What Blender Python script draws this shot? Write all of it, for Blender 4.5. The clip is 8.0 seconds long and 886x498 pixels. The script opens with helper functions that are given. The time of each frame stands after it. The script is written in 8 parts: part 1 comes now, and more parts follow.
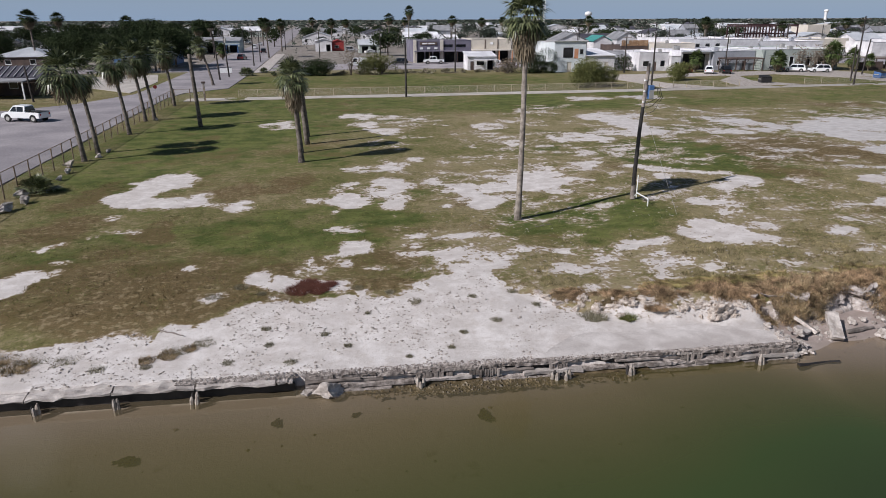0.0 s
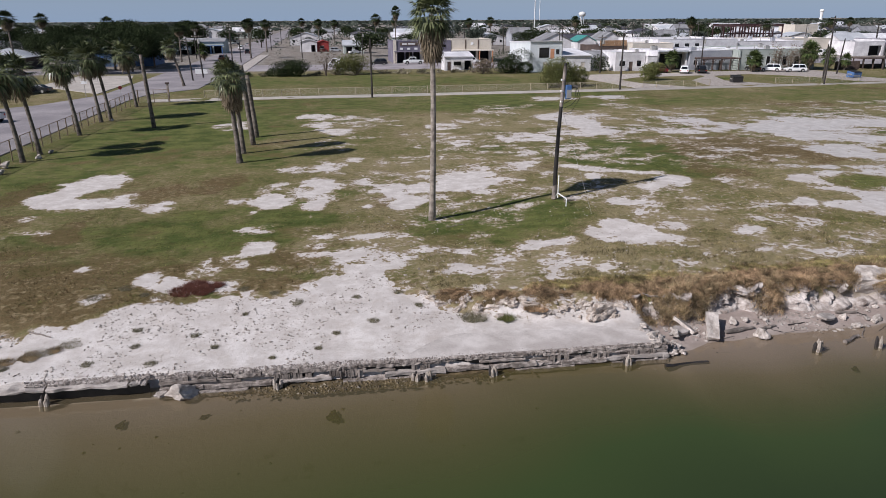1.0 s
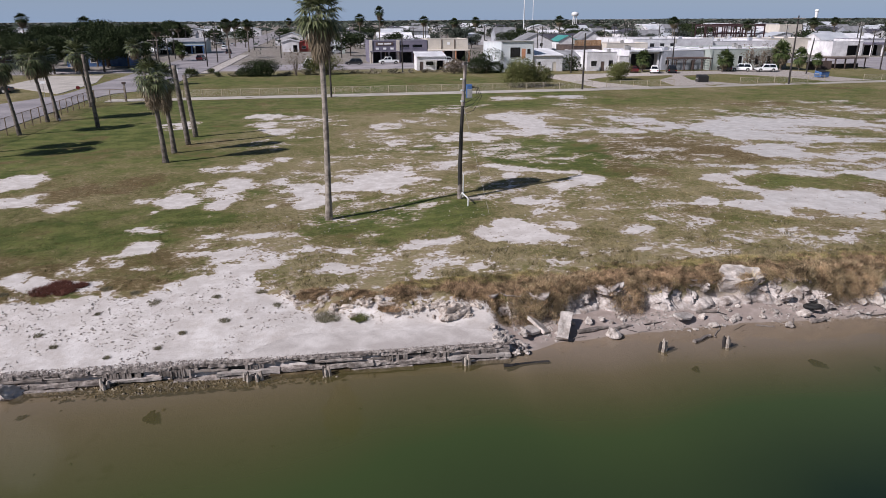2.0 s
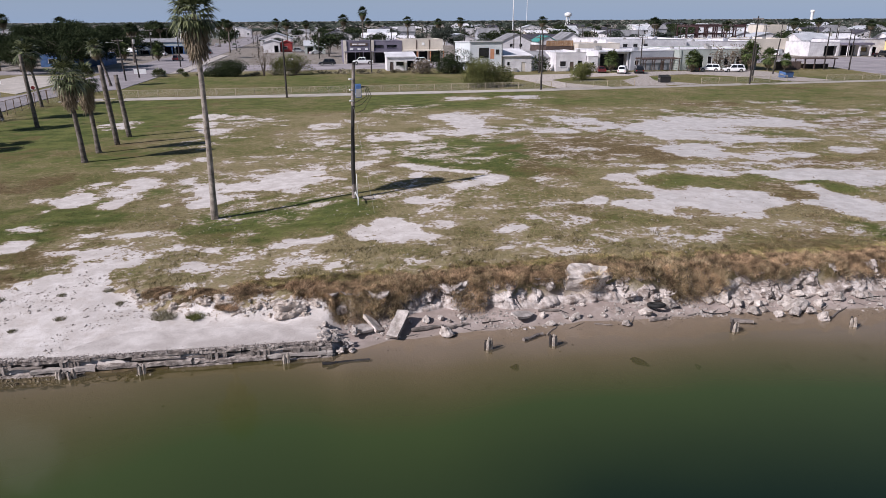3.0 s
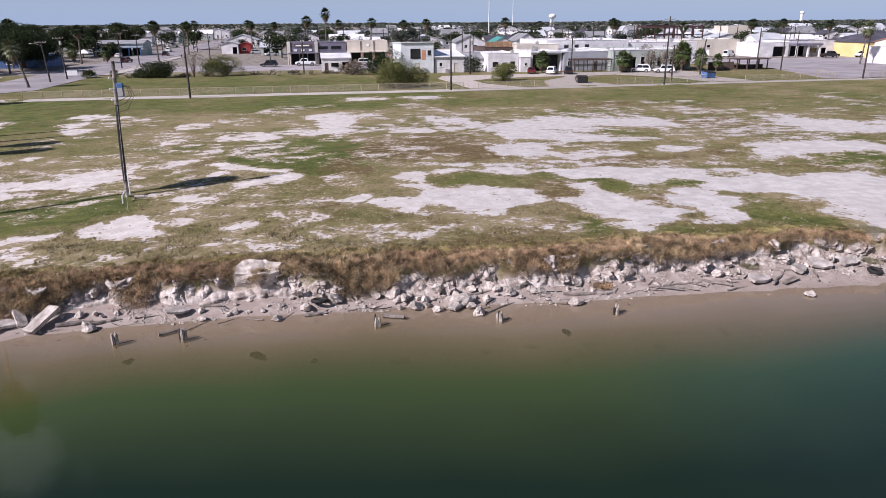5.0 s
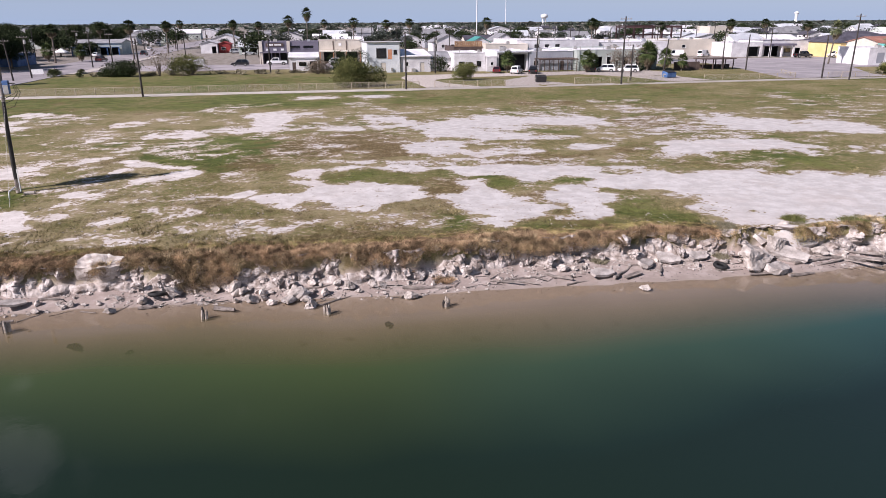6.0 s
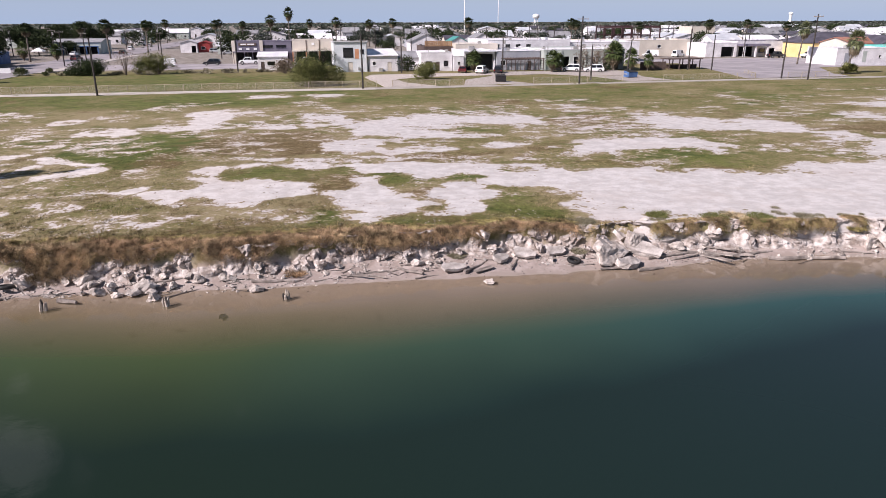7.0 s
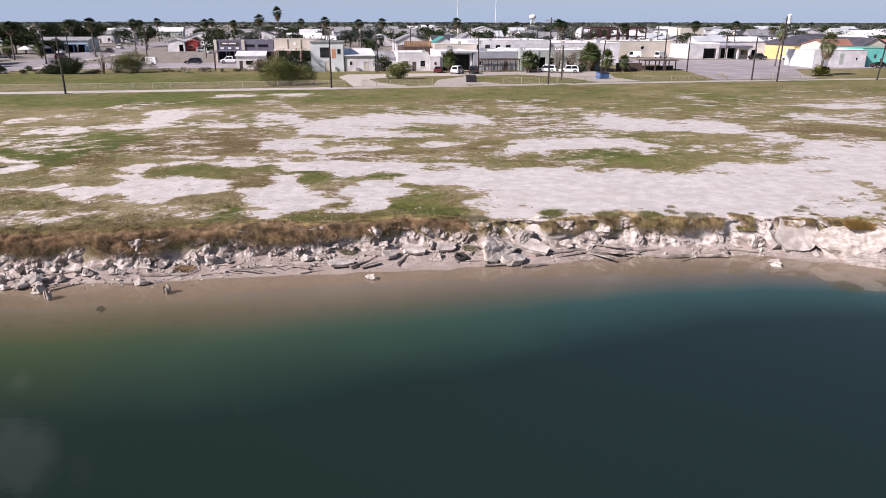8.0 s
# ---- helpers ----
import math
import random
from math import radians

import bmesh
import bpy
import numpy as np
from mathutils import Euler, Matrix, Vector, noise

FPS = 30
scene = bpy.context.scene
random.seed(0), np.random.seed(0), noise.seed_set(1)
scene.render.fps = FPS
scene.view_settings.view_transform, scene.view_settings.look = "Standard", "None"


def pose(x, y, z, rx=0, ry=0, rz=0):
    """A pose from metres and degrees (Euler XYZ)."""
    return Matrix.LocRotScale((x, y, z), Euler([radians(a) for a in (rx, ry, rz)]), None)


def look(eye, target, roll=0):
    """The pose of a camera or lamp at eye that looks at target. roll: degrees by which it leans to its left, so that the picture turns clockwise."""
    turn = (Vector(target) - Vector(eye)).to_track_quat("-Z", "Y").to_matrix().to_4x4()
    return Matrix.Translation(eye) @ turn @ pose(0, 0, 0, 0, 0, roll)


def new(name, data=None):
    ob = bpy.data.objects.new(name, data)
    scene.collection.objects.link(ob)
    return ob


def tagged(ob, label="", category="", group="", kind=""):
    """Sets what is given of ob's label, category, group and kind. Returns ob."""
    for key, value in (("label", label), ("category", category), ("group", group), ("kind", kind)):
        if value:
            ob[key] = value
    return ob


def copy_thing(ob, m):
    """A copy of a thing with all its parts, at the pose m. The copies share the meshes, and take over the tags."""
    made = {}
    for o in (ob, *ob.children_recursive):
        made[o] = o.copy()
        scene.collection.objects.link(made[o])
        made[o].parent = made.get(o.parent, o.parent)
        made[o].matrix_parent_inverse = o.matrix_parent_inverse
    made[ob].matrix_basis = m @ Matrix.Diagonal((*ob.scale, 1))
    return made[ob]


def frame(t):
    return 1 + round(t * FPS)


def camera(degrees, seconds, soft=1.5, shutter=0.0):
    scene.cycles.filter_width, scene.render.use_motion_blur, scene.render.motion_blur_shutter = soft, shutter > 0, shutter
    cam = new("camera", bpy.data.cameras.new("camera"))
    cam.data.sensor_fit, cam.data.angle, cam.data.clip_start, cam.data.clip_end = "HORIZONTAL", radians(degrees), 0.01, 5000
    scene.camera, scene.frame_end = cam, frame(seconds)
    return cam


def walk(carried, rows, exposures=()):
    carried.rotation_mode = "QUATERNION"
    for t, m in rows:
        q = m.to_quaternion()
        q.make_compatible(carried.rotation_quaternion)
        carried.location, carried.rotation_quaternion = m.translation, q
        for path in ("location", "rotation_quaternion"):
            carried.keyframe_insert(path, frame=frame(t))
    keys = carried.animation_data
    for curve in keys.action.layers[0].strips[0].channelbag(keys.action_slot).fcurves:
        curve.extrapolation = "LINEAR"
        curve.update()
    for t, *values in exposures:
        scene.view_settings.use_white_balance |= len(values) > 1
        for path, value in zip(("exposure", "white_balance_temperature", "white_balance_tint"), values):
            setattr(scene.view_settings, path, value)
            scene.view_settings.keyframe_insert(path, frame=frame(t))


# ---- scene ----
cam = camera(66.2, 8.0, soft=0.2)
PATH = [
    (0, (-0.033, -0.43, 12.284), (0.291, 1.435, 11.64), -0.2),
    (0.5, (2.508, -0.803, 12.245), (2.832, 1.063, 11.602), -0.3),
    (1, (5.338, -1.227, 12.216), (5.664, 0.639, 11.573), -0.3),
    (1.5, (8.433, -1.676, 12.173), (8.761, 0.189, 11.53), -0.3),
    (3, (18.894, -3.661, 12.043), (19.224, -1.796, 11.402), -0.3),
    (3.5, (22.721, -4.404, 12.033), (23.051, -2.539, 11.392), -0.3),
    (4, (26.622, -5.185, 11.945), (26.952, -3.319, 11.306), -0.3),
    (4.5, (30.516, -5.956, 11.87), (30.848, -4.089, 11.233), -0.4),
    (6, (42.014, -8.815, 11.68), (42.35, -6.949, 11.043), -0.3),
    (6.5, (45.761, -9.848, 11.615), (46.099, -7.983, 10.978), -0.3),
    (7, (49.395, -10.91, 11.601), (49.735, -9.045, 10.964), -0.2),
    (7.5, (52.632, -11.917, 11.627), (52.972, -10.051, 10.991), -0.0),
    (8, (55.299, -12.972, 11.712), (55.636, -11.107, 11.075), 0.1),
]
walk(cam, [(t, look(eye, target, roll)) for t, eye, target, roll in PATH], exposures=[(0, -0.02, 6100, 13), (1.5, 0.03, 6100, 15.5), (3, 0.14, 6100, 18), (4.5, 0.36, 6050, 21.5), (6, 0.5, 6250, 22.5), (8, 0.55, 6400, 21.5)])

# ---- light ----
SHADOW_TURN, SUN_HEIGHT = 23.5, 38.5
sun_way = Vector((math.cos(radians(SHADOW_TURN)) * math.cos(radians(SUN_HEIGHT)), math.sin(radians(SHADOW_TURN)) * math.cos(radians(SUN_HEIGHT)), -math.sin(radians(SUN_HEIGHT))))
sun_data = bpy.data.lights.new("sun", "SUN")
sun_data.energy, sun_data.angle, sun_data.color = 5.0, radians(0.55), (1.0, 0.945, 0.885)
sun = new("sun", sun_data)
sun.matrix_world = look((0, 0, 200), Vector((0, 0, 200)) + sun_way)

world = bpy.data.worlds.new("sky")
scene.world = world
world.use_nodes = True
wn, wl = world.node_tree.nodes, world.node_tree.links
wn.clear()
sky = wn.new("ShaderNodeTexSky")
sky.sky_type, sky.sun_disc = "NISHITA", False
sky.sun_elevation, sky.sun_rotation = radians(SUN_HEIGHT), math.atan2(-sun_way.x, -sun_way.y)
sky.air_density, sky.dust_density, sky.ozone_density = 1.0, 0.4, 1.0
w_co, w_map = wn.new("ShaderNodeTexCoord"), wn.new("ShaderNodeMapping")
w_map.inputs["Scale"].default_value = (1.0, 1.0, 2.2)
w_map.inputs["Rotation"].default_value = (0, 0, radians(-92))
w_cloud, w_ramp, w_mix = wn.new("ShaderNodeTexNoise"), wn.new("ShaderNodeValToRGB"), wn.new("ShaderNodeMixRGB")
w_cloud.inputs["Scale"].default_value, w_cloud.inputs["Detail"].default_value, w_cloud.inputs["Roughness"].default_value = 2.2, 6.0, 0.6
w_ramp.color_ramp.elements[0].position, w_ramp.color_ramp.elements[1].position = 0.64, 0.76
w_ramp.color_ramp.elements[1].color = (0.9, 0.9, 0.9, 1)
w_high, w_fade = wn.new("ShaderNodeMapRange"), wn.new("ShaderNodeMath")
w_high.inputs["From Min"].default_value, w_high.inputs["From Max"].default_value = 0.05, 0.4
w_high.inputs["To Min"].default_value = 0.03
w_fade.operation = "MULTIPLY"
w_mix.inputs["Color2"].default_value = (19.0, 19.4, 20.2, 1)
# pale blue haze low over the horizon
w_sep, w_low, w_haze = wn.new("ShaderNodeSeparateXYZ"), wn.new("ShaderNodeMapRange"), wn.new("ShaderNodeMixRGB")
w_low.interpolation_type = "SMOOTHSTEP"
w_low.inputs["From Min"].default_value, w_low.inputs["From Max"].default_value = -0.02, 0.16
w_low.inputs["To Min"].default_value, w_low.inputs["To Max"].default_value = 0.9, 0.0
w_haze.inputs["Color2"].default_value = (5.35, 7.2, 9.7, 1)
w_bg, w_out = wn.new("ShaderNodeBackground"), wn.new("ShaderNodeOutputWorld")
w_bg.inputs["Strength"].default_value = 0.05
wl.new(w_co.outputs["Generated"], w_map.inputs["Vector"])
wl.new(w_map.outputs["Vector"], w_cloud.inputs["Vector"])
wl.new(w_cloud.outputs["Fac"], w_ramp.inputs["Fac"])
wl.new(w_co.outputs["Generated"], w_sep.inputs[0])
wl.new(w_sep.outputs["Z"], w_low.inputs["Value"])
wl.new(w_low.outputs["Result"], w_haze.inputs["Fac"])
wl.new(sky.outputs["Color"], w_haze.inputs["Color1"])
wl.new(w_sep.outputs["Z"], w_high.inputs["Value"])
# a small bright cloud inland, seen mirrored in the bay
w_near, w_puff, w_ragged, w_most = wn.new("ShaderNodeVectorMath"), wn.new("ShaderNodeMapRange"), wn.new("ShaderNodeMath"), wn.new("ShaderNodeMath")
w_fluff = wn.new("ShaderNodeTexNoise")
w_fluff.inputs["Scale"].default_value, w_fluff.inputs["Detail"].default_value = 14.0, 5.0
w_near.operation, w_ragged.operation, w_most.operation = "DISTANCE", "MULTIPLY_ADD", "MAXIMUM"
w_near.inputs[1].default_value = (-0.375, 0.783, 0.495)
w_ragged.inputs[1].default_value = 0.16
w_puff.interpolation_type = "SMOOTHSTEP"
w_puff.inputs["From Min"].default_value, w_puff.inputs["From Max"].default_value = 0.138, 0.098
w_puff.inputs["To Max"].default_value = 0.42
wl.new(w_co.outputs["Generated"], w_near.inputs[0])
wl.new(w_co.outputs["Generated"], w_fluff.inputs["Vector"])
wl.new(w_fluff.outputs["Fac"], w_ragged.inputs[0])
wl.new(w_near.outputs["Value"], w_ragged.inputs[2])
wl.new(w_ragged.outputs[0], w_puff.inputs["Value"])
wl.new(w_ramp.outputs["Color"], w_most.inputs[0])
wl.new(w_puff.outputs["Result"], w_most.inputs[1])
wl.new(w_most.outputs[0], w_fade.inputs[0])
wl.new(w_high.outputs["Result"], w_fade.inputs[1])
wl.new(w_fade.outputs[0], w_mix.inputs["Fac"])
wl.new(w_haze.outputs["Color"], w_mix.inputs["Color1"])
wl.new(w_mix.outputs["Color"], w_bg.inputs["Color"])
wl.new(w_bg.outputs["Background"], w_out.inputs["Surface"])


# ---- materials ----
def nodes_of(name):
    m = bpy.data.materials.new(name)
    m.use_nodes = True
    nt = m.node_tree
    return m, nt.nodes, nt.links, nt.nodes["Principled BSDF"]


def set_noise(n, scale, detail=4.0, rough=0.55):
    n.inputs["Scale"].default_value, n.inputs["Detail"].default_value, n.inputs["Roughness"].default_value = scale, detail, rough
    return n


def surf(name, col, col2, rough=0.8, scale=0.8, fine=14.0, bump=0.25, metal=0.0, vary=0.12, ribs=0.0, spec=0.4):
    """A weathered surface: two colours at a large scale, grain at a small one, relief, and a slight change from object to object."""
    m, nd, lk, bsdf = nodes_of(name)
    co = nd.new("ShaderNodeTexCoord")
    big, small = set_noise(nd.new("ShaderNodeTexNoise"), scale, 5), set_noise(nd.new("ShaderNodeTexNoise"), fine, 3)
    ramp = nd.new("ShaderNodeValToRGB")
    ramp.color_ramp.elements[0].position, ramp.color_ramp.elements[1].position = 0.38, 0.66
    ramp.color_ramp.elements[0].color, ramp.color_ramp.elements[1].color = (*col, 1), (*col2, 1)
    info, hue = nd.new("ShaderNodeObjectInfo"), nd.new("ShaderNodeHueSaturation")
    span, gspan, mul = nd.new("ShaderNodeMapRange"), nd.new("ShaderNodeMapRange"), nd.new("ShaderNodeMath")
    span.inputs["To Min"].default_value, span.inputs["To Max"].default_value = 1 - vary, 1 + vary
    gspan.inputs["From Min"].default_value, gspan.inputs["From Max"].default_value = 0.25, 0.75
    gspan.inputs["To Min"].default_value, gspan.inputs["To Max"].default_value = 0.82, 1.16
    mul.operation = "MULTIPLY"
    for n in (big, small):
        lk.new(co.outputs["Object"], n.inputs["Vector"])
    lk.new(big.outputs["Fac"], ramp.inputs["Fac"])
    lk.new(info.outputs["Random"], span.inputs["Value"])
    lk.new(small.outputs["Fac"], gspan.inputs["Value"])
    lk.new(span.outputs["Result"], mul.inputs[0])
    lk.new(gspan.outputs["Result"], mul.inputs[1])
    lk.new(mul.outputs["Value"], hue.inputs["Value"])
    lk.new(ramp.outputs["Color"], hue.inputs["Color"])
    lk.new(hue.outputs["Color"], bsdf.inputs["Base Color"])
    bsdf.inputs["Roughness"].default_value, bsdf.inputs["Metallic"].default_value = rough, metal
    bsdf.inputs["Specular IOR Level"].default_value = spec
    bp = nd.new("ShaderNodeBump")
    bp.inputs["Strength"].default_value, bp.inputs["Distance"].default_value = bump, 0.03
    lk.new(small.outputs["Fac"], bp.inputs["Height"])
    last = bp
    if ribs:
        wave = nd.new("ShaderNodeTexWave")
        wave.inputs["Scale"].default_value = ribs
        wave.inputs["Distortion"].default_value = 0.0
        bw = nd.new("ShaderNodeBump")
        bw.inputs["Strength"].default_value, bw.inputs["Distance"].default_value = 0.8, 0.04
        lk.new(co.outputs["Object"], wave.inputs["Vector"])
        lk.new(wave.outputs["Fac"], bw.inputs["Height"])
        lk.new(bp.outputs["Normal"], bw.inputs["Normal"])
        last = bw
    lk.new(last.outputs["Normal"], bsdf.inputs["Normal"])
    return m


def paint(name, col, rough=0.25):
    m, nd, lk, bsdf = nodes_of(name)
    bsdf.inputs["Base Color"].default_value = (*col, 1)
    bsdf.inputs["Roughness"].default_value = rough
    bsdf.inputs["Coat Weight"].default_value = 0.4
    dust = set_noise(nd.new("ShaderNodeTexNoise"), 3.0)
    co, rr = nd.new("ShaderNodeTexCoord"), nd.new("ShaderNodeMapRange")
    rr.inputs["To Min"].default_value, rr.inputs["To Max"].default_value = rough, rough + 0.25
    lk.new(co.outputs["Object"], dust.inputs["Vector"])
    lk.new(dust.outputs["Fac"], rr.inputs["Value"])
    lk.new(rr.outputs["Result"], bsdf.inputs["Roughness"])
    return m


def leafy(name, col, col2, rough=0.6, clumps=False):
    """Foliage: each leaf or blade takes its own tone; clumps adds painted shading."""
    m, nd, lk, bsdf = nodes_of(name)
    geo, ramp = nd.new("ShaderNodeNewGeometry"), nd.new("ShaderNodeValToRGB")
    ramp.color_ramp.elements[0].color, ramp.color_ramp.elements[1].color = (*col, 1), (*col2, 1)
    lk.new(geo.outputs["Random Per Island"], ramp.inputs["Fac"])
    co, big, hue, rg = nd.new("ShaderNodeTexCoord"), set_noise(nd.new("ShaderNodeTexNoise"), 0.7), nd.new("ShaderNodeHueSaturation"), nd.new("ShaderNodeMapRange")
    rg.inputs["From Min"].default_value, rg.inputs["From Max"].default_value = 0.3, 0.7
    rg.inputs["To Min"].default_value, rg.inputs["To Max"].default_value = 0.7, 1.3
    lk.new(co.outputs["Object"], big.inputs["Vector"])
    lk.new(big.outputs["Fac"], rg.inputs["Value"])
    value = rg.outputs["Result"]
    if clumps:
        # patchy brightness imitates the lit and shaded sides of bush lumps
        near, nr, both = set_noise(nd.new("ShaderNodeTexNoise"), 2.3, 3), nd.new("ShaderNodeMapRange"), nd.new("ShaderNodeMath")
        nr.inputs["From Min"].default_value, nr.inputs["From Max"].default_value = 0.36, 0.64
        nr.inputs["To Min"].default_value, nr.inputs["To Max"].default_value = 0.42, 1.5
        both.operation = "MULTIPLY"
        lk.new(co.outputs["Object"], near.inputs["Vector"])
        lk.new(near.outputs["Fac"], nr.inputs["Value"])
        lk.new(nr.outputs["Result"], both.inputs[0])
        lk.new(value, both.inputs[1])
        value = both.outputs[0]
    lk.new(value, hue.inputs["Value"])
    lk.new(ramp.outputs["Color"], hue.inputs["Color"])
    lk.new(hue.outputs["Color"], bsdf.inputs["Base Color"])
    bsdf.inputs["Roughness"].default_value = rough
    bsdf.inputs["Specular IOR Level"].default_value = 0.25 if rough < 0.6 else 0.08
    return m


M_CALICHE = surf("caliche", (0.31, 0.268, 0.235), (0.56, 0.505, 0.46), 0.95, 2.4, 11, 1.0, vary=0.22)
M_CRUMB = surf("crumbled_caliche", (0.36, 0.30, 0.25), (0.62, 0.55, 0.49), 0.95, 3.0, 12, 1.0)
M_CLAY = surf("bank_clay", (0.22, 0.178, 0.152), (0.60, 0.545, 0.51), 0.95, 2.2, 10, 1.0)
M_CONCRETE = surf("concrete", (0.30, 0.265, 0.24), (0.50, 0.455, 0.42), 0.92, 1.6, 14, 0.8)
M_LEDGE = surf("ledge_concrete", (0.37, 0.332, 0.307), (0.55, 0.51, 0.48), 0.9, 0.8, 18, 0.25)
M_LIP = surf("crumbling_lip", (0.13, 0.108, 0.094), (0.40, 0.352, 0.318), 0.95, 5.0, 22, 1.0)
M_PATH = surf("path_concrete", (0.34, 0.31, 0.275), (0.45, 0.41, 0.37), 0.9, 0.35, 8, 0.3)
M_ASPHALT = surf("asphalt", (0.25, 0.228, 0.24), (0.37, 0.338, 0.345), 0.9, 0.15, 5, 0.3)
M_WETSTONE = surf("wet_stone", (0.06, 0.044, 0.024), (0.17, 0.128, 0.07), 0.5, 2.0, 12, 0.6)
M_WHITE = surf("white_stucco", (0.56, 0.54, 0.555), (0.75, 0.735, 0.745), 0.85, 0.45, 5, 0.15, vary=0.05)
M_WHITE_RIB = surf("white_metal_siding", (0.62, 0.66, 0.68), (0.74, 0.76, 0.77), 0.55, 0.3, 6, 0.05, vary=0.03, ribs=2.2)
M_CREAM = surf("cream_stucco", (0.56, 0.51, 0.44), (0.66, 0.60, 0.52), 0.85, 0.3, 6, 0.15)
M_MAUVE = surf("mauve_painted_brick", (0.13, 0.12, 0.16), (0.19, 0.175, 0.22), 0.8, 0.3, 7, 0.2)
M_GREY = surf("grey_siding", (0.28, 0.29, 0.33), (0.38, 0.39, 0.42), 0.7, 0.25, 6, 0.1, ribs=1.6)
M_PALEGREEN = surf("pale_green_stucco", (0.38, 0.42, 0.39), (0.50, 0.53, 0.49), 0.85, 0.3, 6, 0.15)
M_YELLOW = surf("yellow_stucco", (0.66, 0.50, 0.22), (0.74, 0.58, 0.30), 0.85, 0.3, 6, 0.15)
M_TEAL = surf("teal_paint", (0.12, 0.48, 0.44), (0.18, 0.56, 0.50), 0.7, 0.3, 6, 0.1)
M_BLUE = surf("blue_paint", (0.045, 0.10, 0.24), (0.085, 0.17, 0.34), 0.6, 0.8, 8, 0.1)
M_RED = surf("red_paint", (0.24, 0.03, 0.03), (0.36, 0.055, 0.045), 0.6, 0.6, 8, 0.1)
M_ORANGE = surf("terracotta_paint", (0.45, 0.20, 0.11), (0.56, 0.29, 0.17), 0.8, 0.5, 8, 0.15)
M_BROWN = surf("brown_board", (0.07, 0.05, 0.045), (0.12, 0.085, 0.07), 0.8, 0.5, 8, 0.2)
# maroon steel, with the frame's shade put into a darker colour
M_DARKSTEEL = surf("shaded_maroon_steel", (0.035, 0.016, 0.018), (0.07, 0.034, 0.034), 0.7, 1.0, 9, 0.1)
M_RUSTROOF = surf("rust_roof", (0.32, 0.14, 0.10), (0.44, 0.22, 0.16), 0.7, 0.3, 6, 0.15, ribs=1.2)
M_DARKROOF = surf("dark_shingle", (0.045, 0.042, 0.055), (0.085, 0.08, 0.10), 0.85, 0.4, 9, 0.3)
M_GREYROOF = surf("grey_shingle", (0.19, 0.19, 0.20), (0.30, 0.30, 0.31), 0.85, 0.4, 9, 0.3)
M_TIN = surf("tin_roof", (0.55, 0.57, 0.60), (0.72, 0.73, 0.75), 0.45, 0.25, 5, 0.05, ribs=1.4, metal=0.2)
M_WHITEROOF = surf("white_roof", (0.56, 0.55, 0.575), (0.77, 0.765, 0.78), 0.7, 0.3, 4, 0.1)
M_CEDAR = surf("cedar_board", (0.26, 0.15, 0.08), (0.40, 0.255, 0.145), 0.8, 0.8, 8, 0.2)
M_WOODPOLE = surf("pole_wood", (0.022, 0.019, 0.018), (0.065, 0.055, 0.050), 0.85, 1.0, 16, 0.4)
M_WEATHERED = surf("weathered_wood", (0.11, 0.092, 0.08), (0.34, 0.295, 0.262), 0.9, 1.5, 14, 0.5)
M_PILE = surf("bleached_piling", (0.24, 0.20, 0.165), (0.50, 0.45, 0.39), 0.9, 3.0, 18, 0.6)
# tarred timber, and the painted shade behind the sea wall's face
M_TARSHADE = surf("tar_and_shade_black", (0.012, 0.011, 0.011), (0.03, 0.026, 0.024), 0.6, 2.0, 14, 0.4)
M_STEEL = surf("galvanised_steel", (0.36, 0.35, 0.33), (0.50, 0.48, 0.45), 0.5, 2.0, 20, 0.1, metal=0.5)
M_TANPOST = surf("tan_post", (0.33, 0.28, 0.20), (0.44, 0.38, 0.28), 0.7, 2.0, 20, 0.1)
M_RUBBER = surf("rubber", (0.012, 0.012, 0.012), (0.03, 0.028, 0.026), 0.75, 4, 25, 0.3)
# near-black for painted room and wheel-well shade, and for dark trim
M_SHADETRIM = surf("shade_and_trim_black", (0.012, 0.012, 0.014), (0.03, 0.03, 0.033), 0.9, 0.5, 6, 0.1)
M_TRUNK = surf("palm_trunk", (0.078, 0.063, 0.053), (0.22, 0.19, 0.16), 0.95, 2.5, 9, 0.9)
M_PALETRUNK = surf("pale_palm_trunk", (0.17, 0.142, 0.12), (0.40, 0.35, 0.30), 0.95, 2.5, 9, 0.9)
M_TEALROOF = surf("teal_roof", (0.05, 0.24, 0.22), (0.09, 0.32, 0.29), 0.6, 0.4, 6, 0.1)
M_BARK = surf("bark", (0.09, 0.07, 0.055), (0.17, 0.135, 0.11), 0.95, 2.5, 12, 0.8)
M_PVC = surf("white_pipe", (0.72, 0.72, 0.70), (0.80, 0.80, 0.78), 0.5, 2, 20, 0.05)
M_SIGNWHITE = surf("sign_white", (0.74, 0.74, 0.73), (0.80, 0.80, 0.79), 0.6, 1, 10, 0.05)
M_BARS = surf("sign_lettering", (0.72, 0.72, 0.72), (0.78, 0.78, 0.78), 0.7, 2, 10, 0.05)
# wide range: pale blades paint sunlit highlights, dark ones the shaded gaps
M_FROND = leafy("palm_frond", (0.020, 0.031, 0.011), (0.215, 0.232, 0.115), 0.34)
M_DRYFROND = leafy("dry_frond", (0.09, 0.068, 0.042), (0.30, 0.24, 0.165), 0.7)
M_LEAF = leafy("leaf_green", (0.035, 0.055, 0.018), (0.10, 0.125, 0.045))
M_LEAFDARK = leafy("leaf_dark", (0.016, 0.026, 0.012), (0.050, 0.064, 0.028), 0.85)
M_LEAFOLIVE = leafy("leaf_olive", (0.060, 0.072, 0.024), (0.20, 0.20, 0.075), 0.75)
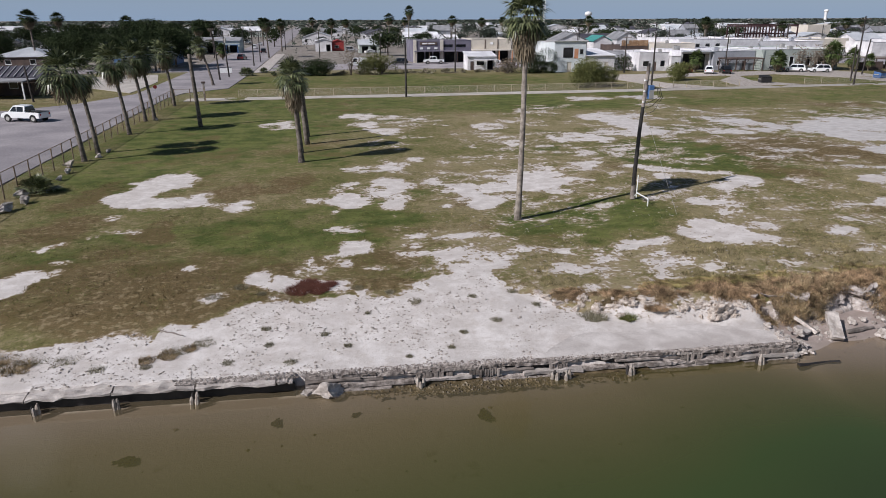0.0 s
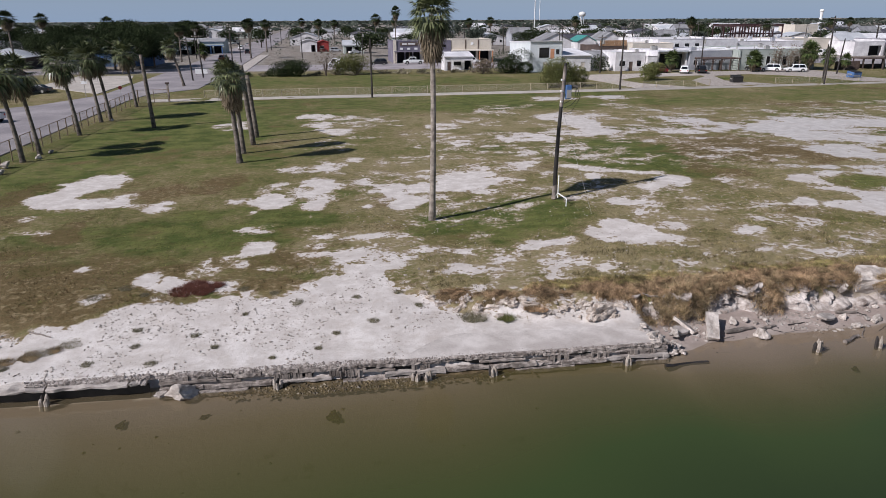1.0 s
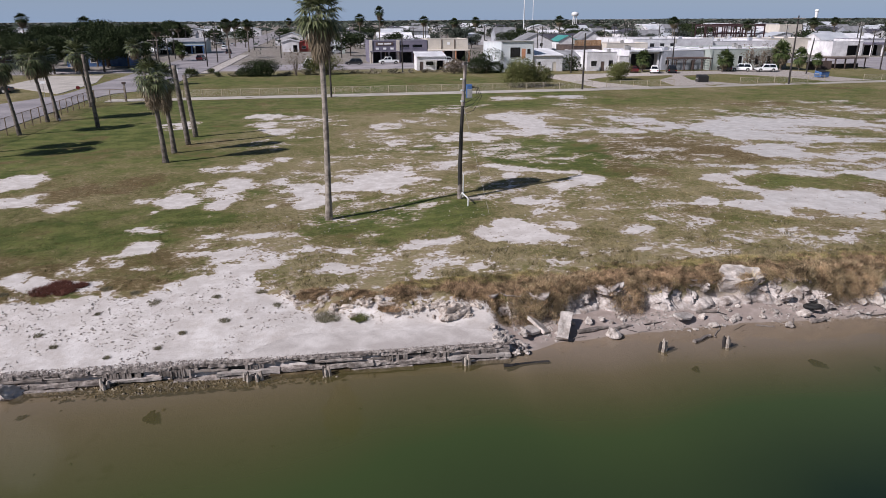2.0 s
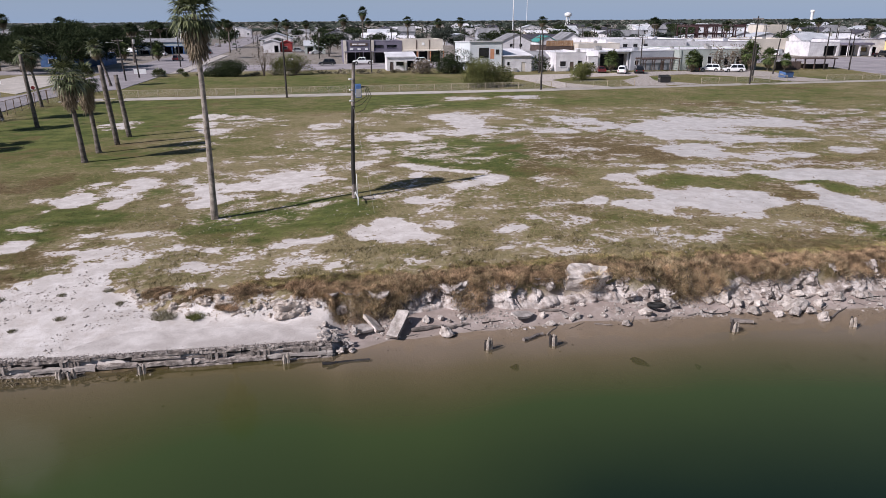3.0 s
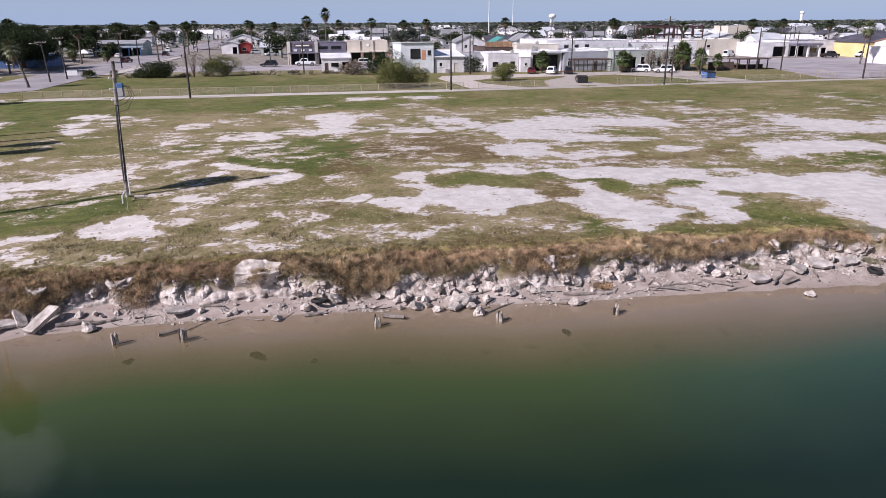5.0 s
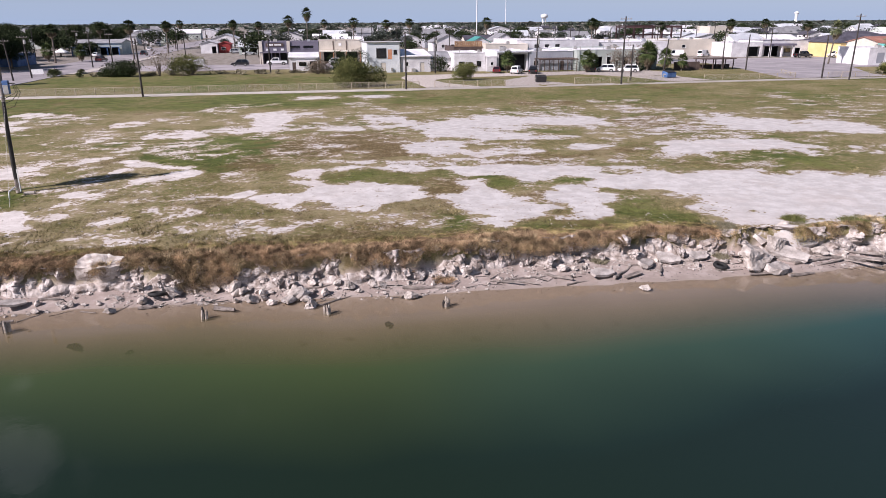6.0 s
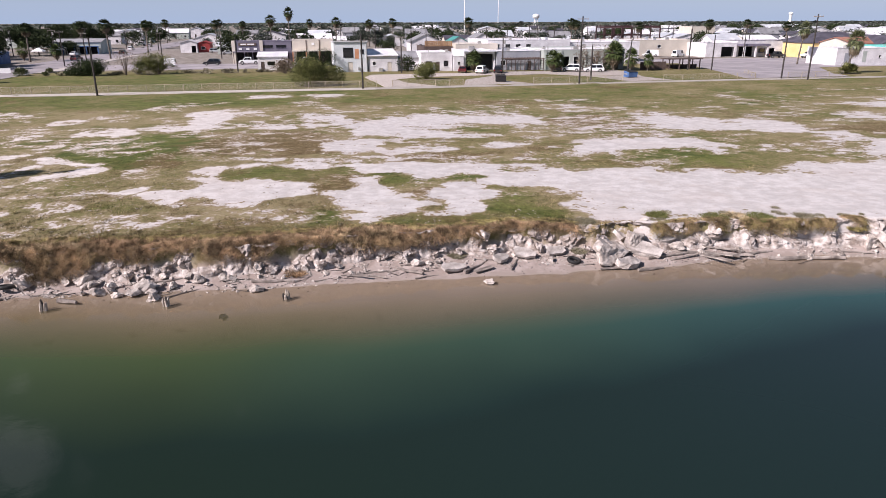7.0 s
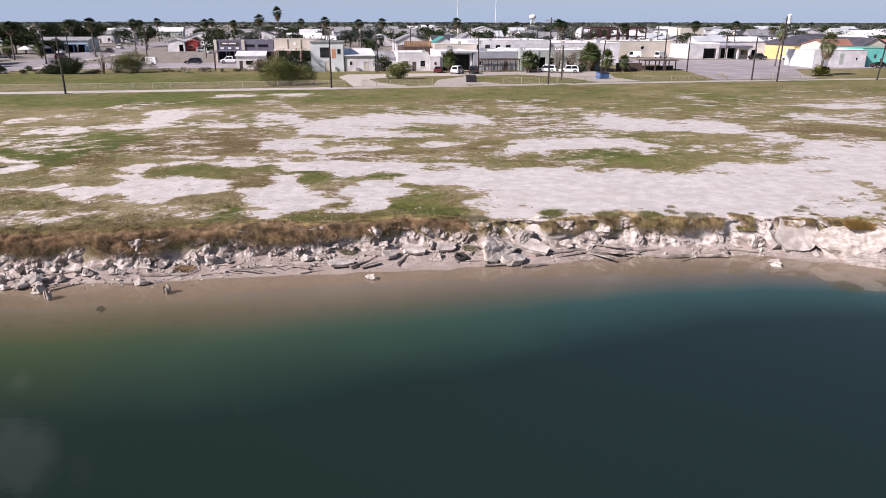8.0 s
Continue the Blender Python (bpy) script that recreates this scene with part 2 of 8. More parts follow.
M_LEAFRUST = leafy("rust_leaf", (0.08, 0.055, 0.02), (0.30, 0.19, 0.06))
M_LEAFFAR = leafy("leaf_far", (0.032, 0.042, 0.034), (0.080, 0.092, 0.072))
M_TWIG = leafy("dry_twig", (0.13, 0.10, 0.075), (0.27, 0.22, 0.17), 0.85)
M_STRAW = leafy("straw_grass", (0.22, 0.17, 0.095), (0.60, 0.48, 0.30), 0.8, clumps=True)
M_SCRUB = leafy("dark_scrub", (0.105, 0.080, 0.046), (0.40, 0.30, 0.175), 0.85, clumps=True)
M_RUSTPOST = surf("rusted_post", (0.16, 0.11, 0.075), (0.32, 0.24, 0.17), 0.75, 2.0, 18, 0.2)
M_REDGRASS = leafy("russet_weed", (0.150, 0.098, 0.058), (0.48, 0.335, 0.205), 0.8, clumps=True)
M_GREENGRASS = leafy("green_grass", (0.13, 0.115, 0.040), (0.40, 0.34, 0.15), 0.75, clumps=True)
M_SHORT = leafy("short_grass", (0.112, 0.095, 0.044), (0.322, 0.266, 0.147), 0.8, clumps=True)
M_BROWNGRASS = leafy("brown_grass", (0.070, 0.050, 0.024), (0.20, 0.142, 0.074), 0.8, clumps=True)
M_LAWN = leafy("lawn_grass", (0.062, 0.072, 0.021), (0.185, 0.182, 0.066), 0.75, clumps=True)
M_CRIMSON = leafy("crimson_weed", (0.09, 0.035, 0.025), (0.22, 0.10, 0.075), 0.8)
M_WEED = leafy("grey_weed", (0.12, 0.112, 0.07), (0.30, 0.27, 0.19), 0.85)
M_SEAWEED = leafy("seaweed", (0.02, 0.016, 0.008), (0.055, 0.04, 0.018), 0.7)
M_CARWHITE, M_CARBLACK, M_CARRED = paint("car_white", (0.78, 0.78, 0.78)), paint("car_black", (0.012, 0.012, 0.014)), paint("car_maroon", (0.09, 0.012, 0.014))
M_CARGREY = paint("car_silver", (0.42, 0.43, 0.45))
M_LAMPRED, M_LAMPCLEAR = paint("tail_lamp_red", (0.35, 0.01, 0.01), 0.15), paint("head_lamp_clear", (0.6, 0.62, 0.65), 0.1)

M_GLASS, _n, _l, _b = nodes_of("window_glass")
_b.inputs["Base Color"].default_value = (0.012, 0.014, 0.017, 1)
_b.inputs["Roughness"].default_value = 0.06
_b.inputs["Specular IOR Level"].default_value = 0.6


def mesh_wire_material():
    """Chain-link: diagonal wires 5 cm apart, see-through between."""
    m, nd, lk, bsdf = nodes_of("chain_link")
    co, sep = nd.new("ShaderNodeTexCoord"), nd.new("ShaderNodeSeparateXYZ")
    lk.new(co.outputs["Object"], sep.inputs[0])
    along = nd.new("ShaderNodeMath")
    lk.new(sep.outputs["X"], along.inputs[0])
    lk.new(sep.outputs["Y"], along.inputs[1])
    hits = []
    for op in ("ADD", "SUBTRACT"):
        a, f, c = nd.new("ShaderNodeMath"), nd.new("ShaderNodeMath"), nd.new("ShaderNodeMath")
        a.operation, f.operation, c.operation = op, "PINGPONG", "LESS_THAN"
        f.inputs[1].default_value, c.inputs[1].default_value = 0.035, 0.0035
        lk.new(along.outputs[0], a.inputs[0])
        lk.new(sep.outputs["Z"], a.inputs[1])
        lk.new(a.outputs[0], f.inputs[0])
        lk.new(f.outputs[0], c.inputs[0])
        hits.append(c)
    mx = nd.new("ShaderNodeMath")
    mx.operation = "MAXIMUM"
    lk.new(hits[0].outputs[0], mx.inputs[0])
    lk.new(hits[1].outputs[0], mx.inputs[1])
    lk.new(mx.outputs[0], bsdf.inputs["Alpha"])
    bsdf.inputs["Base Color"].default_value = (0.40, 0.36, 0.30, 1)
    bsdf.inputs["Roughness"].default_value = 0.6
    return m


M_LINK = mesh_wire_material()


# ---- builders ----
def finish(bm, name, material, smooth=False):
    me = bpy.data.meshes.new(name)
    bm.to_mesh(me)
    bm.free()
    me.materials.append(material)
    if smooth:
        me.polygons.foreach_set("use_smooth", [True] * len(me.polygons))
    return me


def part(name, bm, material, parent, label="", smooth=False):
    """Links a bmesh as one mesh object under a thing or a part."""
    ob = new(name, finish(bm, name, material, smooth))
    ob.parent = parent
    if label:
        ob["label"] = label
    return ob


def thing(name, label, category, at=None, group="", kind=""):
    ob = new(name)
    ob.empty_display_size = 0.3
    if at is not None:
        ob.matrix_basis = at
    return tagged(ob, label, category, group, kind)


def solid(name, bm, material, label, category, at=None, group="", kind="", smooth=False):
    ob = new(name, finish(bm, name, material, smooth))
    if at is not None:
        ob.matrix_basis = at
    return tagged(ob, label, category, group, kind)


def box(bm, x0, x1, y0, y1, z0, z1, m=None):
    vs = [bm.verts.new((x, y, z)) for z in (z0, z1) for y in (y0, y1) for x in (x0, x1)]
    for q in ((0, 2, 3, 1), (4, 5, 7, 6), (0, 1, 5, 4), (2, 6, 7, 3), (0, 4, 6, 2), (1, 3, 7, 5)):
        bm.faces.new([vs[i] for i in q])
    if m is not None:
        bmesh.ops.transform(bm, matrix=m, verts=vs)
    return vs


def boxed(*dims, bevel=0.0):
    bm = bmesh.new()
    box(bm, *dims)
    if bevel:
        bmesh.ops.bevel(bm, geom=bm.edges[:], offset=bevel, segments=1, affect="EDGES")
    return bm


def tube(bm, points, radii, sides=10, cap=True):
    """A round bar along points."""
    rings = []
    for i, p in enumerate(points):
        a, b = Vector(points[max(i - 1, 0)]), Vector(points[min(i + 1, len(points) - 1)])
        ax = (b - a).normalized()
        u = ax.orthogonal().normalized() if abs(ax.z) < 0.95 else Vector((1, 0, 0)).cross(ax).normalized()
        v = ax.cross(u)
        r = radii[i] if hasattr(radii, "__len__") else radii
        rings.append([bm.verts.new(Vector(p) + r * (math.cos(k * math.tau / sides) * u + math.sin(k * math.tau / sides) * v)) for k in range(sides)])
    for r0, r1 in zip(rings, rings[1:]):
        for k in range(sides):
            bm.faces.new((r0[k], r0[(k + 1) % sides], r1[(k + 1) % sides], r1[k]))
    if cap:
        bm.faces.new(rings[0][::-1])
        bm.faces.new(rings[-1])
    return rings


def bar(points, radii, sides=10):
    bm = bmesh.new()
    tube(bm, points, radii, sides)
    return bm


# smooth random fields over the plan
def lattice(ix, iy, seed):
    h = np.sin(ix * 127.1 + iy * 311.7 + seed * 74.7) * 43758.5453
    return h - np.floor(h)


def field(x, y, size, seed=0):
    u, v = np.asarray(x, float) / size, np.asarray(y, float) / size
    i, j = np.floor(u), np.floor(v)
    f, g = u - i, v - j
    f, g = f * f * (3 - 2 * f), g * g * (3 - 2 * g)
    a = lattice(i, j, seed) * (1 - f) + lattice(i + 1, j, seed) * f
    b = lattice(i, j + 1, seed) * (1 - f) + lattice(i + 1, j + 1, seed) * f
    return a * (1 - g) + b * g


def rough_field(x, y, size, seed=0, octaves=4):
    total, amp, norm = 0.0, 1.0, 0.0
    for k in range(octaves):
        total, norm = total + amp * field(x, y, size / 2 ** k, seed + k), norm + amp
        amp *= 0.55
    return total / norm


def ease(a, b, v):
    t = np.clip((np.asarray(v, float) - a) / (b - a), 0, 1)
    return t * t * (3 - 2 * t)


# ---- terrain ----
WATER = -1.1


def shore_y(x):
    """The water's edge."""
    return np.interp(x, [-60, 19, 21, 25, 30, 38, 45, 54, 62, 68, 73, 77, 80, 82, 86, 92, 110, 200], [22.4, 22.3, 22.9, 23.1, 23.2, 22.7, 22.0, 21.6, 21.2, 21.15, 21.4, 21.2, 20.3, 18.9, 17.3, 16, 13, 5])


def wall_y(x):
    """The face of the old sea wall."""
    return np.interp(x, [-60, -10, 17, 60], [24.6, 23.1, 22.0, 20.3])


def rise(x, y):
    """The land stands a little higher towards the east shore."""
    return 0.62 * ease(4, 42, x) * (1 - ease(44, 78, y))


def bank_y(x):
    """The upper edge of the eroded bank."""
    x = np.asarray(x, float)
    base = np.interp(x, [-60, 8, 12, 16, 19, 23, 27, 32, 38, 43, 48, 55, 60, 64, 70, 76, 79.5, 82, 86, 110, 200], [31, 30, 26.8, 25.7, 25.55, 25.55, 25.2, 24.95, 24.5, 24.05, 24.2, 24.6, 24.8, 24.0, 23.4, 22.5, 22.3, 21.4, 20.2, 15.5, 7.5])
    return base + 1.0 * (rough_field(x, 0 * x, 2.0, 5, 3) - 0.5)


def land_z(x, y):
    x, y = np.asarray(x, float), np.asarray(y, float)
    s, b, up, w = shore_y(x), bank_y(x), rise(x, y), wall_y(x)
    walled = 1 - ease(18.4, 19.4, x)
    # eroded bank, beach
    foot = b - 0.25
    face = np.clip((y - foot) / 0.5, 0, 1)
    beach = WATER + (-0.74 - WATER) * np.clip((y - s) / np.maximum(foot - s, 0.4), 0, 1)
    z_bank = np.where(y > foot, -0.74 + (0.74 + up) * face, beach)
    # made ground behind the wall
    ledge = ease(7, 13, x)
    z_wall = -0.55 + (0.55 + up) * ease(23.8, 31.5, y) * (1 - ledge) + ledge * (0.5 + up) * ease(0, 1, (y - (b - 1.4)) / 1.5) + ledge * 0.3 * (rough_field(x, y, 0.9, 13, 3) - 0.5) * ease(b - 1.8, b - 0.9, y) * (1 - ease(b, b + 1, y))
    z = walled * z_wall + (1 - walled) * z_bank
    # bed under the water
    out = s - y
    deep = np.interp(x, [-40, 0, 20, 40, 60, 85], [0.05, 0.06, 0.10, 0.16, 0.24, 0.30])
    bed = WATER - np.clip(0.06 * out + deep * np.maximum(out - 2.2, 0), 0, 6) - 0.22 * walled
    z = np.where(y < np.where(walled > 0.5, w + 0.2 + 0.26 * (x < -1.0), s), bed, z)
    return z + 0.05 * (rough_field(x, y, 1.4, 21, 3) - 0.5) + 0.10 * (rough_field(x, y, 7.0, 31, 2) - 0.5) * ease(26, 34, y)


def stand(x, y):
    return float(land_z(x, y))


PATCHES, ISLANDS, LUSH, RUSSET = [], [], [], []


def patch(x, y, rx, ry, w):
    PATCHES.append((x, y, rx, ry, w))


def island(x, y, rx, ry, w):
    ISLANDS.append((x, y, rx, ry, w))


def lush(x, y, rx, ry, w):
    LUSH.append((x, y, rx, ry, w))


def russet(x, y, rx, ry, w):
    RUSSET.append((x, y, rx, ry, w))


# bare caliche, islands of turf in it, greener turf and dry russet turf: x, y, half length, half depth, strength
patch(-13.0, 54.4, 1.8, 3.2, 1.1)
patch(-13.6, 51.0, 2.2, 2.5, 1.1)
patch(-11.4, 48.0, 2.1, 2.3, 1)
patch(-10.5, 55.9, 0.7, 0.8, 0.6)
patch(-6.1, 46.8, 0.9, 1.5, 0.9)
patch(-7.9, 47.3, 0.9, 1.1, 0.5)
patch(-14.0, 44.8, 0.6, 0.8, 0.6)
patch(-12.3, 42.0, 1.0, 0.9, 0.45)
patch(-13.9, 41.0, 0.4, 0.5, 0.6)
patch(-15.9, 39.5, 0.4, 0.8, 0.55)
patch(-15.3, 40.2, 0.3, 0.4, 0.6)
patch(-14.2, 36.6, 0.6, 0.6, 0.5)
patch(-14.1, 34.6, 0.5, 0.9, 0.75)
patch(-15.4, 32.7, 1.1, 2.2, 1.1)
patch(-7.3, 34.3, 0.3, 0.4, 0.9)
patch(-5.3, 85.0, 1.9, 3.7, 0.8)
patch(-3.8, 32.2, 0.6, 1.3, 0.95)
patch(-2.6, 32.1, 0.5, 0.6, 0.95)
patch(-5.6, 30.7, 0.8, 0.7, 0.42)
patch(-8.4, 25.4, 2.6, 1.3, 1.1)
patch(-11.5, 24.3, 1.5, 0.5, 1)
patch(-13.3, 26.1, 1.5, 0.7, 0.8)
patch(-3.5, 25.9, 2.6, 2.2, 1.15)
patch(-2.4, 27.4, 1.6, 1.8, 1.1)
patch(3.2, 25.0, 4.0, 2.2, 1.2)
patch(2.3, 26.8, 2.5, 1.9, 1.15)
patch(6.5, 28.8, 2.1, 2.6, 1.1)
patch(7.7, 31.6, 2.0, 2.1, 0.72)
patch(6.5, 33.4, 1.7, 1.5, 0.61)
patch(8.8, 24.0, 2.2, 0.4, 1.1)
patch(9.6, 24.7, 2.4, 1.5, 0.8)
patch(10.2, 33.3, 2.3, 2.1, 0.43)
patch(11.3, 33.3, 1.2, 1.1, 0.54)
patch(14.7, 33.0, 2.0, 1.4, 0.40)
patch(-0.8, 32.7, 1.1, 1.1, 0.85)
patch(-1.1, 34.4, 0.3, 0.8, 0.6)
patch(0.3, 34.8, 0.7, 0.6, 0.6)
patch(1.4, 36.3, 1.0, 1.3, 0.95)
patch(0.7, 33.5, 0.4, 1.0, 0.5)
patch(0.8, 39.4, 1.1, 0.9, 0.6)
patch(1.8, 40.7, 0.6, 0.6, 0.6)
patch(4.3, 90.4, 2.2, 3.3, 0.85)
patch(7.5, 89.0, 1.9, 2.4, 0.5)
patch(4.7, 83.2, 1.7, 2.4, 0.85)
patch(6.8, 78.0, 2.1, 2.2, 0.85)
patch(10.1, 81.8, 1.6, 2.3, 0.45)
patch(12.2, 85.7, 1.9, 2.3, 0.42)
patch(9.5, 73.1, 1.9, 1.4, 0.42)
patch(19.8, 79.4, 2.2, 2.5, 0.65)
patch(22.0, 82.2, 2.9, 2.3, 0.42)
patch(19.2, 68.2, 1.5, 3.8, 0.55)
patch(21.7, 64.5, 2.0, 1.5, 0.5)
patch(3.0, 57.2, 1.9, 1.6, 0.75)
patch(5.8, 58.6, 1.3, 2.0, 0.65)
patch(6.2, 55.9, 1.0, 1.6, 0.6)
patch(8.1, 60.7, 0.8, 1.4, 0.55)
patch(8.8, 55.5, 1.2, 0.8, 0.4)
patch(4.3, 50.7, 1.8, 2.6, 0.95)
patch(0.9, 47.4, 1.9, 2.4, 1.1)
patch(1.5, 50.5, 1.2, 2.0, 0.7)
patch(4.8, 45.9, 1.1, 2.3, 1.05)
patch(0.4, 44.0, 0.3, 1.3, 0.6)
patch(-1.1, 47.3, 0.7, 1.1, 0.6)
patch(7.9, 51.1, 1.8, 2.2, 0.6)
patch(8.3, 51.0, 0.9, 1.2, 0.75)
patch(10.5, 48.7, 1.4, 2.0, 0.95)
patch(12.9, 49.3, 1.0, 2.3, 0.85)
patch(8.7, 48.1, 0.5, 1.1, 0.6)
patch(10.7, 45.0, 1.1, 2.0, 1.1)
patch(8.1, 44.5, 0.4, 0.8, 0.55)
patch(16.5, 49.9, 2.7, 3.8, 1.2)
patch(21.3, 54.2, 1.8, 2.1, 0.75)
patch(24.0, 59.5, 1.4, 1.6, 0.65)
patch(27.2, 68.8, 3.3, 2.8, 0.95)
patch(4.1, 42.3, 0.3, 0.6, 0.6)
patch(4.9, 37.6, 0.9, 0.7, 0.6)
patch(6.8, 36.8, 1.2, 1.0, 0.55)
patch(7.9, 37.2, 0.9, 1.0, 0.6)
patch(41.6, 104.8, 3.2, 2.8, 0.8)
patch(50.8, 104.0, 4.0, 3.4, 0.7)
patch(36.7, 83.7, 3.8, 4.7, 0.95)
patch(36.6, 76.6, 2.1, 5.3, 1.1)
patch(35.0, 72.2, 4.8, 3.4, 1)
patch(28.5, 68.0, 2.8, 2.5, 1.1)
patch(44.7, 80.1, 1.9, 2.0, 0.5)
patch(48.1, 80.6, 1.2, 2.2, 0.6)
patch(50.8, 77.4, 2.6, 3.8, 1.05)
patch(51.6, 71.2, 2.8, 3.8, 1.05)
patch(45.2, 69.6, 2.3, 2.5, 0.95)
patch(56.4, 69.8, 2.6, 3.2, 0.55)
patch(62.1, 67.9, 3.7, 9.2, 1.1)
patch(22.0, 54.6, 1.3, 2.2, 0.85)
patch(26.0, 52.9, 1.1, 1.1, 1.05)
patch(27.4, 50.8, 1.7, 1.2, 0.95)
patch(29.5, 48.4, 2.0, 1.1, 0.95)
patch(25.8, 48.1, 0.5, 2.2, 0.95)
patch(25.8, 44.9, 1.4, 0.9, 0.65)
patch(31.1, 45.6, 1.5, 1.8, 1.1)
patch(28.4, 44.1, 1.5, 1.4, 0.85)
patch(25.3, 40.6, 1.6, 1.2, 0.95)
patch(26.9, 39.5, 1.0, 1.3, 0.7)
patch(25.9, 37.4, 1.6, 1.6, 0.6)
patch(22.5, 34.5, 1.0, 1.8, 1.1)
patch(23.4, 33.4, 1.2, 1.5, 1.1)
patch(24.5, 32.5, 0.8, 1.0, 0.75)
patch(25.8, 34.5, 1.4, 1.0, 0.55)
patch(20.9, 34.3, 1.0, 1.2, 0.85)
patch(18.7, 33.7, 0.8, 0.9, 0.75)
patch(17.2, 33.5, 1.5, 0.9, 0.85)
patch(15.1, 32.9, 1.0, 1.0, 0.61)
patch(35.9, 44.6, 1.3, 1.5, 0.55)
patch(29.2, 32.5, 0.8, 1.6, 0.75)
patch(27.8, 29.6, 0.7, 0.5, 0.65)
patch(15.7, 31.4, 2.4, 0.6, 0.45)
patch(25.3, 31.1, 1.0, 1.0, 0.4)
patch(4.2, 34.7, 1.1, 1.9, 0.42)
patch(2.3, 32.8, 0.9, 0.4, 0.4)
patch(57.4, 67.7, 3.6, 7.7, 1.15)
patch(67.7, 70.5, 8.4, 5.4, 1.1)
patch(59.4, 62.6, 1.6, 5.6, 1.1)
patch(63.4, 58.4, 5.2, 2.7, 0.95)
patch(52.7, 53.1, 2.9, 4.3, 1)
patch(56.3, 50.5, 2.1, 2.5, 0.85)
patch(59.3, 49.5, 2.3, 1.7, 0.85)
patch(65.8, 49.8, 2.1, 1.9, 0.9)
patch(81.0, 69.3, 4.4, 3.8, 0.55)
patch(71.0, 78.4, 6.0, 2.7, 0.45)
patch(80.2, 61.8, 7.4, 8.6, 0.4)
patch(52.4, 46.2, 6.9, 1.8, 0.55)
patch(44.7, 46.8, 1.7, 1.4, 0.85)
patch(54.2, 42.6, 12.3, 1.4, 1)
patch(50.1, 43.3, 1.6, 1.5, 0.95)
patch(55.8, 40.6, 3.2, 1.7, 1.1)
patch(60.3, 39.3, 3.8, 3.2, 1.1)
patch(44.6, 43.1, 1.2, 0.9, 0.75)
patch(41.2, 44.0, 1.2, 1.2, 0.85)
patch(34.9, 43.8, 0.5, 1.9, 0.5)
patch(36.3, 42.8, 1.1, 1.3, 0.5)
patch(41.0, 40.8, 1.1, 2.0, 0.75)
patch(34.2, 38.0, 1.0, 0.6, 0.55)
patch(36.3, 37.9, 1.2, 1.3, 1)
patch(38.4, 35.9, 1.4, 1.2, 1.1)
patch(39.8, 34.9, 0.8, 1.2, 0.95)
patch(42.5, 37.3, 2.2, 2.1, 1.1)
patch(45.2, 35.7, 2.9, 2.2, 1.2)
patch(44.2, 32.9, 1.3, 1.5, 0.95)
patch(47.0, 34.9, 1.2, 2.0, 0.85)
patch(52.0, 34.6, 2.3, 3.0, 1.1)
patch(53.5, 31.1, 2.3, 2.9, 1.1)
patch(58.5, 31.7, 2.0, 4.8, 1.1)
patch(58.7, 30.3, 2.0, 1.9, 0.95)
patch(60.9, 31.9, 0.8, 1.3, 0.6)
patch(65.7, 35.5, 4.3, 3.0, 1.1)
patch(90.6, 62.9, 4.4, 10.8, 0.9)
patch(76.2, 47.2, 4.5, 3.6, 1.05)
patch(37.7, 30.5, 0.9, 0.8, 0.55)
patch(42.7, 28.9, 0.6, 0.7, 0.9)
patch(46.8, 28.5, 0.5, 0.8, 0.55)
patch(34.0, 30.7, 0.4, 0.8, 0.5)
patch(32.2, 30.7, 0.5, 0.5, 0.42)
patch(32.3, 34.7, 2.5, 2.3, 0.36)
patch(40.4, 29.7, 0.4, 0.6, 0.5)
patch(40.9, 72.2, 5.9, 1.6, 0.4)
patch(43.6, 56.2, 2.1, 2.0, 0.4)
patch(38.8, 49.6, 2.4, 2.5, 0.36)
patch(83.8, 82.5, 3.9, 4.9, 0.4)
patch(80.3, 30.5, 15.1, 3.9, 1.25)
patch(77.9, 27.9, 12.2, 3.1, 1.15)
patch(74.3, 34.5, 9.6, 2.6, 1.15)
patch(63.5, 37.1, 2.9, 1.8, 1.05)
patch(91.7, 31.6, 6.0, 5.8, 1.2)
patch(98.5, 40.1, 6.8, 5.8, 1.15)
patch(80.6, 46.7, 7.2, 4.3, 1.1)
patch(91.5, 61.5, 5.0, 6.8, 1.05)
patch(98.1, 58.0, 4.3, 6.0, 1.1)
patch(99.6, 49.3, 3.0, 4.1, 1)
patch(80.6, 64.8, 6.7, 9.2, 0.42)
patch(116.6, 63.3, 3.3, 5.0, 0.75)
patch(118.1, 57.2, 3.3, 2.9, 0.65)
patch(130.7, 75.1, 6.6, 3.9, 0.9)
patch(67.3, 25.8, 2.7, 2.2, 1.05)
patch(76.9, 24.4, 7.0, 2.6, 1.05)
patch(87.4, 23.4, 3.3, 2.7, 0.85)
patch(63.8, 27.7, 1.6, 2.0, 0.65)
patch(89.0, 22.1, 1.6, 0.3, 0.6)
patch(93.9, 34.8, 1.6, 1.6, 0.9)
patch(107.1, 38.4, 3.0, 8.0, 1)
patch(95.9, 26.2, 2.7, 3.9, 1)
island(4.3, 55.3, 1.3, 1.7, 0.7)
island(5.7, 54.0, 0.7, 1.1, 0.4)
island(7.6, 51.0, 0.4, 0.8, 0.6)
island(8.5, 49.6, 0.4, 0.8, 0.6)
island(1.9, 49.7, 0.5, 0.5, 0.7)
island(4.0, 50.3, 0.6, 0.5, 0.6)
island(24.2, 38.7, 0.9, 1.1, 0.9)
island(3.5, 42.2, 3.0, 2.0, 0.8)
island(14.2, 40.5, 3.1, 5.3, 0.9)
island(19.6, 39.5, 2.6, 4.6, 0.9)
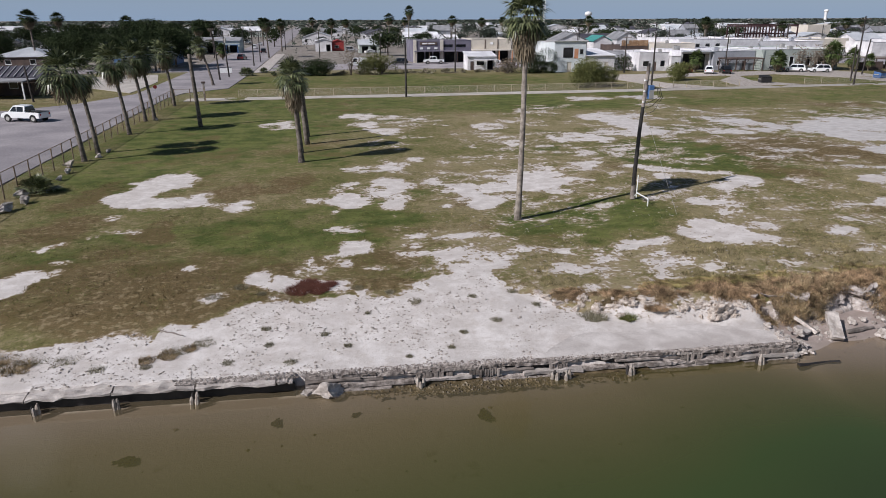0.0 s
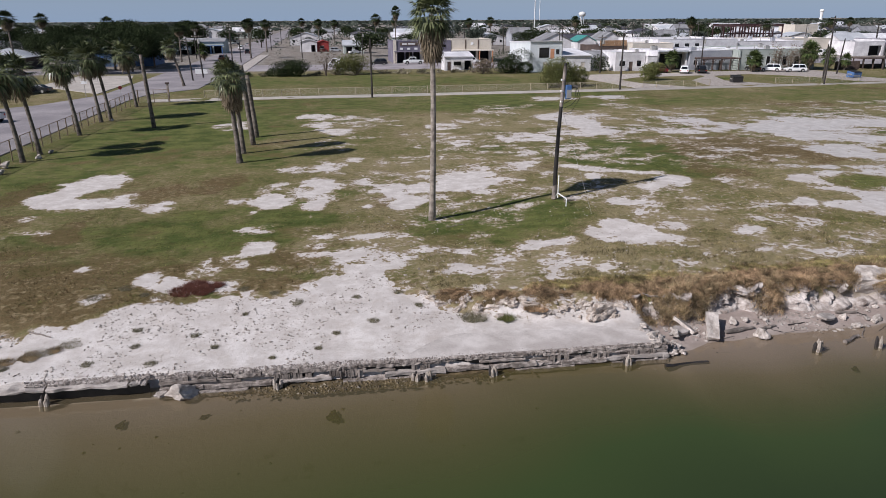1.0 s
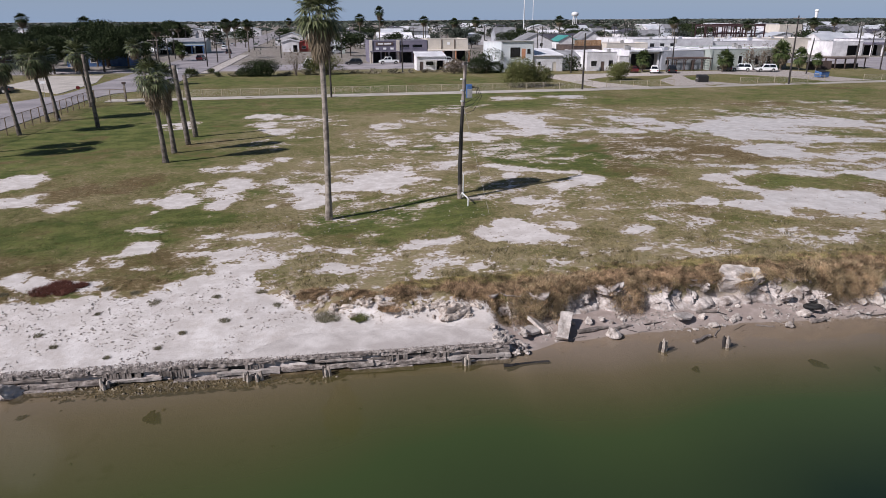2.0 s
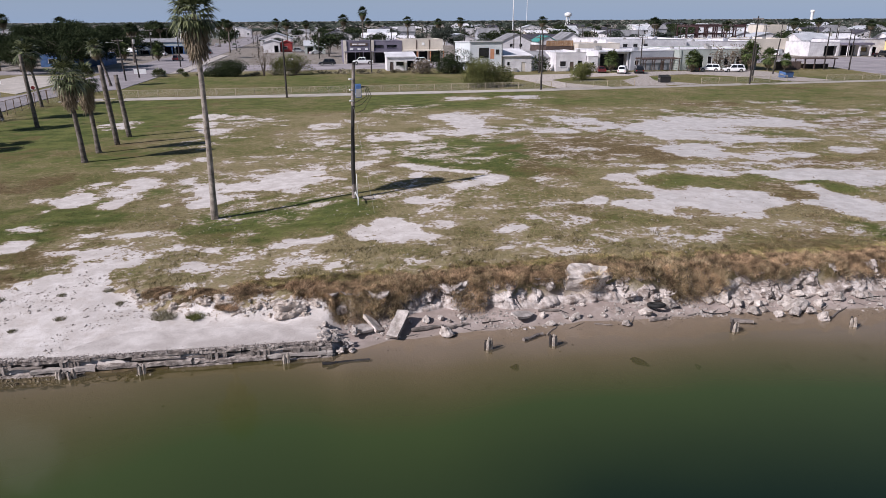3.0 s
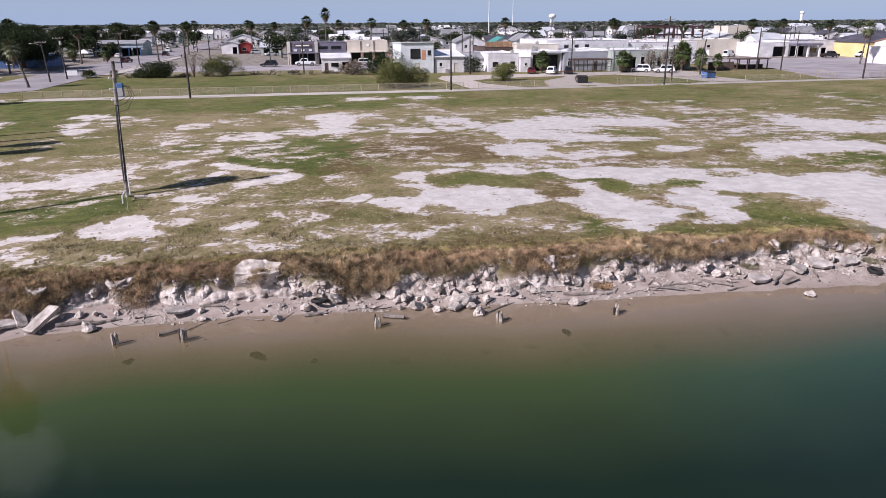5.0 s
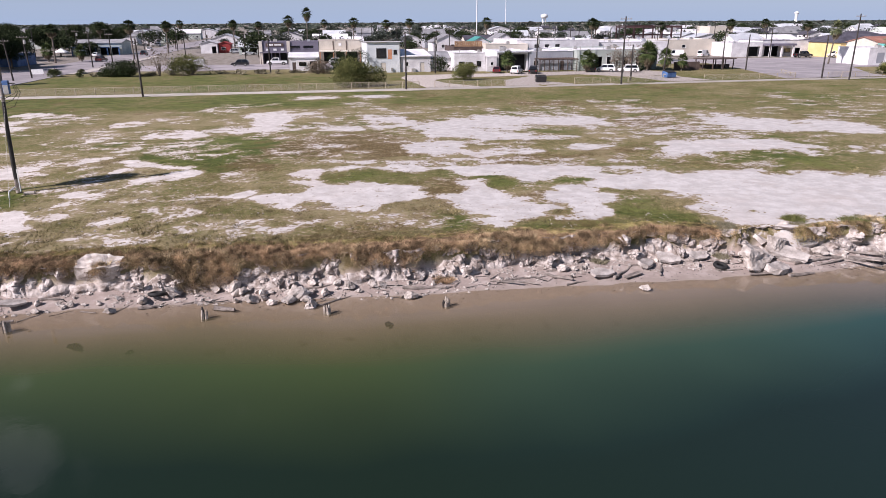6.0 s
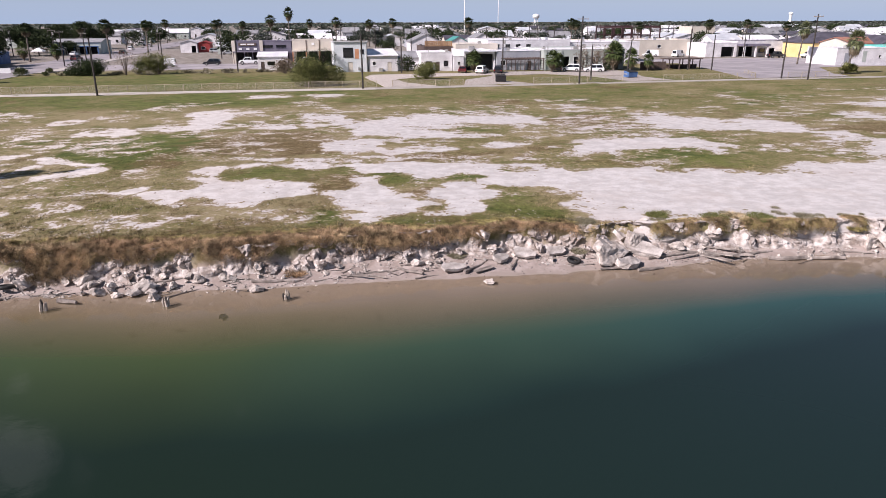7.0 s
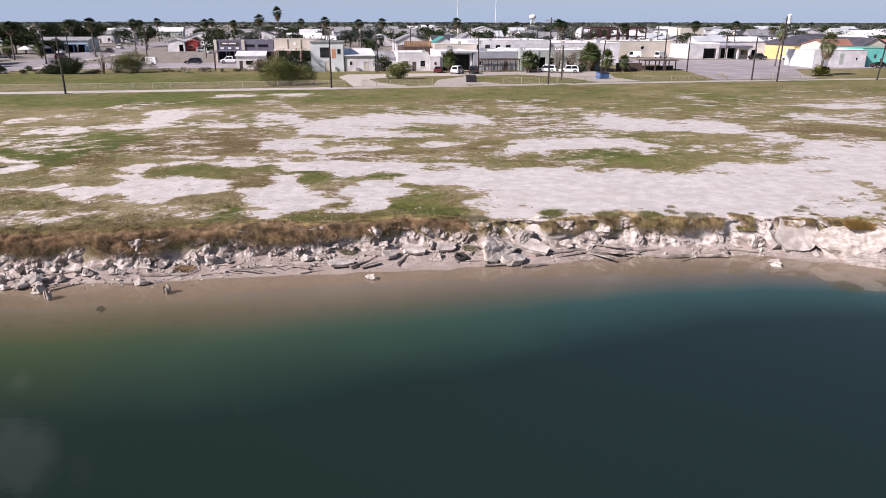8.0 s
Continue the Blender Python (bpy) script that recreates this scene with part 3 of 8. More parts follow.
island(45.4, 41.2, 3.6, 2.3, 1)
island(50.3, 38.8, 2.0, 2.9, 0.9)
island(55.2, 37.9, 2.3, 1.8, 0.95)
island(59.9, 37.6, 1.7, 2.0, 0.95)
island(66.3, 63.4, 5.2, 5.0, 0.9)
island(55.5, 33.9, 1.7, 2.1, 0.95)
island(48.8, 32.7, 1.5, 1.5, 0.9)
island(36.9, 33.4, 2.2, 1.4, 0.7)
island(41.3, 32.2, 1.4, 1.9, 0.8)
island(51.4, 29.4, 0.8, 0.6, 0.6)
island(57.0, 52.8, 1.3, 2.3, 0.7)
island(62.6, 52.8, 1.8, 1.6, 0.6)
island(61.3, 33.3, 1.7, 1.0, 0.6)
island(62.2, 29.3, 2.5, 3.5, 1)
island(55.7, 29.3, 0.5, 0.5, 0.6)
island(82.7, 39.5, 7.4, 4.7, 1)
island(94.6, 46.9, 5.3, 6.1, 0.95)
island(89.7, 51.7, 3.0, 4.3, 0.8)
island(94.7, 39.3, 4.3, 2.4, 0.7)
island(61.3, 28.8, 1.5, 4.8, 1)
island(56.4, 25.7, 3.6, 1.4, 1)
island(63.9, 31.9, 1.4, 1.3, 0.6)
island(93.6, 33.0, 1.5, 1.1, 0.5)
island(93.3, 27.6, 1.0, 2.2, 0.5)
island(59.9, 37.3, 1.1, 1.6, 0.8)
island(69.6, 35.6, 0.5, 0.6, 0.5)
lush(-9.9, 90.8, 13.1, 34.0, 0.9)
lush(-11.7, 101.3, 7.3, 23.7, 0.5)
lush(-9.3, 34.6, 2.0, 2.1, 0.9)
lush(-5.7, 40.2, 2.9, 4.8, 0.5)
lush(16.2, 38.6, 5.2, 3.9, 1.1)
lush(32.5, 56.5, 5.7, 7.5, 1.1)
lush(34.3, 48.7, 2.1, 4.5, 0.95)
lush(38.1, 98.6, 7.2, 8.8, 0.5)
lush(29.0, 105.5, 9.7, 14.6, 0.7)
lush(3.7, 41.9, 3.1, 2.0, 0.7)
lush(1.1, 38.8, 2.7, 2.5, 0.5)
lush(-15.3, 36.6, 2.1, 3.0, 0.7)
lush(-18.1, 58.4, 6.7, 5.8, 0.5)
lush(-3.5, 39.2, 2.7, 5.1, 0.45)
lush(30.1, 72.0, 2.8, 4.3, 0.3)
lush(-0.4, 62.6, 1.6, 4.7, 0.5)
lush(31.5, 108.7, 43.7, 13.9, 0.5)
lush(31.0, 56.2, 4.2, 6.9, 0.8)
lush(61.0, 27.6, 2.3, 2.0, 1)
lush(50.0, 28.4, 1.9, 1.6, 0.7)
lush(55.2, 37.9, 2.2, 1.8, 0.5)
lush(60.0, 37.7, 1.7, 1.9, 0.5)
lush(44.9, 41.4, 3.1, 2.1, 0.45)
lush(37.0, 33.3, 2.4, 1.4, 0.45)
lush(95.4, 96.5, 25.0, 15.7, 0.25)
lush(29.9, 42.6, 1.7, 1.8, 0.4)
lush(111.6, 84.4, 10.8, 14.3, 0.4)
lush(61.3, 28.8, 1.5, 4.8, 1)
lush(56.4, 25.9, 3.6, 1.6, 0.8)
lush(75.6, 25.5, 3.7, 0.9, 0.6)
lush(82.4, 39.5, 7.2, 3.7, 0.4)
lush(37.8, 60.9, 9.4, 6.9, 0.4)
russet(-9.6, 29.7, 5.2, 2.9, 1)
russet(-17.6, 51.8, 2.0, 5.6, 0.8)
russet(-10.3, 41.1, 1.7, 3.0, 1)
russet(-7.4, 49.6, 2.9, 3.6, 0.8)
russet(-3.1, 53.4, 2.2, 3.9, 0.9)
russet(-16.2, 43.4, 3.0, 3.4, 0.7)
russet(-4.8, 30.2, 1.3, 1.8, 0.9)
russet(40.8, 62.1, 5.6, 7.6, 0.6)
russet(44.5, 57.2, 8.6, 9.6, 0.7)
russet(35.8, 45.3, 2.7, 5.7, 0.5)
russet(2.4, 30.2, 2.2, 1.3, 0.8)
russet(3.4, 34.4, 1.8, 1.4, 0.6)
russet(44.6, 58.0, 7.0, 10.2, 0.9)
russet(50.0, 38.2, 2.0, 2.2, 0.6)
russet(77.5, 85.9, 7.5, 6.8, 0.4)
russet(55.4, 33.7, 1.6, 1.3, 0.4)
russet(78.7, 62.1, 6.0, 8.1, 0.6)
russet(55.1, 46.1, 6.7, 2.3, 0.6)
russet(35.5, 35.0, 2.8, 3.4, 0.5)
russet(80.6, 63.5, 6.8, 9.7, 0.7)
russet(109.8, 51.5, 5.9, 6.9, 0.9)
russet(101.2, 98.0, 4.7, 12.0, 0.4)
russet(64.0, 31.7, 1.6, 1.5, 0.5)

lush(-12.0, 38.0, 12.0, 9.0, 0.3)
russet(-11.0, 33.0, 10.0, 6.0, 0.85)
lush(18.0, 140.0, 45.0, 18.0, 0.55)
lush(105.0, 128.0, 40.0, 10.0, 0.4)
patch(12.0, 27.4, 3.0, 1.6, 0.42)
patch(15.0, 30.0, 5.0, 2.4, 0.34)
patch(21.0, 29.0, 7.0, 1.8, 0.30)
patch(30.0, 29.5, 7.0, 2.0, 0.27)
patch(39.0, 29.6, 8.0, 2.0, 0.29)
patch(15.3, 27.2, 0.9, 0.6, 0.8)
patch(48.0, 29.0, 6.0, 1.6, 0.32)
patch(-1.0, 30.9, 2.3, 1.1, 0.9)

def spread(items, x, y, turn=-10.0, core=0.42, rim=1.52):
    """How strongly a set of ragged ovals covers each place."""
    c, s = math.cos(radians(turn)), math.sin(radians(turn))
    best = np.zeros_like(x)
    wob_x, wob_y = rough_field(x, y, 3.0, 51, 5) - 0.5, rough_field(x, y, 3.0, 61, 5) - 0.5
    for px, py, rx, ry, w in items:
        near = (np.abs(x - px) < 1.7 * max(rx, ry)) & (np.abs(y - py) < 1.7 * max(rx, ry))
        if not near.any():
            continue
        dx, dy = x[near] - px + wob_x[near] * min(rx, 3.0) * 2.0, y[near] - py + wob_y[near] * min(ry, 3.0) * 2.0
        u, v = (dx * c + dy * s) / rx, (-dx * s + dy * c) / ry
        best[near] = np.maximum(best[near], w * (1 - ease(core + 0.28 * (w > 1.08), rim, np.sqrt(u * u + v * v))))
    return best


def steps(*spans):
    """Grid lines: (from, to, spacing) one after another."""
    out = []
    for a, b, d in spans:
        out.extend(np.arange(a, b - 1e-6, d))
    out.append(spans[-1][1])
    return np.array(out)


def sheet(name, xs, ys, zfun, attributes, material, label, category):
    X, Y = np.meshgrid(xs, ys)
    Z = zfun(X, Y)
    nx, ny = len(xs), len(ys)
    idx = np.arange(nx * ny).reshape(ny, nx)
    quads = np.stack([idx[:-1, :-1], idx[:-1, 1:], idx[1:, 1:], idx[1:, :-1]], -1).reshape(-1, 4)
    me = bpy.data.meshes.new(name)
    me.vertices.add(nx * ny)
    me.vertices.foreach_set("co", np.stack([X, Y, Z], -1).ravel())
    me.loops.add(quads.size)
    me.loops.foreach_set("vertex_index", quads.ravel())
    me.polygons.add(len(quads))
    me.polygons.foreach_set("loop_start", np.arange(0, quads.size, 4))
    me.update(calc_edges=True)
    me.polygons.foreach_set("use_smooth", np.ones(len(quads), bool))
    for key, fun in attributes.items():
        me.attributes.new(key, "FLOAT", "POINT").data.foreach_set("value", fun(X, Y, Z).ravel())
    me.materials.append(material)
    return tagged(new(name, me), label, category, kind="structure")


def bare_of(x, y, z):
    b = spread(PATCHES, x, y) * (1 - 0.9 * np.minimum(spread(ISLANDS, x, y), 1.0))
    b = b + (0.55 * (rough_field(x, y, 2.2, 75, 4) - 0.5) + 0.5 * (rough_field(x, y, 0.9, 79, 3) - 0.5)) * ease(0.05, 0.3, b)
    brow = np.interp(x, [-30, -14, -5.8, -3.6, 1.6, 3.5, 5, 8.0, 9.6, 10.4, 13, 19, 20], [26.2, 26.7, 27.4, 28.9, 29.6, 29.8, 30.0, 28.8, 27.5, 26.8, 26.1, 25.6, 20.0])
    b = np.maximum(b, 1.2 * ease(0.9, -0.9, y - brow + 2.2 * (rough_field(x, y, 2.4, 83, 5) - 0.5)))
    speck = rough_field(x, y, 6, 71, 5)
    b = np.maximum(b, 0.44 * ease(0.52, 0.70, speck) * ease(34, 46, y) * (1 - ease(92, 104, y)) * ease(2, 10, x))
    b = np.maximum(b, 0.30 * ease(0.44, 0.62, rough_field(x, y, 4, 77, 4)) * ease(27, 31, y) * (1 - ease(84, 100, y)) * ease(0, 8, x))
    return np.minimum(b, 1.3)


def lush_of(x, y, z):
    return np.clip(0.29 - 0.24 * (1 - ease(30, 42, y)) * ease(8, 18, x) + 0.66 * spread(LUSH, x, y, core=0.3, rim=1.6) + 1.0 * (rough_field(x, y, 8, 201, 5) - 0.5), 0, 1.1)


def rust_of(x, y, z):
    return np.clip(0.9 * spread(RUSSET, x, y, core=0.4, rim=1.5) + 0.5 * ease(0.52, 0.7, rough_field(x, y, 6, 211, 4)), 0, 1)


def ground_material():
    m, nd, lk, bsdf = nodes_of("ground")

    def att(key):
        n = nd.new("ShaderNodeAttribute")
        n.attribute_name = key
        return n.outputs["Fac"]

    def noise_out(scale, detail=5, rough=0.6):
        n = set_noise(nd.new("ShaderNodeTexNoise"), scale, detail, rough)
        lk.new(geo.outputs["Position"], n.inputs["Vector"])
        return n.outputs["Fac"]

    def calc(op, a, b=None, c=None):
        n = nd.new("ShaderNodeMath")
        n.operation = op
        for k, v in enumerate((a, b, c)):
            if v is None:
                continue
            if isinstance(v, (int, float)):
                n.inputs[k].default_value = v
            else:
                lk.new(v, n.inputs[k])
        return n.outputs[0]

    def span(v, a, b, lo=0.0, hi=1.0):
        n = nd.new("ShaderNodeMapRange")
        n.interpolation_type = "SMOOTHSTEP"
        lk.new(v, n.inputs["Value"])
        for key, val in (("From Min", a), ("From Max", b), ("To Min", lo), ("To Max", hi)):
            n.inputs[key].default_value = val
        return n.outputs["Result"]

    def mix(fac, a, b):
        n = nd.new("ShaderNodeMixRGB")
        lk.new(fac, n.inputs["Fac"])
        for k, v in (("Color1", a), ("Color2", b)):
            if isinstance(v, tuple):
                n.inputs[k].default_value = (*v, 1)
            else:
                lk.new(v, n.inputs[k])
        return n.outputs["Color"]

    geo = nd.new("ShaderNodeNewGeometry")
    n_fine, n_mid, n_big, n_grit, n_clump = noise_out(7.0), noise_out(1.1), noise_out(0.13, 3), noise_out(26.0, 3), noise_out(2.6, 3)
    stretch = nd.new("ShaderNodeMapping")
    stretch.inputs["Scale"].default_value = (0.62, 0.8, 1.0)
    lk.new(geo.outputs["Position"], stretch.inputs["Vector"])
    streak = set_noise(nd.new("ShaderNodeTexNoise"), 0.75, 6, 0.62)
    lk.new(stretch.outputs["Vector"], streak.inputs["Vector"])
    n_streak = streak.outputs["Fac"]
    # turf: green, olive and dry russet, mottled by tufts, thatch and painted clump shade
    n_tuft, n_blot = noise_out(3.4, 4, 0.65), noise_out(0.42, 4, 0.6)
    n_field = noise_out(0.17, 4, 0.55)
    lushness = calc("ADD", att("lush"), calc("ADD", calc("MULTIPLY", calc("SUBTRACT", n_mid, 0.5), 0.8), calc("ADD", calc("MULTIPLY", calc("SUBTRACT", n_blot, 0.5), 1.1), calc("MULTIPLY", calc("SUBTRACT", n_field, 0.5), 0.7))))
    turf = mix(span(lushness, 0.02, 0.36), (0.228, 0.190, 0.102), (0.142, 0.129, 0.050))
    green = mix(span(n_streak, 0.36, 0.64), (0.058, 0.080, 0.017), (0.132, 0.142, 0.042))
    turf = mix(span(lushness, 0.36, 0.78), turf, green)
    rust = calc("ADD", att("rust"), calc("MULTIPLY", calc("SUBTRACT", n_streak, 0.5), 1.5))
    turf = mix(span(rust, 0.28, 0.80, 0.0, 0.8), turf, (0.118, 0.078, 0.037))
    dryness = span(lushness, 0.30, 0.70, 1.0, 0.12)
    turf = mix(calc("MULTIPLY", dryness, span(n_clump, 0.52, 0.64, 0.0, 0.6)), turf, (0.300, 0.238, 0.143))
    turf = mix(span(n_tuft, 0.54, 0.64, 0.0, 0.5), turf, (0.070, 0.062, 0.022))
    # fine dark spots paint the small shadows between clumps
    turf = mix(span(n_fine, 0.53, 0.64, 0.0, 0.5), turf, (0.055, 0.050, 0.018))
    turf = mix(calc("MULTIPLY", dryness, span(n_grit, 0.55, 0.66, 0.0, 0.45)), turf, (0.36, 0.30, 0.195))
    # pale caliche with pebbles and stains; darker and greyer eastward to even out brightness
    sep = nd.new("ShaderNodeSeparateXYZ")
    lk.new(geo.outputs["Position"], sep.inputs[0])
    east = span(calc("ADD", sep.outputs["X"], calc("MULTIPLY", n_field, 20.0)), 34, 66)
    pale = mix(span(n_mid, 0.35, 0.7), mix(east, (0.500, 0.458, 0.428), (0.425, 0.402, 0.388)), mix(east, (0.645, 0.606, 0.578), (0.550, 0.527, 0.512)))
    pale = mix(span(n_clump, 0.56, 0.70, 0.0, 0.32), pale, (0.41, 0.35, 0.30))
    pale = mix(span(n_grit, 0.57, 0.68, 0.0, 0.45), pale, (0.29, 0.245, 0.20))
    pale = mix(span(n_streak, 0.54, 0.70, 0.0, 0.35), pale, (0.42, 0.365, 0.325))
    pale = mix(span(n_big, 0.52, 0.7, 0.0, 0.3), pale, (0.48, 0.42, 0.385))
    pale = mix(span(n_tuft, 0.52, 0.66, 0.0, 0.28), pale, (0.36, 0.30, 0.25))
    breakup = calc("ADD", calc("MULTIPLY", calc("SUBTRACT", n_fine, 0.5), 0.55), calc("ADD", calc("MULTIPLY", calc("SUBTRACT", n_tuft, 0.5), 1.0), calc("ADD", calc("MULTIPLY", calc("SUBTRACT", n_streak, 0.5), 2.6), calc("MULTIPLY", calc("SUBTRACT", n_clump, 0.5), 0.9))))
    bare = calc("ADD", att("bare"), calc("MULTIPLY", breakup, calc("MULTIPLY", span(att("bare"), 0.0, 0.22), span(att("bare"), 0.85, 1.2, 1.0, 0.35))))
    soil = mix(span(n_tuft, 0.42, 0.58), (0.195, 0.138, 0.080), (0.36, 0.30, 0.225))
    top = mix(span(bare, 0.20, 0.42, 0.0, 0.75), turf, soil)
    top = mix(span(bare, 0.46, 0.58), top, pale)
    earth = mix(span(n_streak, 0.4, 0.62), (0.17, 0.150, 0.125), (0.315, 0.282, 0.268))
    top = mix(att("town"), top, earth)
    # bank face, beach, wet edge and bed
    clay = mix(span(n_mid, 0.35, 0.65), (0.34, 0.27, 0.235), (0.52, 0.455, 0.42))
    clay = mix(span(n_fine, 0.5, 0.7, 0.0, 0.5), clay, (0.22, 0.17, 0.14))
    sand = mix(span(n_mid, 0.4, 0.65), (0.285, 0.232, 0.205), (0.385, 0.325, 0.295))
    sand = mix(span(n_grit, 0.55, 0.75, 0.0, 0.25), sand, (0.22, 0.17, 0.14))
    low = mix(att("beach"), clay, sand)
    wet = mix(span(sep.outputs["Z"], -1.16, -1.0), (0.28, 0.234, 0.20), low)
    weed = mix(span(n_mid, 0.55, 0.75, 0.0, 0.6), wet, (0.10, 0.075, 0.04))
    wet = mix(span(sep.outputs["Z"], -1.7, -1.3), weed, wet)
    lk.new(mix(att("cut"), top, wet), bsdf.inputs["Base Color"])
    bsdf.inputs["Roughness"].default_value = 0.95
    bsdf.inputs["Specular IOR Level"].default_value = 0.15
    bp = nd.new("ShaderNodeBump")
    bp.inputs["Strength"].default_value, bp.inputs["Distance"].default_value = 0.6, 0.035
    lk.new(calc("ADD", calc("ADD", n_fine, calc("MULTIPLY", n_tuft, 0.8)), calc("MULTIPLY", n_grit, 0.5)), bp.inputs["Height"])
    lk.new(bp.outputs["Normal"], bsdf.inputs["Normal"])
    return m


def cut_of(x, y, z):
    """Where the bank, the beach and the bed lie bare."""
    walled = 1 - ease(18.4, 19.4, x)
    return (1 - walled) * (1 - ease(-0.45, -0.12, z + 0.3 * (rough_field(x, y, 0.9, 41, 3) - 0.5))) + walled * (y < wall_y(x) + 0.1)


def beach_of(x, y, z):
    return 1 - ease(-0.82, -0.66, z)


GX = steps((-4000, -400, 400), (-400, -60, 20), (-60, -24, 1.0), (-24, 100, 0.3), (100, 180, 1.0), (180, 400, 20), (400, 4000, 400))
GY = steps((-1200, -100, 100), (-100, 0, 5), (0, 16, 0.5), (16, 32, 0.16), (32, 55, 0.3), (55, 125, 0.55), (125, 260, 8), (260, 600, 40), (600, 5000, 400))
sheet("ground", GX, GY, land_z, {"bare": bare_of, "lush": lush_of, "rust": rust_of, "cut": cut_of, "beach": beach_of, "town": lambda x, y, z: ease(171, 180, y) * 0.9}, ground_material(),
      "sparse olive and straw turf with bare pale caliche patches", "ground")


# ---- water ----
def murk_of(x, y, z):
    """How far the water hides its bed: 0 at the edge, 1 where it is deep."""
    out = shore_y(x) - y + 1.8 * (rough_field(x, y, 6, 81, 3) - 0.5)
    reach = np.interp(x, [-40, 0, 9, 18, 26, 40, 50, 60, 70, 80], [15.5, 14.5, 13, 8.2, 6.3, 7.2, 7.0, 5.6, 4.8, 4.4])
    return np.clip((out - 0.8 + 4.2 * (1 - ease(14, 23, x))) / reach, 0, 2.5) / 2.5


def reach_of(x, y, z):
    return ease(42, 70, x - 0.2 * (y - 16) + 12 * (rough_field(x, y, 12, 91, 2) - 0.5))


def water_material():
    m, nd, lk, bsdf = nodes_of("bay_water")
    nd.remove(bsdf)
    out = nd["Material Output"]
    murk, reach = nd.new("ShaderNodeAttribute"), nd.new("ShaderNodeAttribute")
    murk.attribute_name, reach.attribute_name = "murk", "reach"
    # far: bluer eastern water, its colour also holding part of the sky's reflection
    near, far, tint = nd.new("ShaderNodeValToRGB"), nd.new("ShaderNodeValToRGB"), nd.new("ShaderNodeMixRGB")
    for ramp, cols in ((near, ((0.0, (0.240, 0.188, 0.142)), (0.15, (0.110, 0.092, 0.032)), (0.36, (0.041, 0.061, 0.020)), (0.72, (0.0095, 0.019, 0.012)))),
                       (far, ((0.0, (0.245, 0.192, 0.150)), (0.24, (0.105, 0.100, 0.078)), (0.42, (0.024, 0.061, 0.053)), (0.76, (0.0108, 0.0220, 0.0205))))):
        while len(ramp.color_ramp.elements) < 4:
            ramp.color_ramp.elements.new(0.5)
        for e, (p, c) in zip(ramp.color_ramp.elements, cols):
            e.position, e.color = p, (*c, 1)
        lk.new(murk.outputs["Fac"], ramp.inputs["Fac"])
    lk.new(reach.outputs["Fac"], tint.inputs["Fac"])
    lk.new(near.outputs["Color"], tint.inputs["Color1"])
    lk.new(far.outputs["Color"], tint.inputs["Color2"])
    body, clear, gloss = nd.new("ShaderNodeBsdfDiffuse"), nd.new("ShaderNodeBsdfTransparent"), nd.new("ShaderNodeBsdfGlossy")
    lk.new(tint.outputs["Color"], body.inputs["Color"])
    clear.inputs["Color"].default_value = (0.97, 0.93, 0.85, 1)
    gloss.inputs["Roughness"].default_value = 0.04
    hide, inner, full, face = nd.new("ShaderNodeMapRange"), nd.new("ShaderNodeMixShader"), nd.new("ShaderNodeMixShader"), nd.new("ShaderNodeLayerWeight")
    hide.inputs["From Max"].default_value, hide.inputs["To Min"].default_value = 0.36, 0.20
    lk.new(murk.outputs["Fac"], hide.inputs["Value"])
    lk.new(hide.outputs["Result"], inner.inputs["Fac"])
    lk.new(clear.outputs[0], inner.inputs[1])
    lk.new(body.outputs[0], inner.inputs[2])
    # gloss rises steeply towards a grazing view
    power, gain = nd.new("ShaderNodeMath"), nd.new("ShaderNodeMath")
    power.operation, gain.operation = "POWER", "MULTIPLY_ADD"
    power.inputs[1].default_value, gain.inputs[1].default_value, gain.inputs[2].default_value = 5.0, 0.98, 0.02
    lk.new(face.outputs["Facing"], power.inputs[0])
    lk.new(power.outputs[0], gain.inputs[0])
    lk.new(gain.outputs[0], full.inputs["Fac"])
    lk.new(inner.outputs[0], full.inputs[1])
    lk.new(gloss.outputs[0], full.inputs[2])
    lk.new(full.outputs[0], out.inputs["Surface"])
    co, wv, bp = nd.new("ShaderNodeTexCoord"), set_noise(nd.new("ShaderNodeTexNoise"), 1.6, 4, 0.55), nd.new("ShaderNodeBump")
    bp.inputs["Strength"].default_value, bp.inputs["Distance"].default_value = 0.05, 0.05
    lk.new(co.outputs["Object"], wv.inputs["Vector"])
    lk.new(wv.outputs["Fac"], bp.inputs["Height"])
    lk.new(bp.outputs["Normal"], gloss.inputs["Normal"])
    return m


WX = steps((-1500, -60, 90), (-60, 120, 0.75), (120, 1500, 90))
WY = steps((-1000, -20, 49), (-20, 24.5, 0.4))
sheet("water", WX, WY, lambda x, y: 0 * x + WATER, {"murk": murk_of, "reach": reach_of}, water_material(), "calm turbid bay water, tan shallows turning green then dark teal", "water")

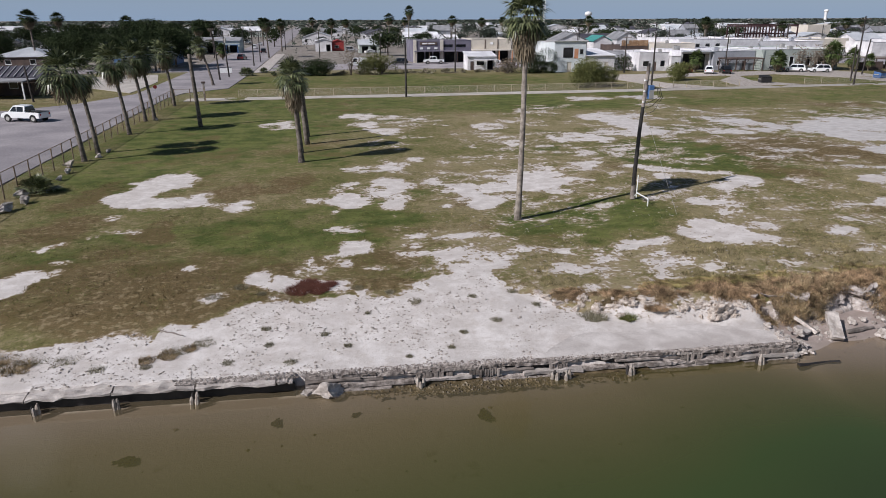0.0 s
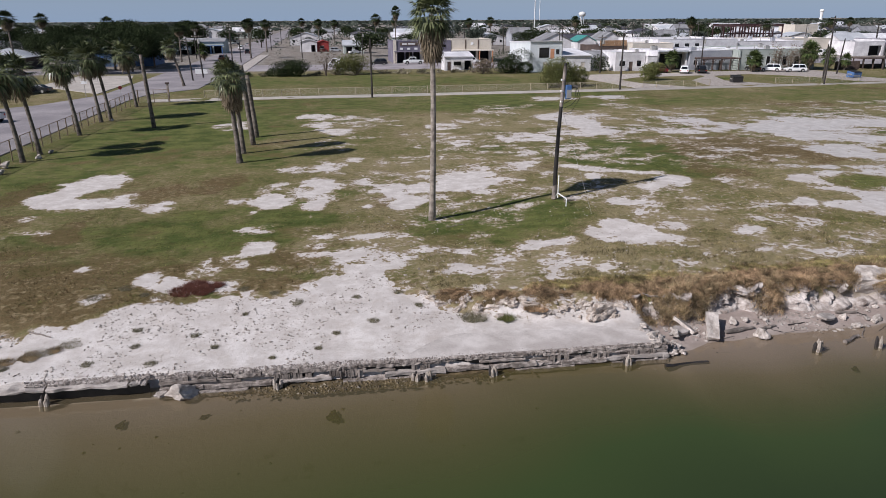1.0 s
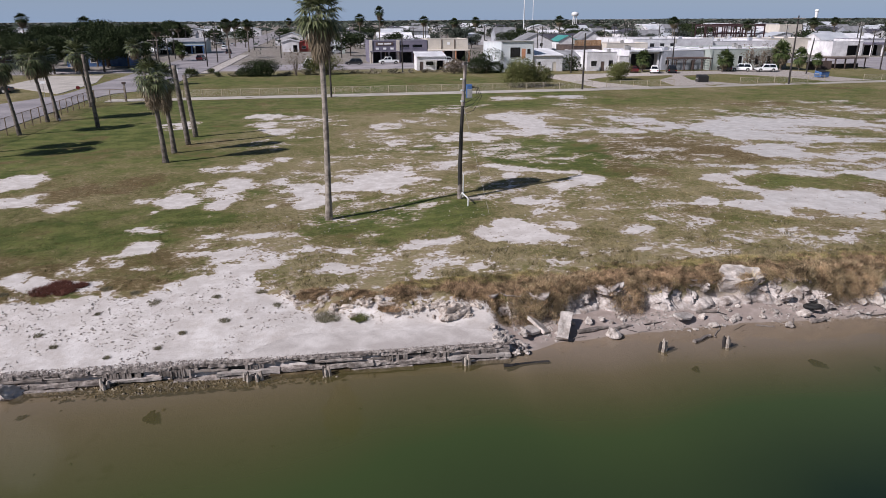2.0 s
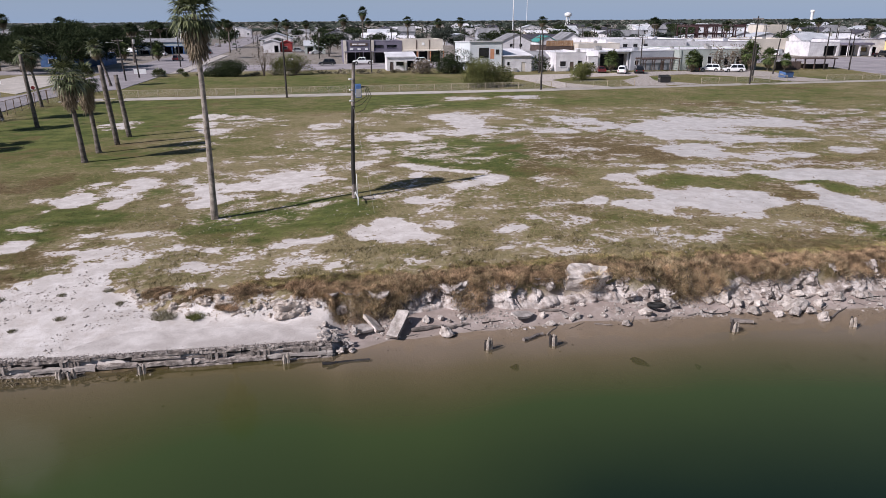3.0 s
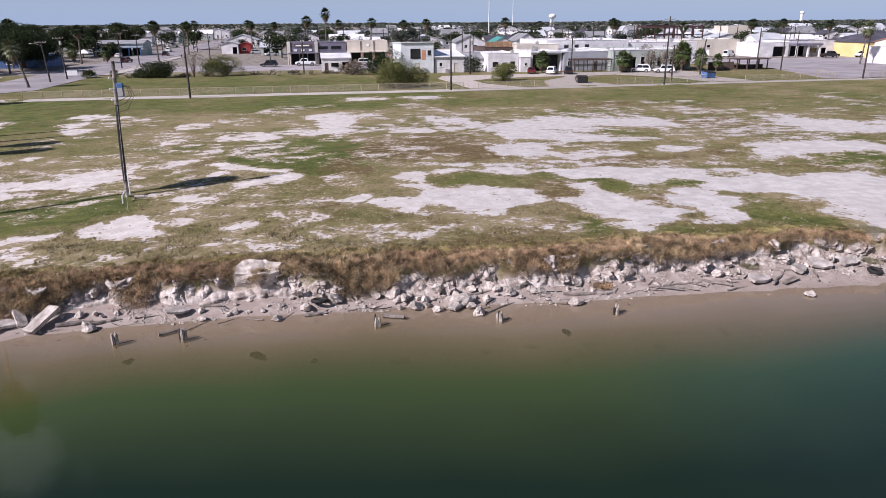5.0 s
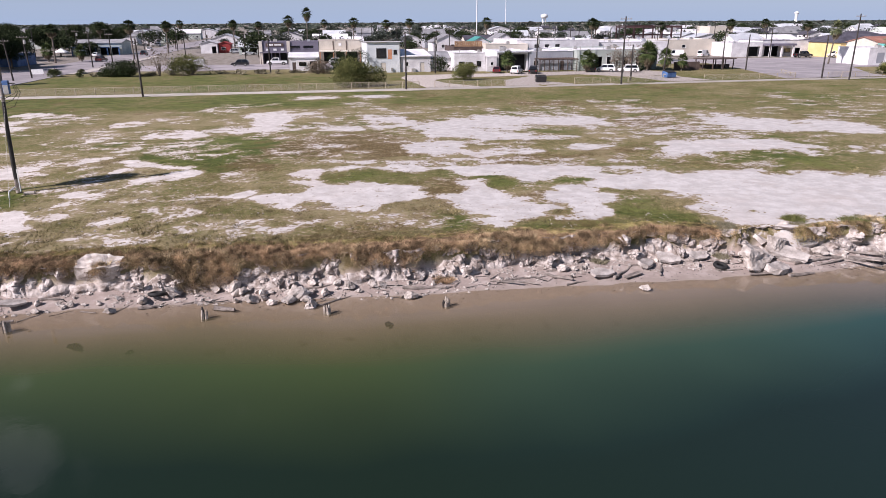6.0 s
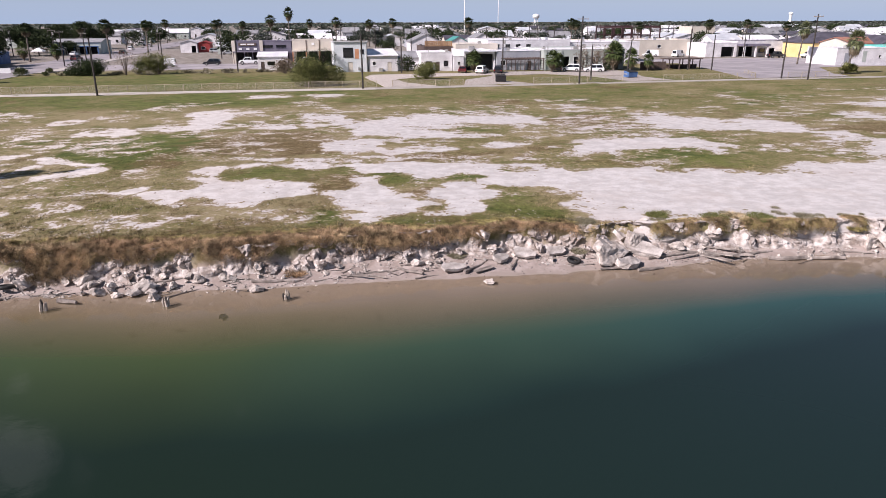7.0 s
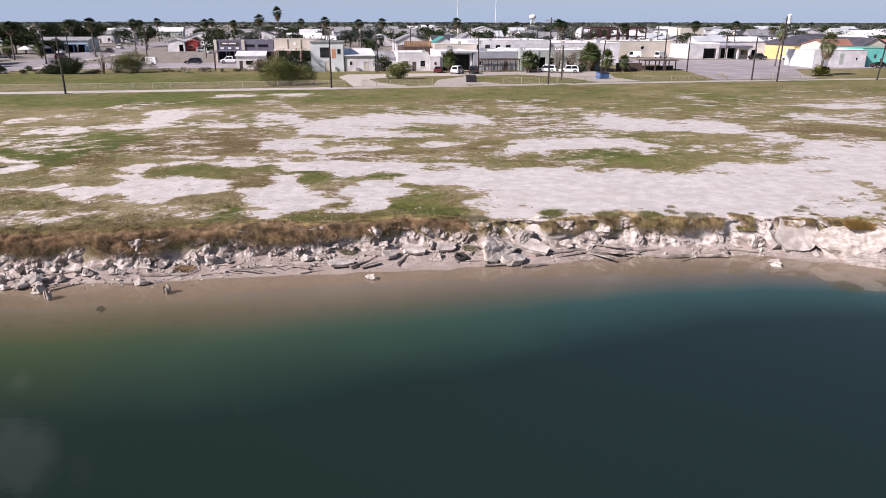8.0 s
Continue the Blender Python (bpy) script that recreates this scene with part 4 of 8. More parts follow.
# ---- palms ----
def fan_frond(bm, rnd, base, azimuth, lift, stalk, radius, droop):
    """A fan leaf: a stalk and a half circle of folded, drooping blades."""
    out = Vector((math.cos(azimuth) * math.cos(lift), math.sin(azimuth) * math.cos(lift), math.sin(lift)))
    side = Vector((-math.sin(azimuth), math.cos(azimuth), 0))
    up = side.cross(out).normalized() * -1
    hub = base + out * stalk + Vector((0, 0, -0.10 * stalk))
    a, b = side * 0.03, up * 0.015
    v = [bm.verts.new(p) for p in (base - a, base + a, hub + a * 0.6, hub - a * 0.6)]
    bm.faces.new(v)
    n = 13
    for k in range(n):
        t = (k + 0.5) / n * 2 - 1
        ang = t * 1.75 + rnd.uniform(-0.06, 0.06)
        way = out * math.cos(ang) + side * math.sin(ang)
        length = radius * (1 - 0.25 * abs(t)) * rnd.uniform(0.85, 1.1)
        across = (side * math.cos(ang) - out * math.sin(ang)) * radius * 0.062
        fall = Vector((0, 0, -droop * rnd.uniform(0.7, 1.3)))
        p0, p1, p2 = hub, hub + way * length * 0.58 + up * length * 0.05 + fall * length * 0.06, hub + way * length * 1.05 + fall * length * 0.5
        fold = up * radius * 0.03
        q = [bm.verts.new(p) for p in (p0, p1 + across + fold, p1 - across + fold, p2)]
        bm.faces.new((q[0], q[1], q[2]))
        bm.faces.new((q[1], q[3], q[2]))


def palm_tree(label, height, crown_r, girth, skirt, seed, lean=(0.0, 0.0), fronds=46, at=None, group="fan palms", bend=0.0, taper=0.3, trunk_mat=None, frond_mat=None):
    """height: top of the crown; skirt: how far dead leaves hang below it."""
    rnd = random.Random(seed)
    ob = thing("palm_tree", label, "palm tree", at, group)
    neck = height - crown_r * 0.95
    pts, rad, bm = [], [], bmesh.new()
    rings = 22
    for i in range(rings + 1):
        f = i / rings
        pts.append((lean[0] * f ** 1.3 + bend * math.sin(f * math.pi), lean[1] * f ** 1.3, -0.15 + (neck + 0.15) * f))
        rad.append(girth / 2 * (1.0 + 0.35 * math.exp(-f * 14) - taper * f) * (1 + rnd.uniform(-0.05, 0.05)))
    tube(bm, pts, rad, 12)
    part("trunk", bm, trunk_mat or M_TRUNK, ob, smooth=True)
    head = Vector(pts[-1])
    bm = bmesh.new()
    for i in range(fronds):
        f = i / (fronds - 1)
        lift = radians(84 - 128 * f ** 0.8) + rnd.uniform(-0.16, 0.16)
        fan_frond(bm, rnd, head + Vector((0, 0, 0.15 - 0.3 * f)), i * 2.399 + rnd.uniform(-0.3, 0.3), lift, crown_r * rnd.uniform(0.34, 0.56), crown_r * rnd.uniform(0.50, 0.66), 0.3 + 0.7 * f)
    part("crown", bm, frond_mat or M_FROND, ob, "green fan-shaped fronds")
    if skirt > 0:
        bm = bmesh.new()
        count = int(14 + 26 * skirt)
        for i in range(count):
            f = i / count
            lift = radians(-35 - 45 * f) + rnd.uniform(-0.15, 0.15)
            drop = Vector((0, 0, -0.1 - skirt * 0.62 * f))
            fan_frond(bm, rnd, head + drop, i * 2.399 + rnd.uniform(-0.3, 0.3), lift, crown_r * rnd.uniform(0.25, 0.4), crown_r * rnd.uniform(0.4, 0.52), 0.9)
        part("dead_frond_skirt", bm, M_DRYFROND, ob, "hanging dry tan fronds")
    return ob


def bare_trunk(label, height, girth, seed, lean, at):
    rnd = random.Random(seed)
    ob = thing("dead_palm", label, "dead palm", at, "headless palms")
    bm = bmesh.new()
    tube(bm, [(lean[0] * i / 12, lean[1] * i / 12, -0.15 + (height + 0.15) * i / 12) for i in range(13)], [girth / 2 * (1.2 - 0.25 * i / 12) * (1 + rnd.uniform(-0.06, 0.06)) for i in range(13)], 12)
    part("trunk", bm, M_TRUNK, ob, smooth=True)
    return ob


# tall slender palm on the lawn
palm_tree("tall slender fan palm with pale grey trunk on the lawn", 14.0, 1.65, 0.39, 2.0, 1, (0.12, 0.1), 58, pose(11.83, 39.95, 0), bend=0.1, taper=0.26, trunk_mat=M_PALETRUNK)
# row on the lawn
palm_tree("stout fan palm with thick skirt of dry fronds", 9.3, 1.75, 0.48, 2.4, 2, (-0.35, 0), 40, pose(-2.2, 61.3, 0))
palm_tree("fan palm with drooping brown skirt standing in a row", 8.6, 1.6, 0.47, 3.0, 3, (-0.3, 0.1), 38, pose(-2.35, 66.1, 0))
bare_trunk("tall dead palm trunk with a broken top in the row", 7.9, 0.47, 4, (-0.5, 0), pose(-1.8, 70.6, 0))
bare_trunk("dead palm trunk without a crown on the lawn", 6.6, 0.46, 5, (-0.45, 0), pose(-1.85, 75.6, 0))
bare_trunk("tall dead palm trunk with no crown beside the lawn", 8.4, 0.42, 6, (-0.4, 0.1), pose(-14.6, 85.4, 0))
# row along the street fence
first_palm = palm_tree("fan palm with broad crown beside the street fence", 10.2, 2.3, 0.45, 1.1, 7, (-0.8, 0), 32, pose(-21.7, 65.5, 0), "fan palms by the street")
# the last copy stands unseen across the street, added for its shadow
for k, (x, y, turn, size) in enumerate([(-21.6, 69.3, 80, 0.95), (-21.6, 81.0, 150, 1.0), (-22.2, 91.4, 20, 0.98), (-21.4, 92.8, 210, 1.0), (-21.7, 107.4, 300, 0.97), (-50.5, 71.0, 40, 1.0)]):
    c = copy_thing(first_palm, pose(x, y, 0, 0, 0, turn * 0.15 - 12) @ Matrix.Diagonal((size, size, size, 1)))
palm_tree("leaning fan palm on the grass verge by the street", 9.3, 1.9, 0.5, 1.2, 8, (-1.9, 0.2), 38, pose(-20.6, 139.8, 0), "fan palms by the street")

# palms of the town
town_palm = palm_tree("tall fan palm rising above the town's roofs", 17.8, 2.6, 0.5, 2.4, 9, (0.3, 0), 40, pose(39.2, 312, 0), "palms of the town", frond_mat=M_LEAFDARK)
for x, y, h in ((31, 318, 14.5), (60, 320, 13.5), (76, 330, 12.5), (-35.7, 223, 11.5), (-16.5, 237.7, 12.6), (-14.5, 283.5, 12.4), (-26, 345, 12), (-43, 300, 11.5), (-31, 410, 13), (6, 330, 12.5), (14, 372, 12),
                (-75, 205, 15), (-58, 232, 13.5), (-95, 285, 15), (88, 335, 13), (118, 300, 13.2), (152, 262, 12.6), (156, 268, 12), (205, 250, 12), (-3, 420, 13), (48, 400, 13), (170, 240, 11), (255, 300, 12), (240, 250, 11)):
    s = h / 17.8
    copy_thing(town_palm, pose(x, y, 0, 0, 0, (x * 37 + y * 11) % 360) @ Matrix.Diagonal((0.72 + 0.5 * s, 0.72 + 0.5 * s, s, 1)))
palm_tree("slim fan palm standing beside the parking lot", 11.4, 2.2, 0.42, 1.4, 10, (1.0, 0), 36, pose(178.3, 159.5, 0), "palms by the parking lot")
palm_tree("fan palm with a shaggy skirt and bushy foot", 9.8, 2.5, 0.5, 2.6, 11, (1.2, 0), 44, pose(167.7, 128.5, 0), "palms by the parking lot")
small_palm = palm_tree("short bushy palm in front of the shops", 5.2, 2.1, 0.42, 1.0, 12, (0.1, 0), 40, pose(86.5, 151.5, 0), "short palms by the shops", frond_mat=M_LEAF)
for x, y, s in ((104.4, 147.0, 1.0), (106.5, 148.5, 0.85), (121.0, 149.5, 1.35), (124.5, 147.5, 1.05), (122.8, 152.5, 1.25), (128.5, 146.8, 0.8), (-30, 229, 1.0), (-41, 233, 1.1)):
    copy_thing(small_palm, pose(x, y, 0, 0, 0, x * 31 % 360) @ Matrix.Diagonal((s, s, s, 1)))


def rosette(name, label, category, at, radius, seed, material, n=46, group=""):
    """A low clump of stiff blades."""
    rnd = random.Random(seed)
    ob = thing(name, label, category, at, group)
    bm = bmesh.new()
    for i in range(n):
        fan_frond(bm, rnd, Vector((rnd.uniform(-0.25, 0.25) * radius, rnd.uniform(-0.25, 0.25) * radius, 0.1)), i * 2.399, radians(rnd.uniform(5, 80)), radius * rnd.uniform(0.4, 0.6), radius * rnd.uniform(0.4, 0.55), 0.3)
    part("foliage", bm, material, ob)
    part("stem", bar([(0, 0, -0.1), (0, 0, 0.25)], [0.14, 0.1]), M_TRUNK, ob)
    return ob


rosette("palm_shrub", "low clump of stiff fan fronds by the fence", "shrub", pose(-21.3, 53.2, 0), 1.6, 21, M_FROND)
rosette("palm_shrub", "low shaggy clump of fan fronds under a palm", "shrub", pose(167.3, 127.4, 0), 2.7, 22, M_LEAFOLIVE, 60)
for x, y, r in ((-16.6, 163.5, 2.1), (-10.5, 160.5, 1.2), (-13.5, 172.5, 1.3)):
    rosette("palm_shrub", "low sprawling palm shrub on the grass verge", "shrub", pose(x, y, 0), r, int(r * 100), M_FROND, group="palm shrubs on the verge")


# ---- shrubs and trees ----
def leaf_cloud(bm, rnd, centre, radii, count, size):
    """Small leaf clumps through the outer part of an uneven mass."""
    lobes = [(Vector((rnd.uniform(-0.55, 0.55) * radii[0], rnd.uniform(-0.55, 0.55) * radii[1], rnd.uniform(-0.35, 0.5) * radii[2])), rnd.uniform(0.4, 0.65)) for _ in range(9)]
    for _ in range(count):
        lobe, r = rnd.choice(lobes)
        d = Vector((rnd.gauss(0, 1), rnd.gauss(0, 1), rnd.gauss(0, 1))).normalized() * rnd.uniform(0.65, 1.08) * r
        p = Vector(centre) + lobe + Vector((d.x * radii[0], d.y * radii[1], d.z * radii[2]))
        if p.z < 0.05:
            continue
        u = Vector((rnd.gauss(0, 1), rnd.gauss(0, 1), rnd.gauss(0, 0.6))).normalized()
        w = u.orthogonal().normalized()
        w.rotate(Matrix.Rotation(rnd.uniform(0, math.tau), 3, u))
        n = u.cross(w)
        s = size * rnd.uniform(0.6, 1.3)
        q = [bm.verts.new(p + a) for a in (u * s, w * s * 0.55, -u * s * 0.8 + n * s * 0.2, -w * s * 0.55)]
        bm.faces.new(q)


def shrub(label, at, radii, material, seed, count=900, size=0.22, name="shrub", group=""):
    rnd = random.Random(seed)
    ob = thing(name, label, "shrub", at, group)
    bm = bmesh.new()
    leaf_cloud(bm, rnd, (0, 0, radii[2] * 0.62), radii, count, size)
    part("foliage", bm, material, ob)
    for _ in range(8):
        a, t = rnd.uniform(0, math.tau), rnd.uniform(0.3, 0.7)
        bm = bmesh.new()
        tube(bm, [(0.1 * math.cos(a), 0.1 * math.sin(a), -0.1), (radii[0] * t * 0.5 * math.cos(a), radii[1] * t * 0.5 * math.sin(a), radii[2] * 0.6), (radii[0] * t * math.cos(a), radii[1] * t * math.sin(a), radii[2] * 1.15)], [0.09, 0.05, 0.02], 5)
        part("stem", bm, M_BARK, ob)
    return ob


def tree(label, at, height, spread_r, material, seed, count=900, size=0.4, group=""):
    rnd = random.Random(seed)
    ob = thing("tree", label, "tree", at, group)
    bm = bmesh.new()
    tube(bm, [(0, 0, -0.2), (0.1, 0.05, height * 0.25), (0.05, 0.1, height * 0.5)], [0.26, 0.2, 0.13], 8)
    for k in range(7):
        a, z = k * 2.4 + rnd.uniform(-0.4, 0.4), height * rnd.uniform(0.22, 0.48)
        tube(bm, [(0.06, 0.06, z), (spread_r * 0.35 * math.cos(a), spread_r * 0.35 * math.sin(a), z + height * 0.15), (spread_r * 0.75 * math.cos(a), spread_r * 0.75 * math.sin(a), z + height * 0.3)], [0.1, 0.06, 0.025], 5)
    part("trunk", bm, M_BARK, ob)
    bm = bmesh.new()
    leaf_cloud(bm, rnd, (0, 0, height * 0.62), (spread_r, spread_r, height * 0.42), count, size)
    part("crown", bm, material, ob)
    return ob


# shrubs on the strip behind the fence
shrub("large rounded green shrub pressing against the wire fence", pose(50.3, 122.6, 0), (5.2, 3.2, 3.5), M_LEAFOLIVE, 31, 17000, 0.12)
shrub("big dark green shrub beside the white building", pose(50.0, 157.0, 0), (4.6, 3.0, 3.3), M_LEAFDARK, 32, 12000, 0.13)
shrub("bare greyish twiggy shrub beside the dark shrub", pose(42.6, 157.0, 0), (3.4, 2.0, 2.3), M_TWIG, 33, 900, 0.22)
shrub("round olive green shrub on the caliche drive", pose(72.1, 132.4, 0), (3.0, 2.4, 2.2), M_LEAFOLIVE, 34, 9000, 0.11)
shrub("dense dark green shrub on the grass strip", pose(-1.8, 160.0, 0), (4.9, 2.6, 2.4), M_LEAFDARK, 35, 12000, 0.13)
shrub("spreading green shrub with pale dead limbs", pose(13.6, 161.5, 0), (5.6, 3.0, 2.8), M_LEAFOLIVE, 36, 12000, 0.12)
shrub("leafless twiggy shrub with pale crooked limbs", pose(6.8, 160.5, 0), (2.6, 2.0, 4.2), M_TWIG, 37, 500, 0.16)
shrub("small dark shrub between two white houses", pose(71.5, 157.5, 0), (2.6, 1.4, 2.8), M_LEAFDARK, 38, 800, 0.22)
for x, y, r in ((113.2, 150.6, 2.4), (116.6, 150.3, 2.6), (119.2, 150.2, 2.2)):
    shrub("grey leafless shrub against the pale green wall", pose(x, y, 0), (r, 1.5, 4.0), M_TWIG, int(x * 10), 600, 0.2, group="leafless shrubs by the wall")
shrub("low clipped hedge beside the parked cars", pose(117.5, 147.2, 0), (2.4, 1.0, 1.2), M_LEAFDARK, 39, 700, 0.18)
rnd = random.Random(77)
low_weed = shrub("low tawny weeds along the edge of the strip", pose(20, 163, 0), (1.6, 0.8, 0.6), M_WEED, 40, 260, 0.18, "weed_clump", "weeds along the strip")
for k in range(26):
    x = rnd.uniform(-8, 58)
    copy_thing(low_weed, pose(x, 162 + rnd.uniform(-1.5, 1.5), 0, 0, 0, rnd.uniform(0, 360)) @ Matrix.Diagonal((rnd.uniform(0.6, 1.6), rnd.uniform(0.6, 1.2), rnd.uniform(0.5, 1.3), 1)))

# trees of the town
oak = tree("dark broad-crowned tree among the houses", pose(-60, 190, 0), 9.4, 6.2, M_LEAFDARK, 41, 15000, 0.17, "town trees")
far_oak = tree("dark rounded tree far off in the town", pose(-20, 330, 0), 9.0, 5.6, M_LEAFDARK, 43, 1500, 0.42, "far trees")
grey_tree = tree("greyish half-bare tree among the houses", pose(70, 290, 0), 8, 4.5, M_LEAFFAR, 42, 1300, 0.36, "far trees")
rnd = random.Random(5)
spots = [(-40, 182), (-46, 190), (-50, 178), (-38, 197), (-54, 187), (-44, 200), (-48, 205), (-62, 215), (-75, 232), (-52, 240), (-90, 250), (-66, 262), (-108, 238), (-84, 285), (-58, 290), (-120, 300), (-72, 320), (-100, 340), (-140, 330), (-78, 180), (-95, 165), (-110, 200), (-130, 250), (-150, 280), (-66, 350), (-58, 385), (-90, 400), (-48, 330), (-125, 215), (-140, 205), (-155, 240), (-70, 245), (-96, 225), (-84, 210), (-112, 262), (-100, 312), (-135, 360), (-165, 320), (-52, 268), (-60, 300)]
for x, y in spots:
    s = rnd.uniform(0.85, 1.25)
    copy_thing(oak, pose(x, y, 0, 0, 0, rnd.uniform(0, 360)) @ Matrix.Diagonal((s, s, s * rnd.uniform(0.85, 1.1), 1)))
for k in range(240):
    y = rnd.uniform(235, 800)
    x = rnd.uniform(-0.45, 0.95) * (y + 60) + 30
    if -34 < x < -12:
        continue
    s = rnd.uniform(0.6, 1.05)
    copy_thing(grey_tree if rnd.random() < 0.5 else far_oak, pose(x, y, 0, 0, 0, rnd.uniform(0, 360)) @ Matrix.Diagonal((s, s, s * rnd.uniform(0.75, 1.0), 1)))


def far_woods():
    """The low wooded skyline: thousands of leaf clumps, too far to tell apart."""
    g = np.random.default_rng(3)
    n = 26000
    y = 600 + 1900 * g.random(n) ** 1.3
    x = (g.random(n) * 2.3 - 0.85) * (y + 150) + 60
    top = 4.0 + 7.0 * rough_field(x, y, 160, 7, 3) - 2.5 * (y - 600) / 1900
    z = top * g.random(n) ** 0.5
    keep = rough_field(x, y, 90, 17, 2) > 0.35
    x, y, z = x[keep], y[keep], z[keep]
    n = len(x)
    size = (2.2 + 3.2 * g.random(n)) * (0.6 + 0.8 * (y - 600) / 1900)
    tilt = g.normal(size=(n, 3, 3)) * np.array([1.0, 0.6, 0.45])
    tri = np.stack([x, y, z], -1)[:, None, :] + tilt * size[:, None, None]
    tri[:, :, 2] = np.clip(tri[:, :, 2], 0.05, (top[keep] + 1.5)[:, None])
    me = bpy.data.meshes.new("far_woods")
    me.from_pydata(tri.reshape(-1, 3).tolist(), [], np.arange(3 * n).reshape(-1, 3).tolist())
    me.materials.append(M_LEAFFAR)
    tagged(new("far_woods", me), "low grey-green woods along the skyline", "woods", kind="stuff")


far_woods()


def town_greenery():
    """Gardens and thickets between the houses: leaf clumps too far off to tell apart."""
    g = np.random.default_rng(9)
    n = 170000
    y = 240 + 412 * g.random(n)
    x = (g.random(n) * 1.75 - 0.6) * (y + 60) + 30
    keep = (rough_field(x, y, 26, 27, 3) > 0.53) & ~((x > -36) & (x < -10)) & ~((x > -8) & (x < 24) & (y < 300)) & ~((x > 62) & (x < 235) & (y < 268)) & ~((x > -58) & (x < -26) & (y < 296))
    x, y = x[keep], y[keep]
    n = len(x)
    top = 2.2 + 7.0 * (rough_field(x, y, 14, 37, 2) - 0.2)
    z = np.maximum(top, 1.2) * g.random(n) ** 0.6
    size = 0.26 + 0.44 * g.random(n)
    tri = np.stack([x, y, z], -1)[:, None, :] + g.normal(size=(n, 3, 3)) * np.array([0.9, 0.7, 0.6]) * size[:, None, None]
    tri[:, :, 2] = np.maximum(tri[:, :, 2], 0.03)
    me = bpy.data.meshes.new("town_greenery")
    me.from_pydata(tri.reshape(-1, 3).tolist(), [], np.arange(3 * n).reshape(-1, 3).tolist())
    me.materials.append(M_LEAFFAR)
    tagged(new("town_greenery", me), "grey-green gardens and thickets between the town's houses", "greenery", kind="stuff")


town_greenery()

# ---- streets and paving ----
def slab_sheet(name, x0, x1, y0, y1, material, label, category, top=0.03, kind="structure"):
    bm = bmesh.new()
    box(bm, x0, x1, y0, y1, -0.25, top)
    return solid(name, bm, material, label, category, kind=kind)


def blob_sheet(name, pts, material, label, category, top):
    """A flat paved area with a bent outline."""
    bm = bmesh.new()
    lo, hi = [bm.verts.new((x, y, -0.2)) for x, y in pts], [bm.verts.new((x, y, top)) for x, y in pts]
    bm.faces.new(hi)
    for k in range(len(pts)):
        j = (k + 1) % len(pts)
        bm.faces.new((lo[k], lo[j], hi[j], hi[k]))
    bmesh.ops.recalc_face_normals(bm, faces=bm.faces[:])
    return solid(name, bm, material, label, category, kind="structure")


blob_sheet("road", [(-25.2, 30), (-25.0, 118), (-23.5, 126), (-17, 133), (-16.2, 176), (-15.6, 1200), (-31, 1200), (-31.5, 180), (-31.5, 126), (-37, 112), (-46, 104), (-70, 96), (-90, 92), (-90, 78), (-60, 80), (-44, 78), (-38, 68), (-36, 30)], M_ASPHALT, "worn grey asphalt street running inland", "road", 0.075)
blob_sheet("road", [(-31.6, 178), (-110, 178), (-110, 190), (-31.6, 190)], M_ASPHALT, "worn asphalt cross street", "road", 0.07)
blob_sheet("road", [(-15.5, 178), (160, 172), (240, 170), (330, 166), (330, 184), (240, 190), (160, 192), (60, 198.5), (-15.5, 200)], M_ASPHALT, "broad worn asphalt street in front of the shops", "road", 0.07)
blob_sheet("road", [(138, 121.0), (162, 120.5), (164, 128), (176, 148), (230, 150), (240, 169.8), (150, 171.8), (146, 150)], M_ASPHALT, "pale worn asphalt parking lot", "parking lot", 0.068)
blob_sheet("pavement", [(-49, 146), (-33, 128), (-33, 150), (-37, 170), (-49, 172)], M_PATH, "pale concrete forecourt beside the street", "pavement", 0.072)
blob_sheet("pavement", [(-15.9, 170), (-13, 172), (-12.5, 177.5), (-12.3, 260), (-15.4, 260), (-15.8, 178)], M_CONCRETE, "pale concrete sidewalk with kerb", "pavement", 0.15)
slab_sheet("pavement", -21.5, 60, 113.1, 117.0, M_PATH, "pale concrete footpath along the wire fence", "footpath", 0.035)
blob_sheet("pavement", [(60, 113.2), (136, 116.6), (230, 116.5), (230, 119.5), (136, 119.6), (60, 117.0)], M_PATH, "pale concrete footpath along the field", "footpath", 0.034)
blob_sheet("pavement", [(62, 117.2), (72, 117.6), (67, 126), (66, 134), (72, 139), (88, 141), (88, 149), (62, 148), (60, 141), (61, 130)], M_CALICHE, "pale caliche drive to the shops", "drive", 0.045)
blob_sheet("pavement", [(77, 117.8), (91, 118.6), (86, 128), (90, 139), (101, 142), (109, 132), (111, 119.8), (121, 120.2), (119, 130), (123, 143), (121, 150.5), (88.2, 150.5), (88.2, 139), (80, 130)], M_CALICHE, "pale caliche drive and parking area", "drive", 0.046)


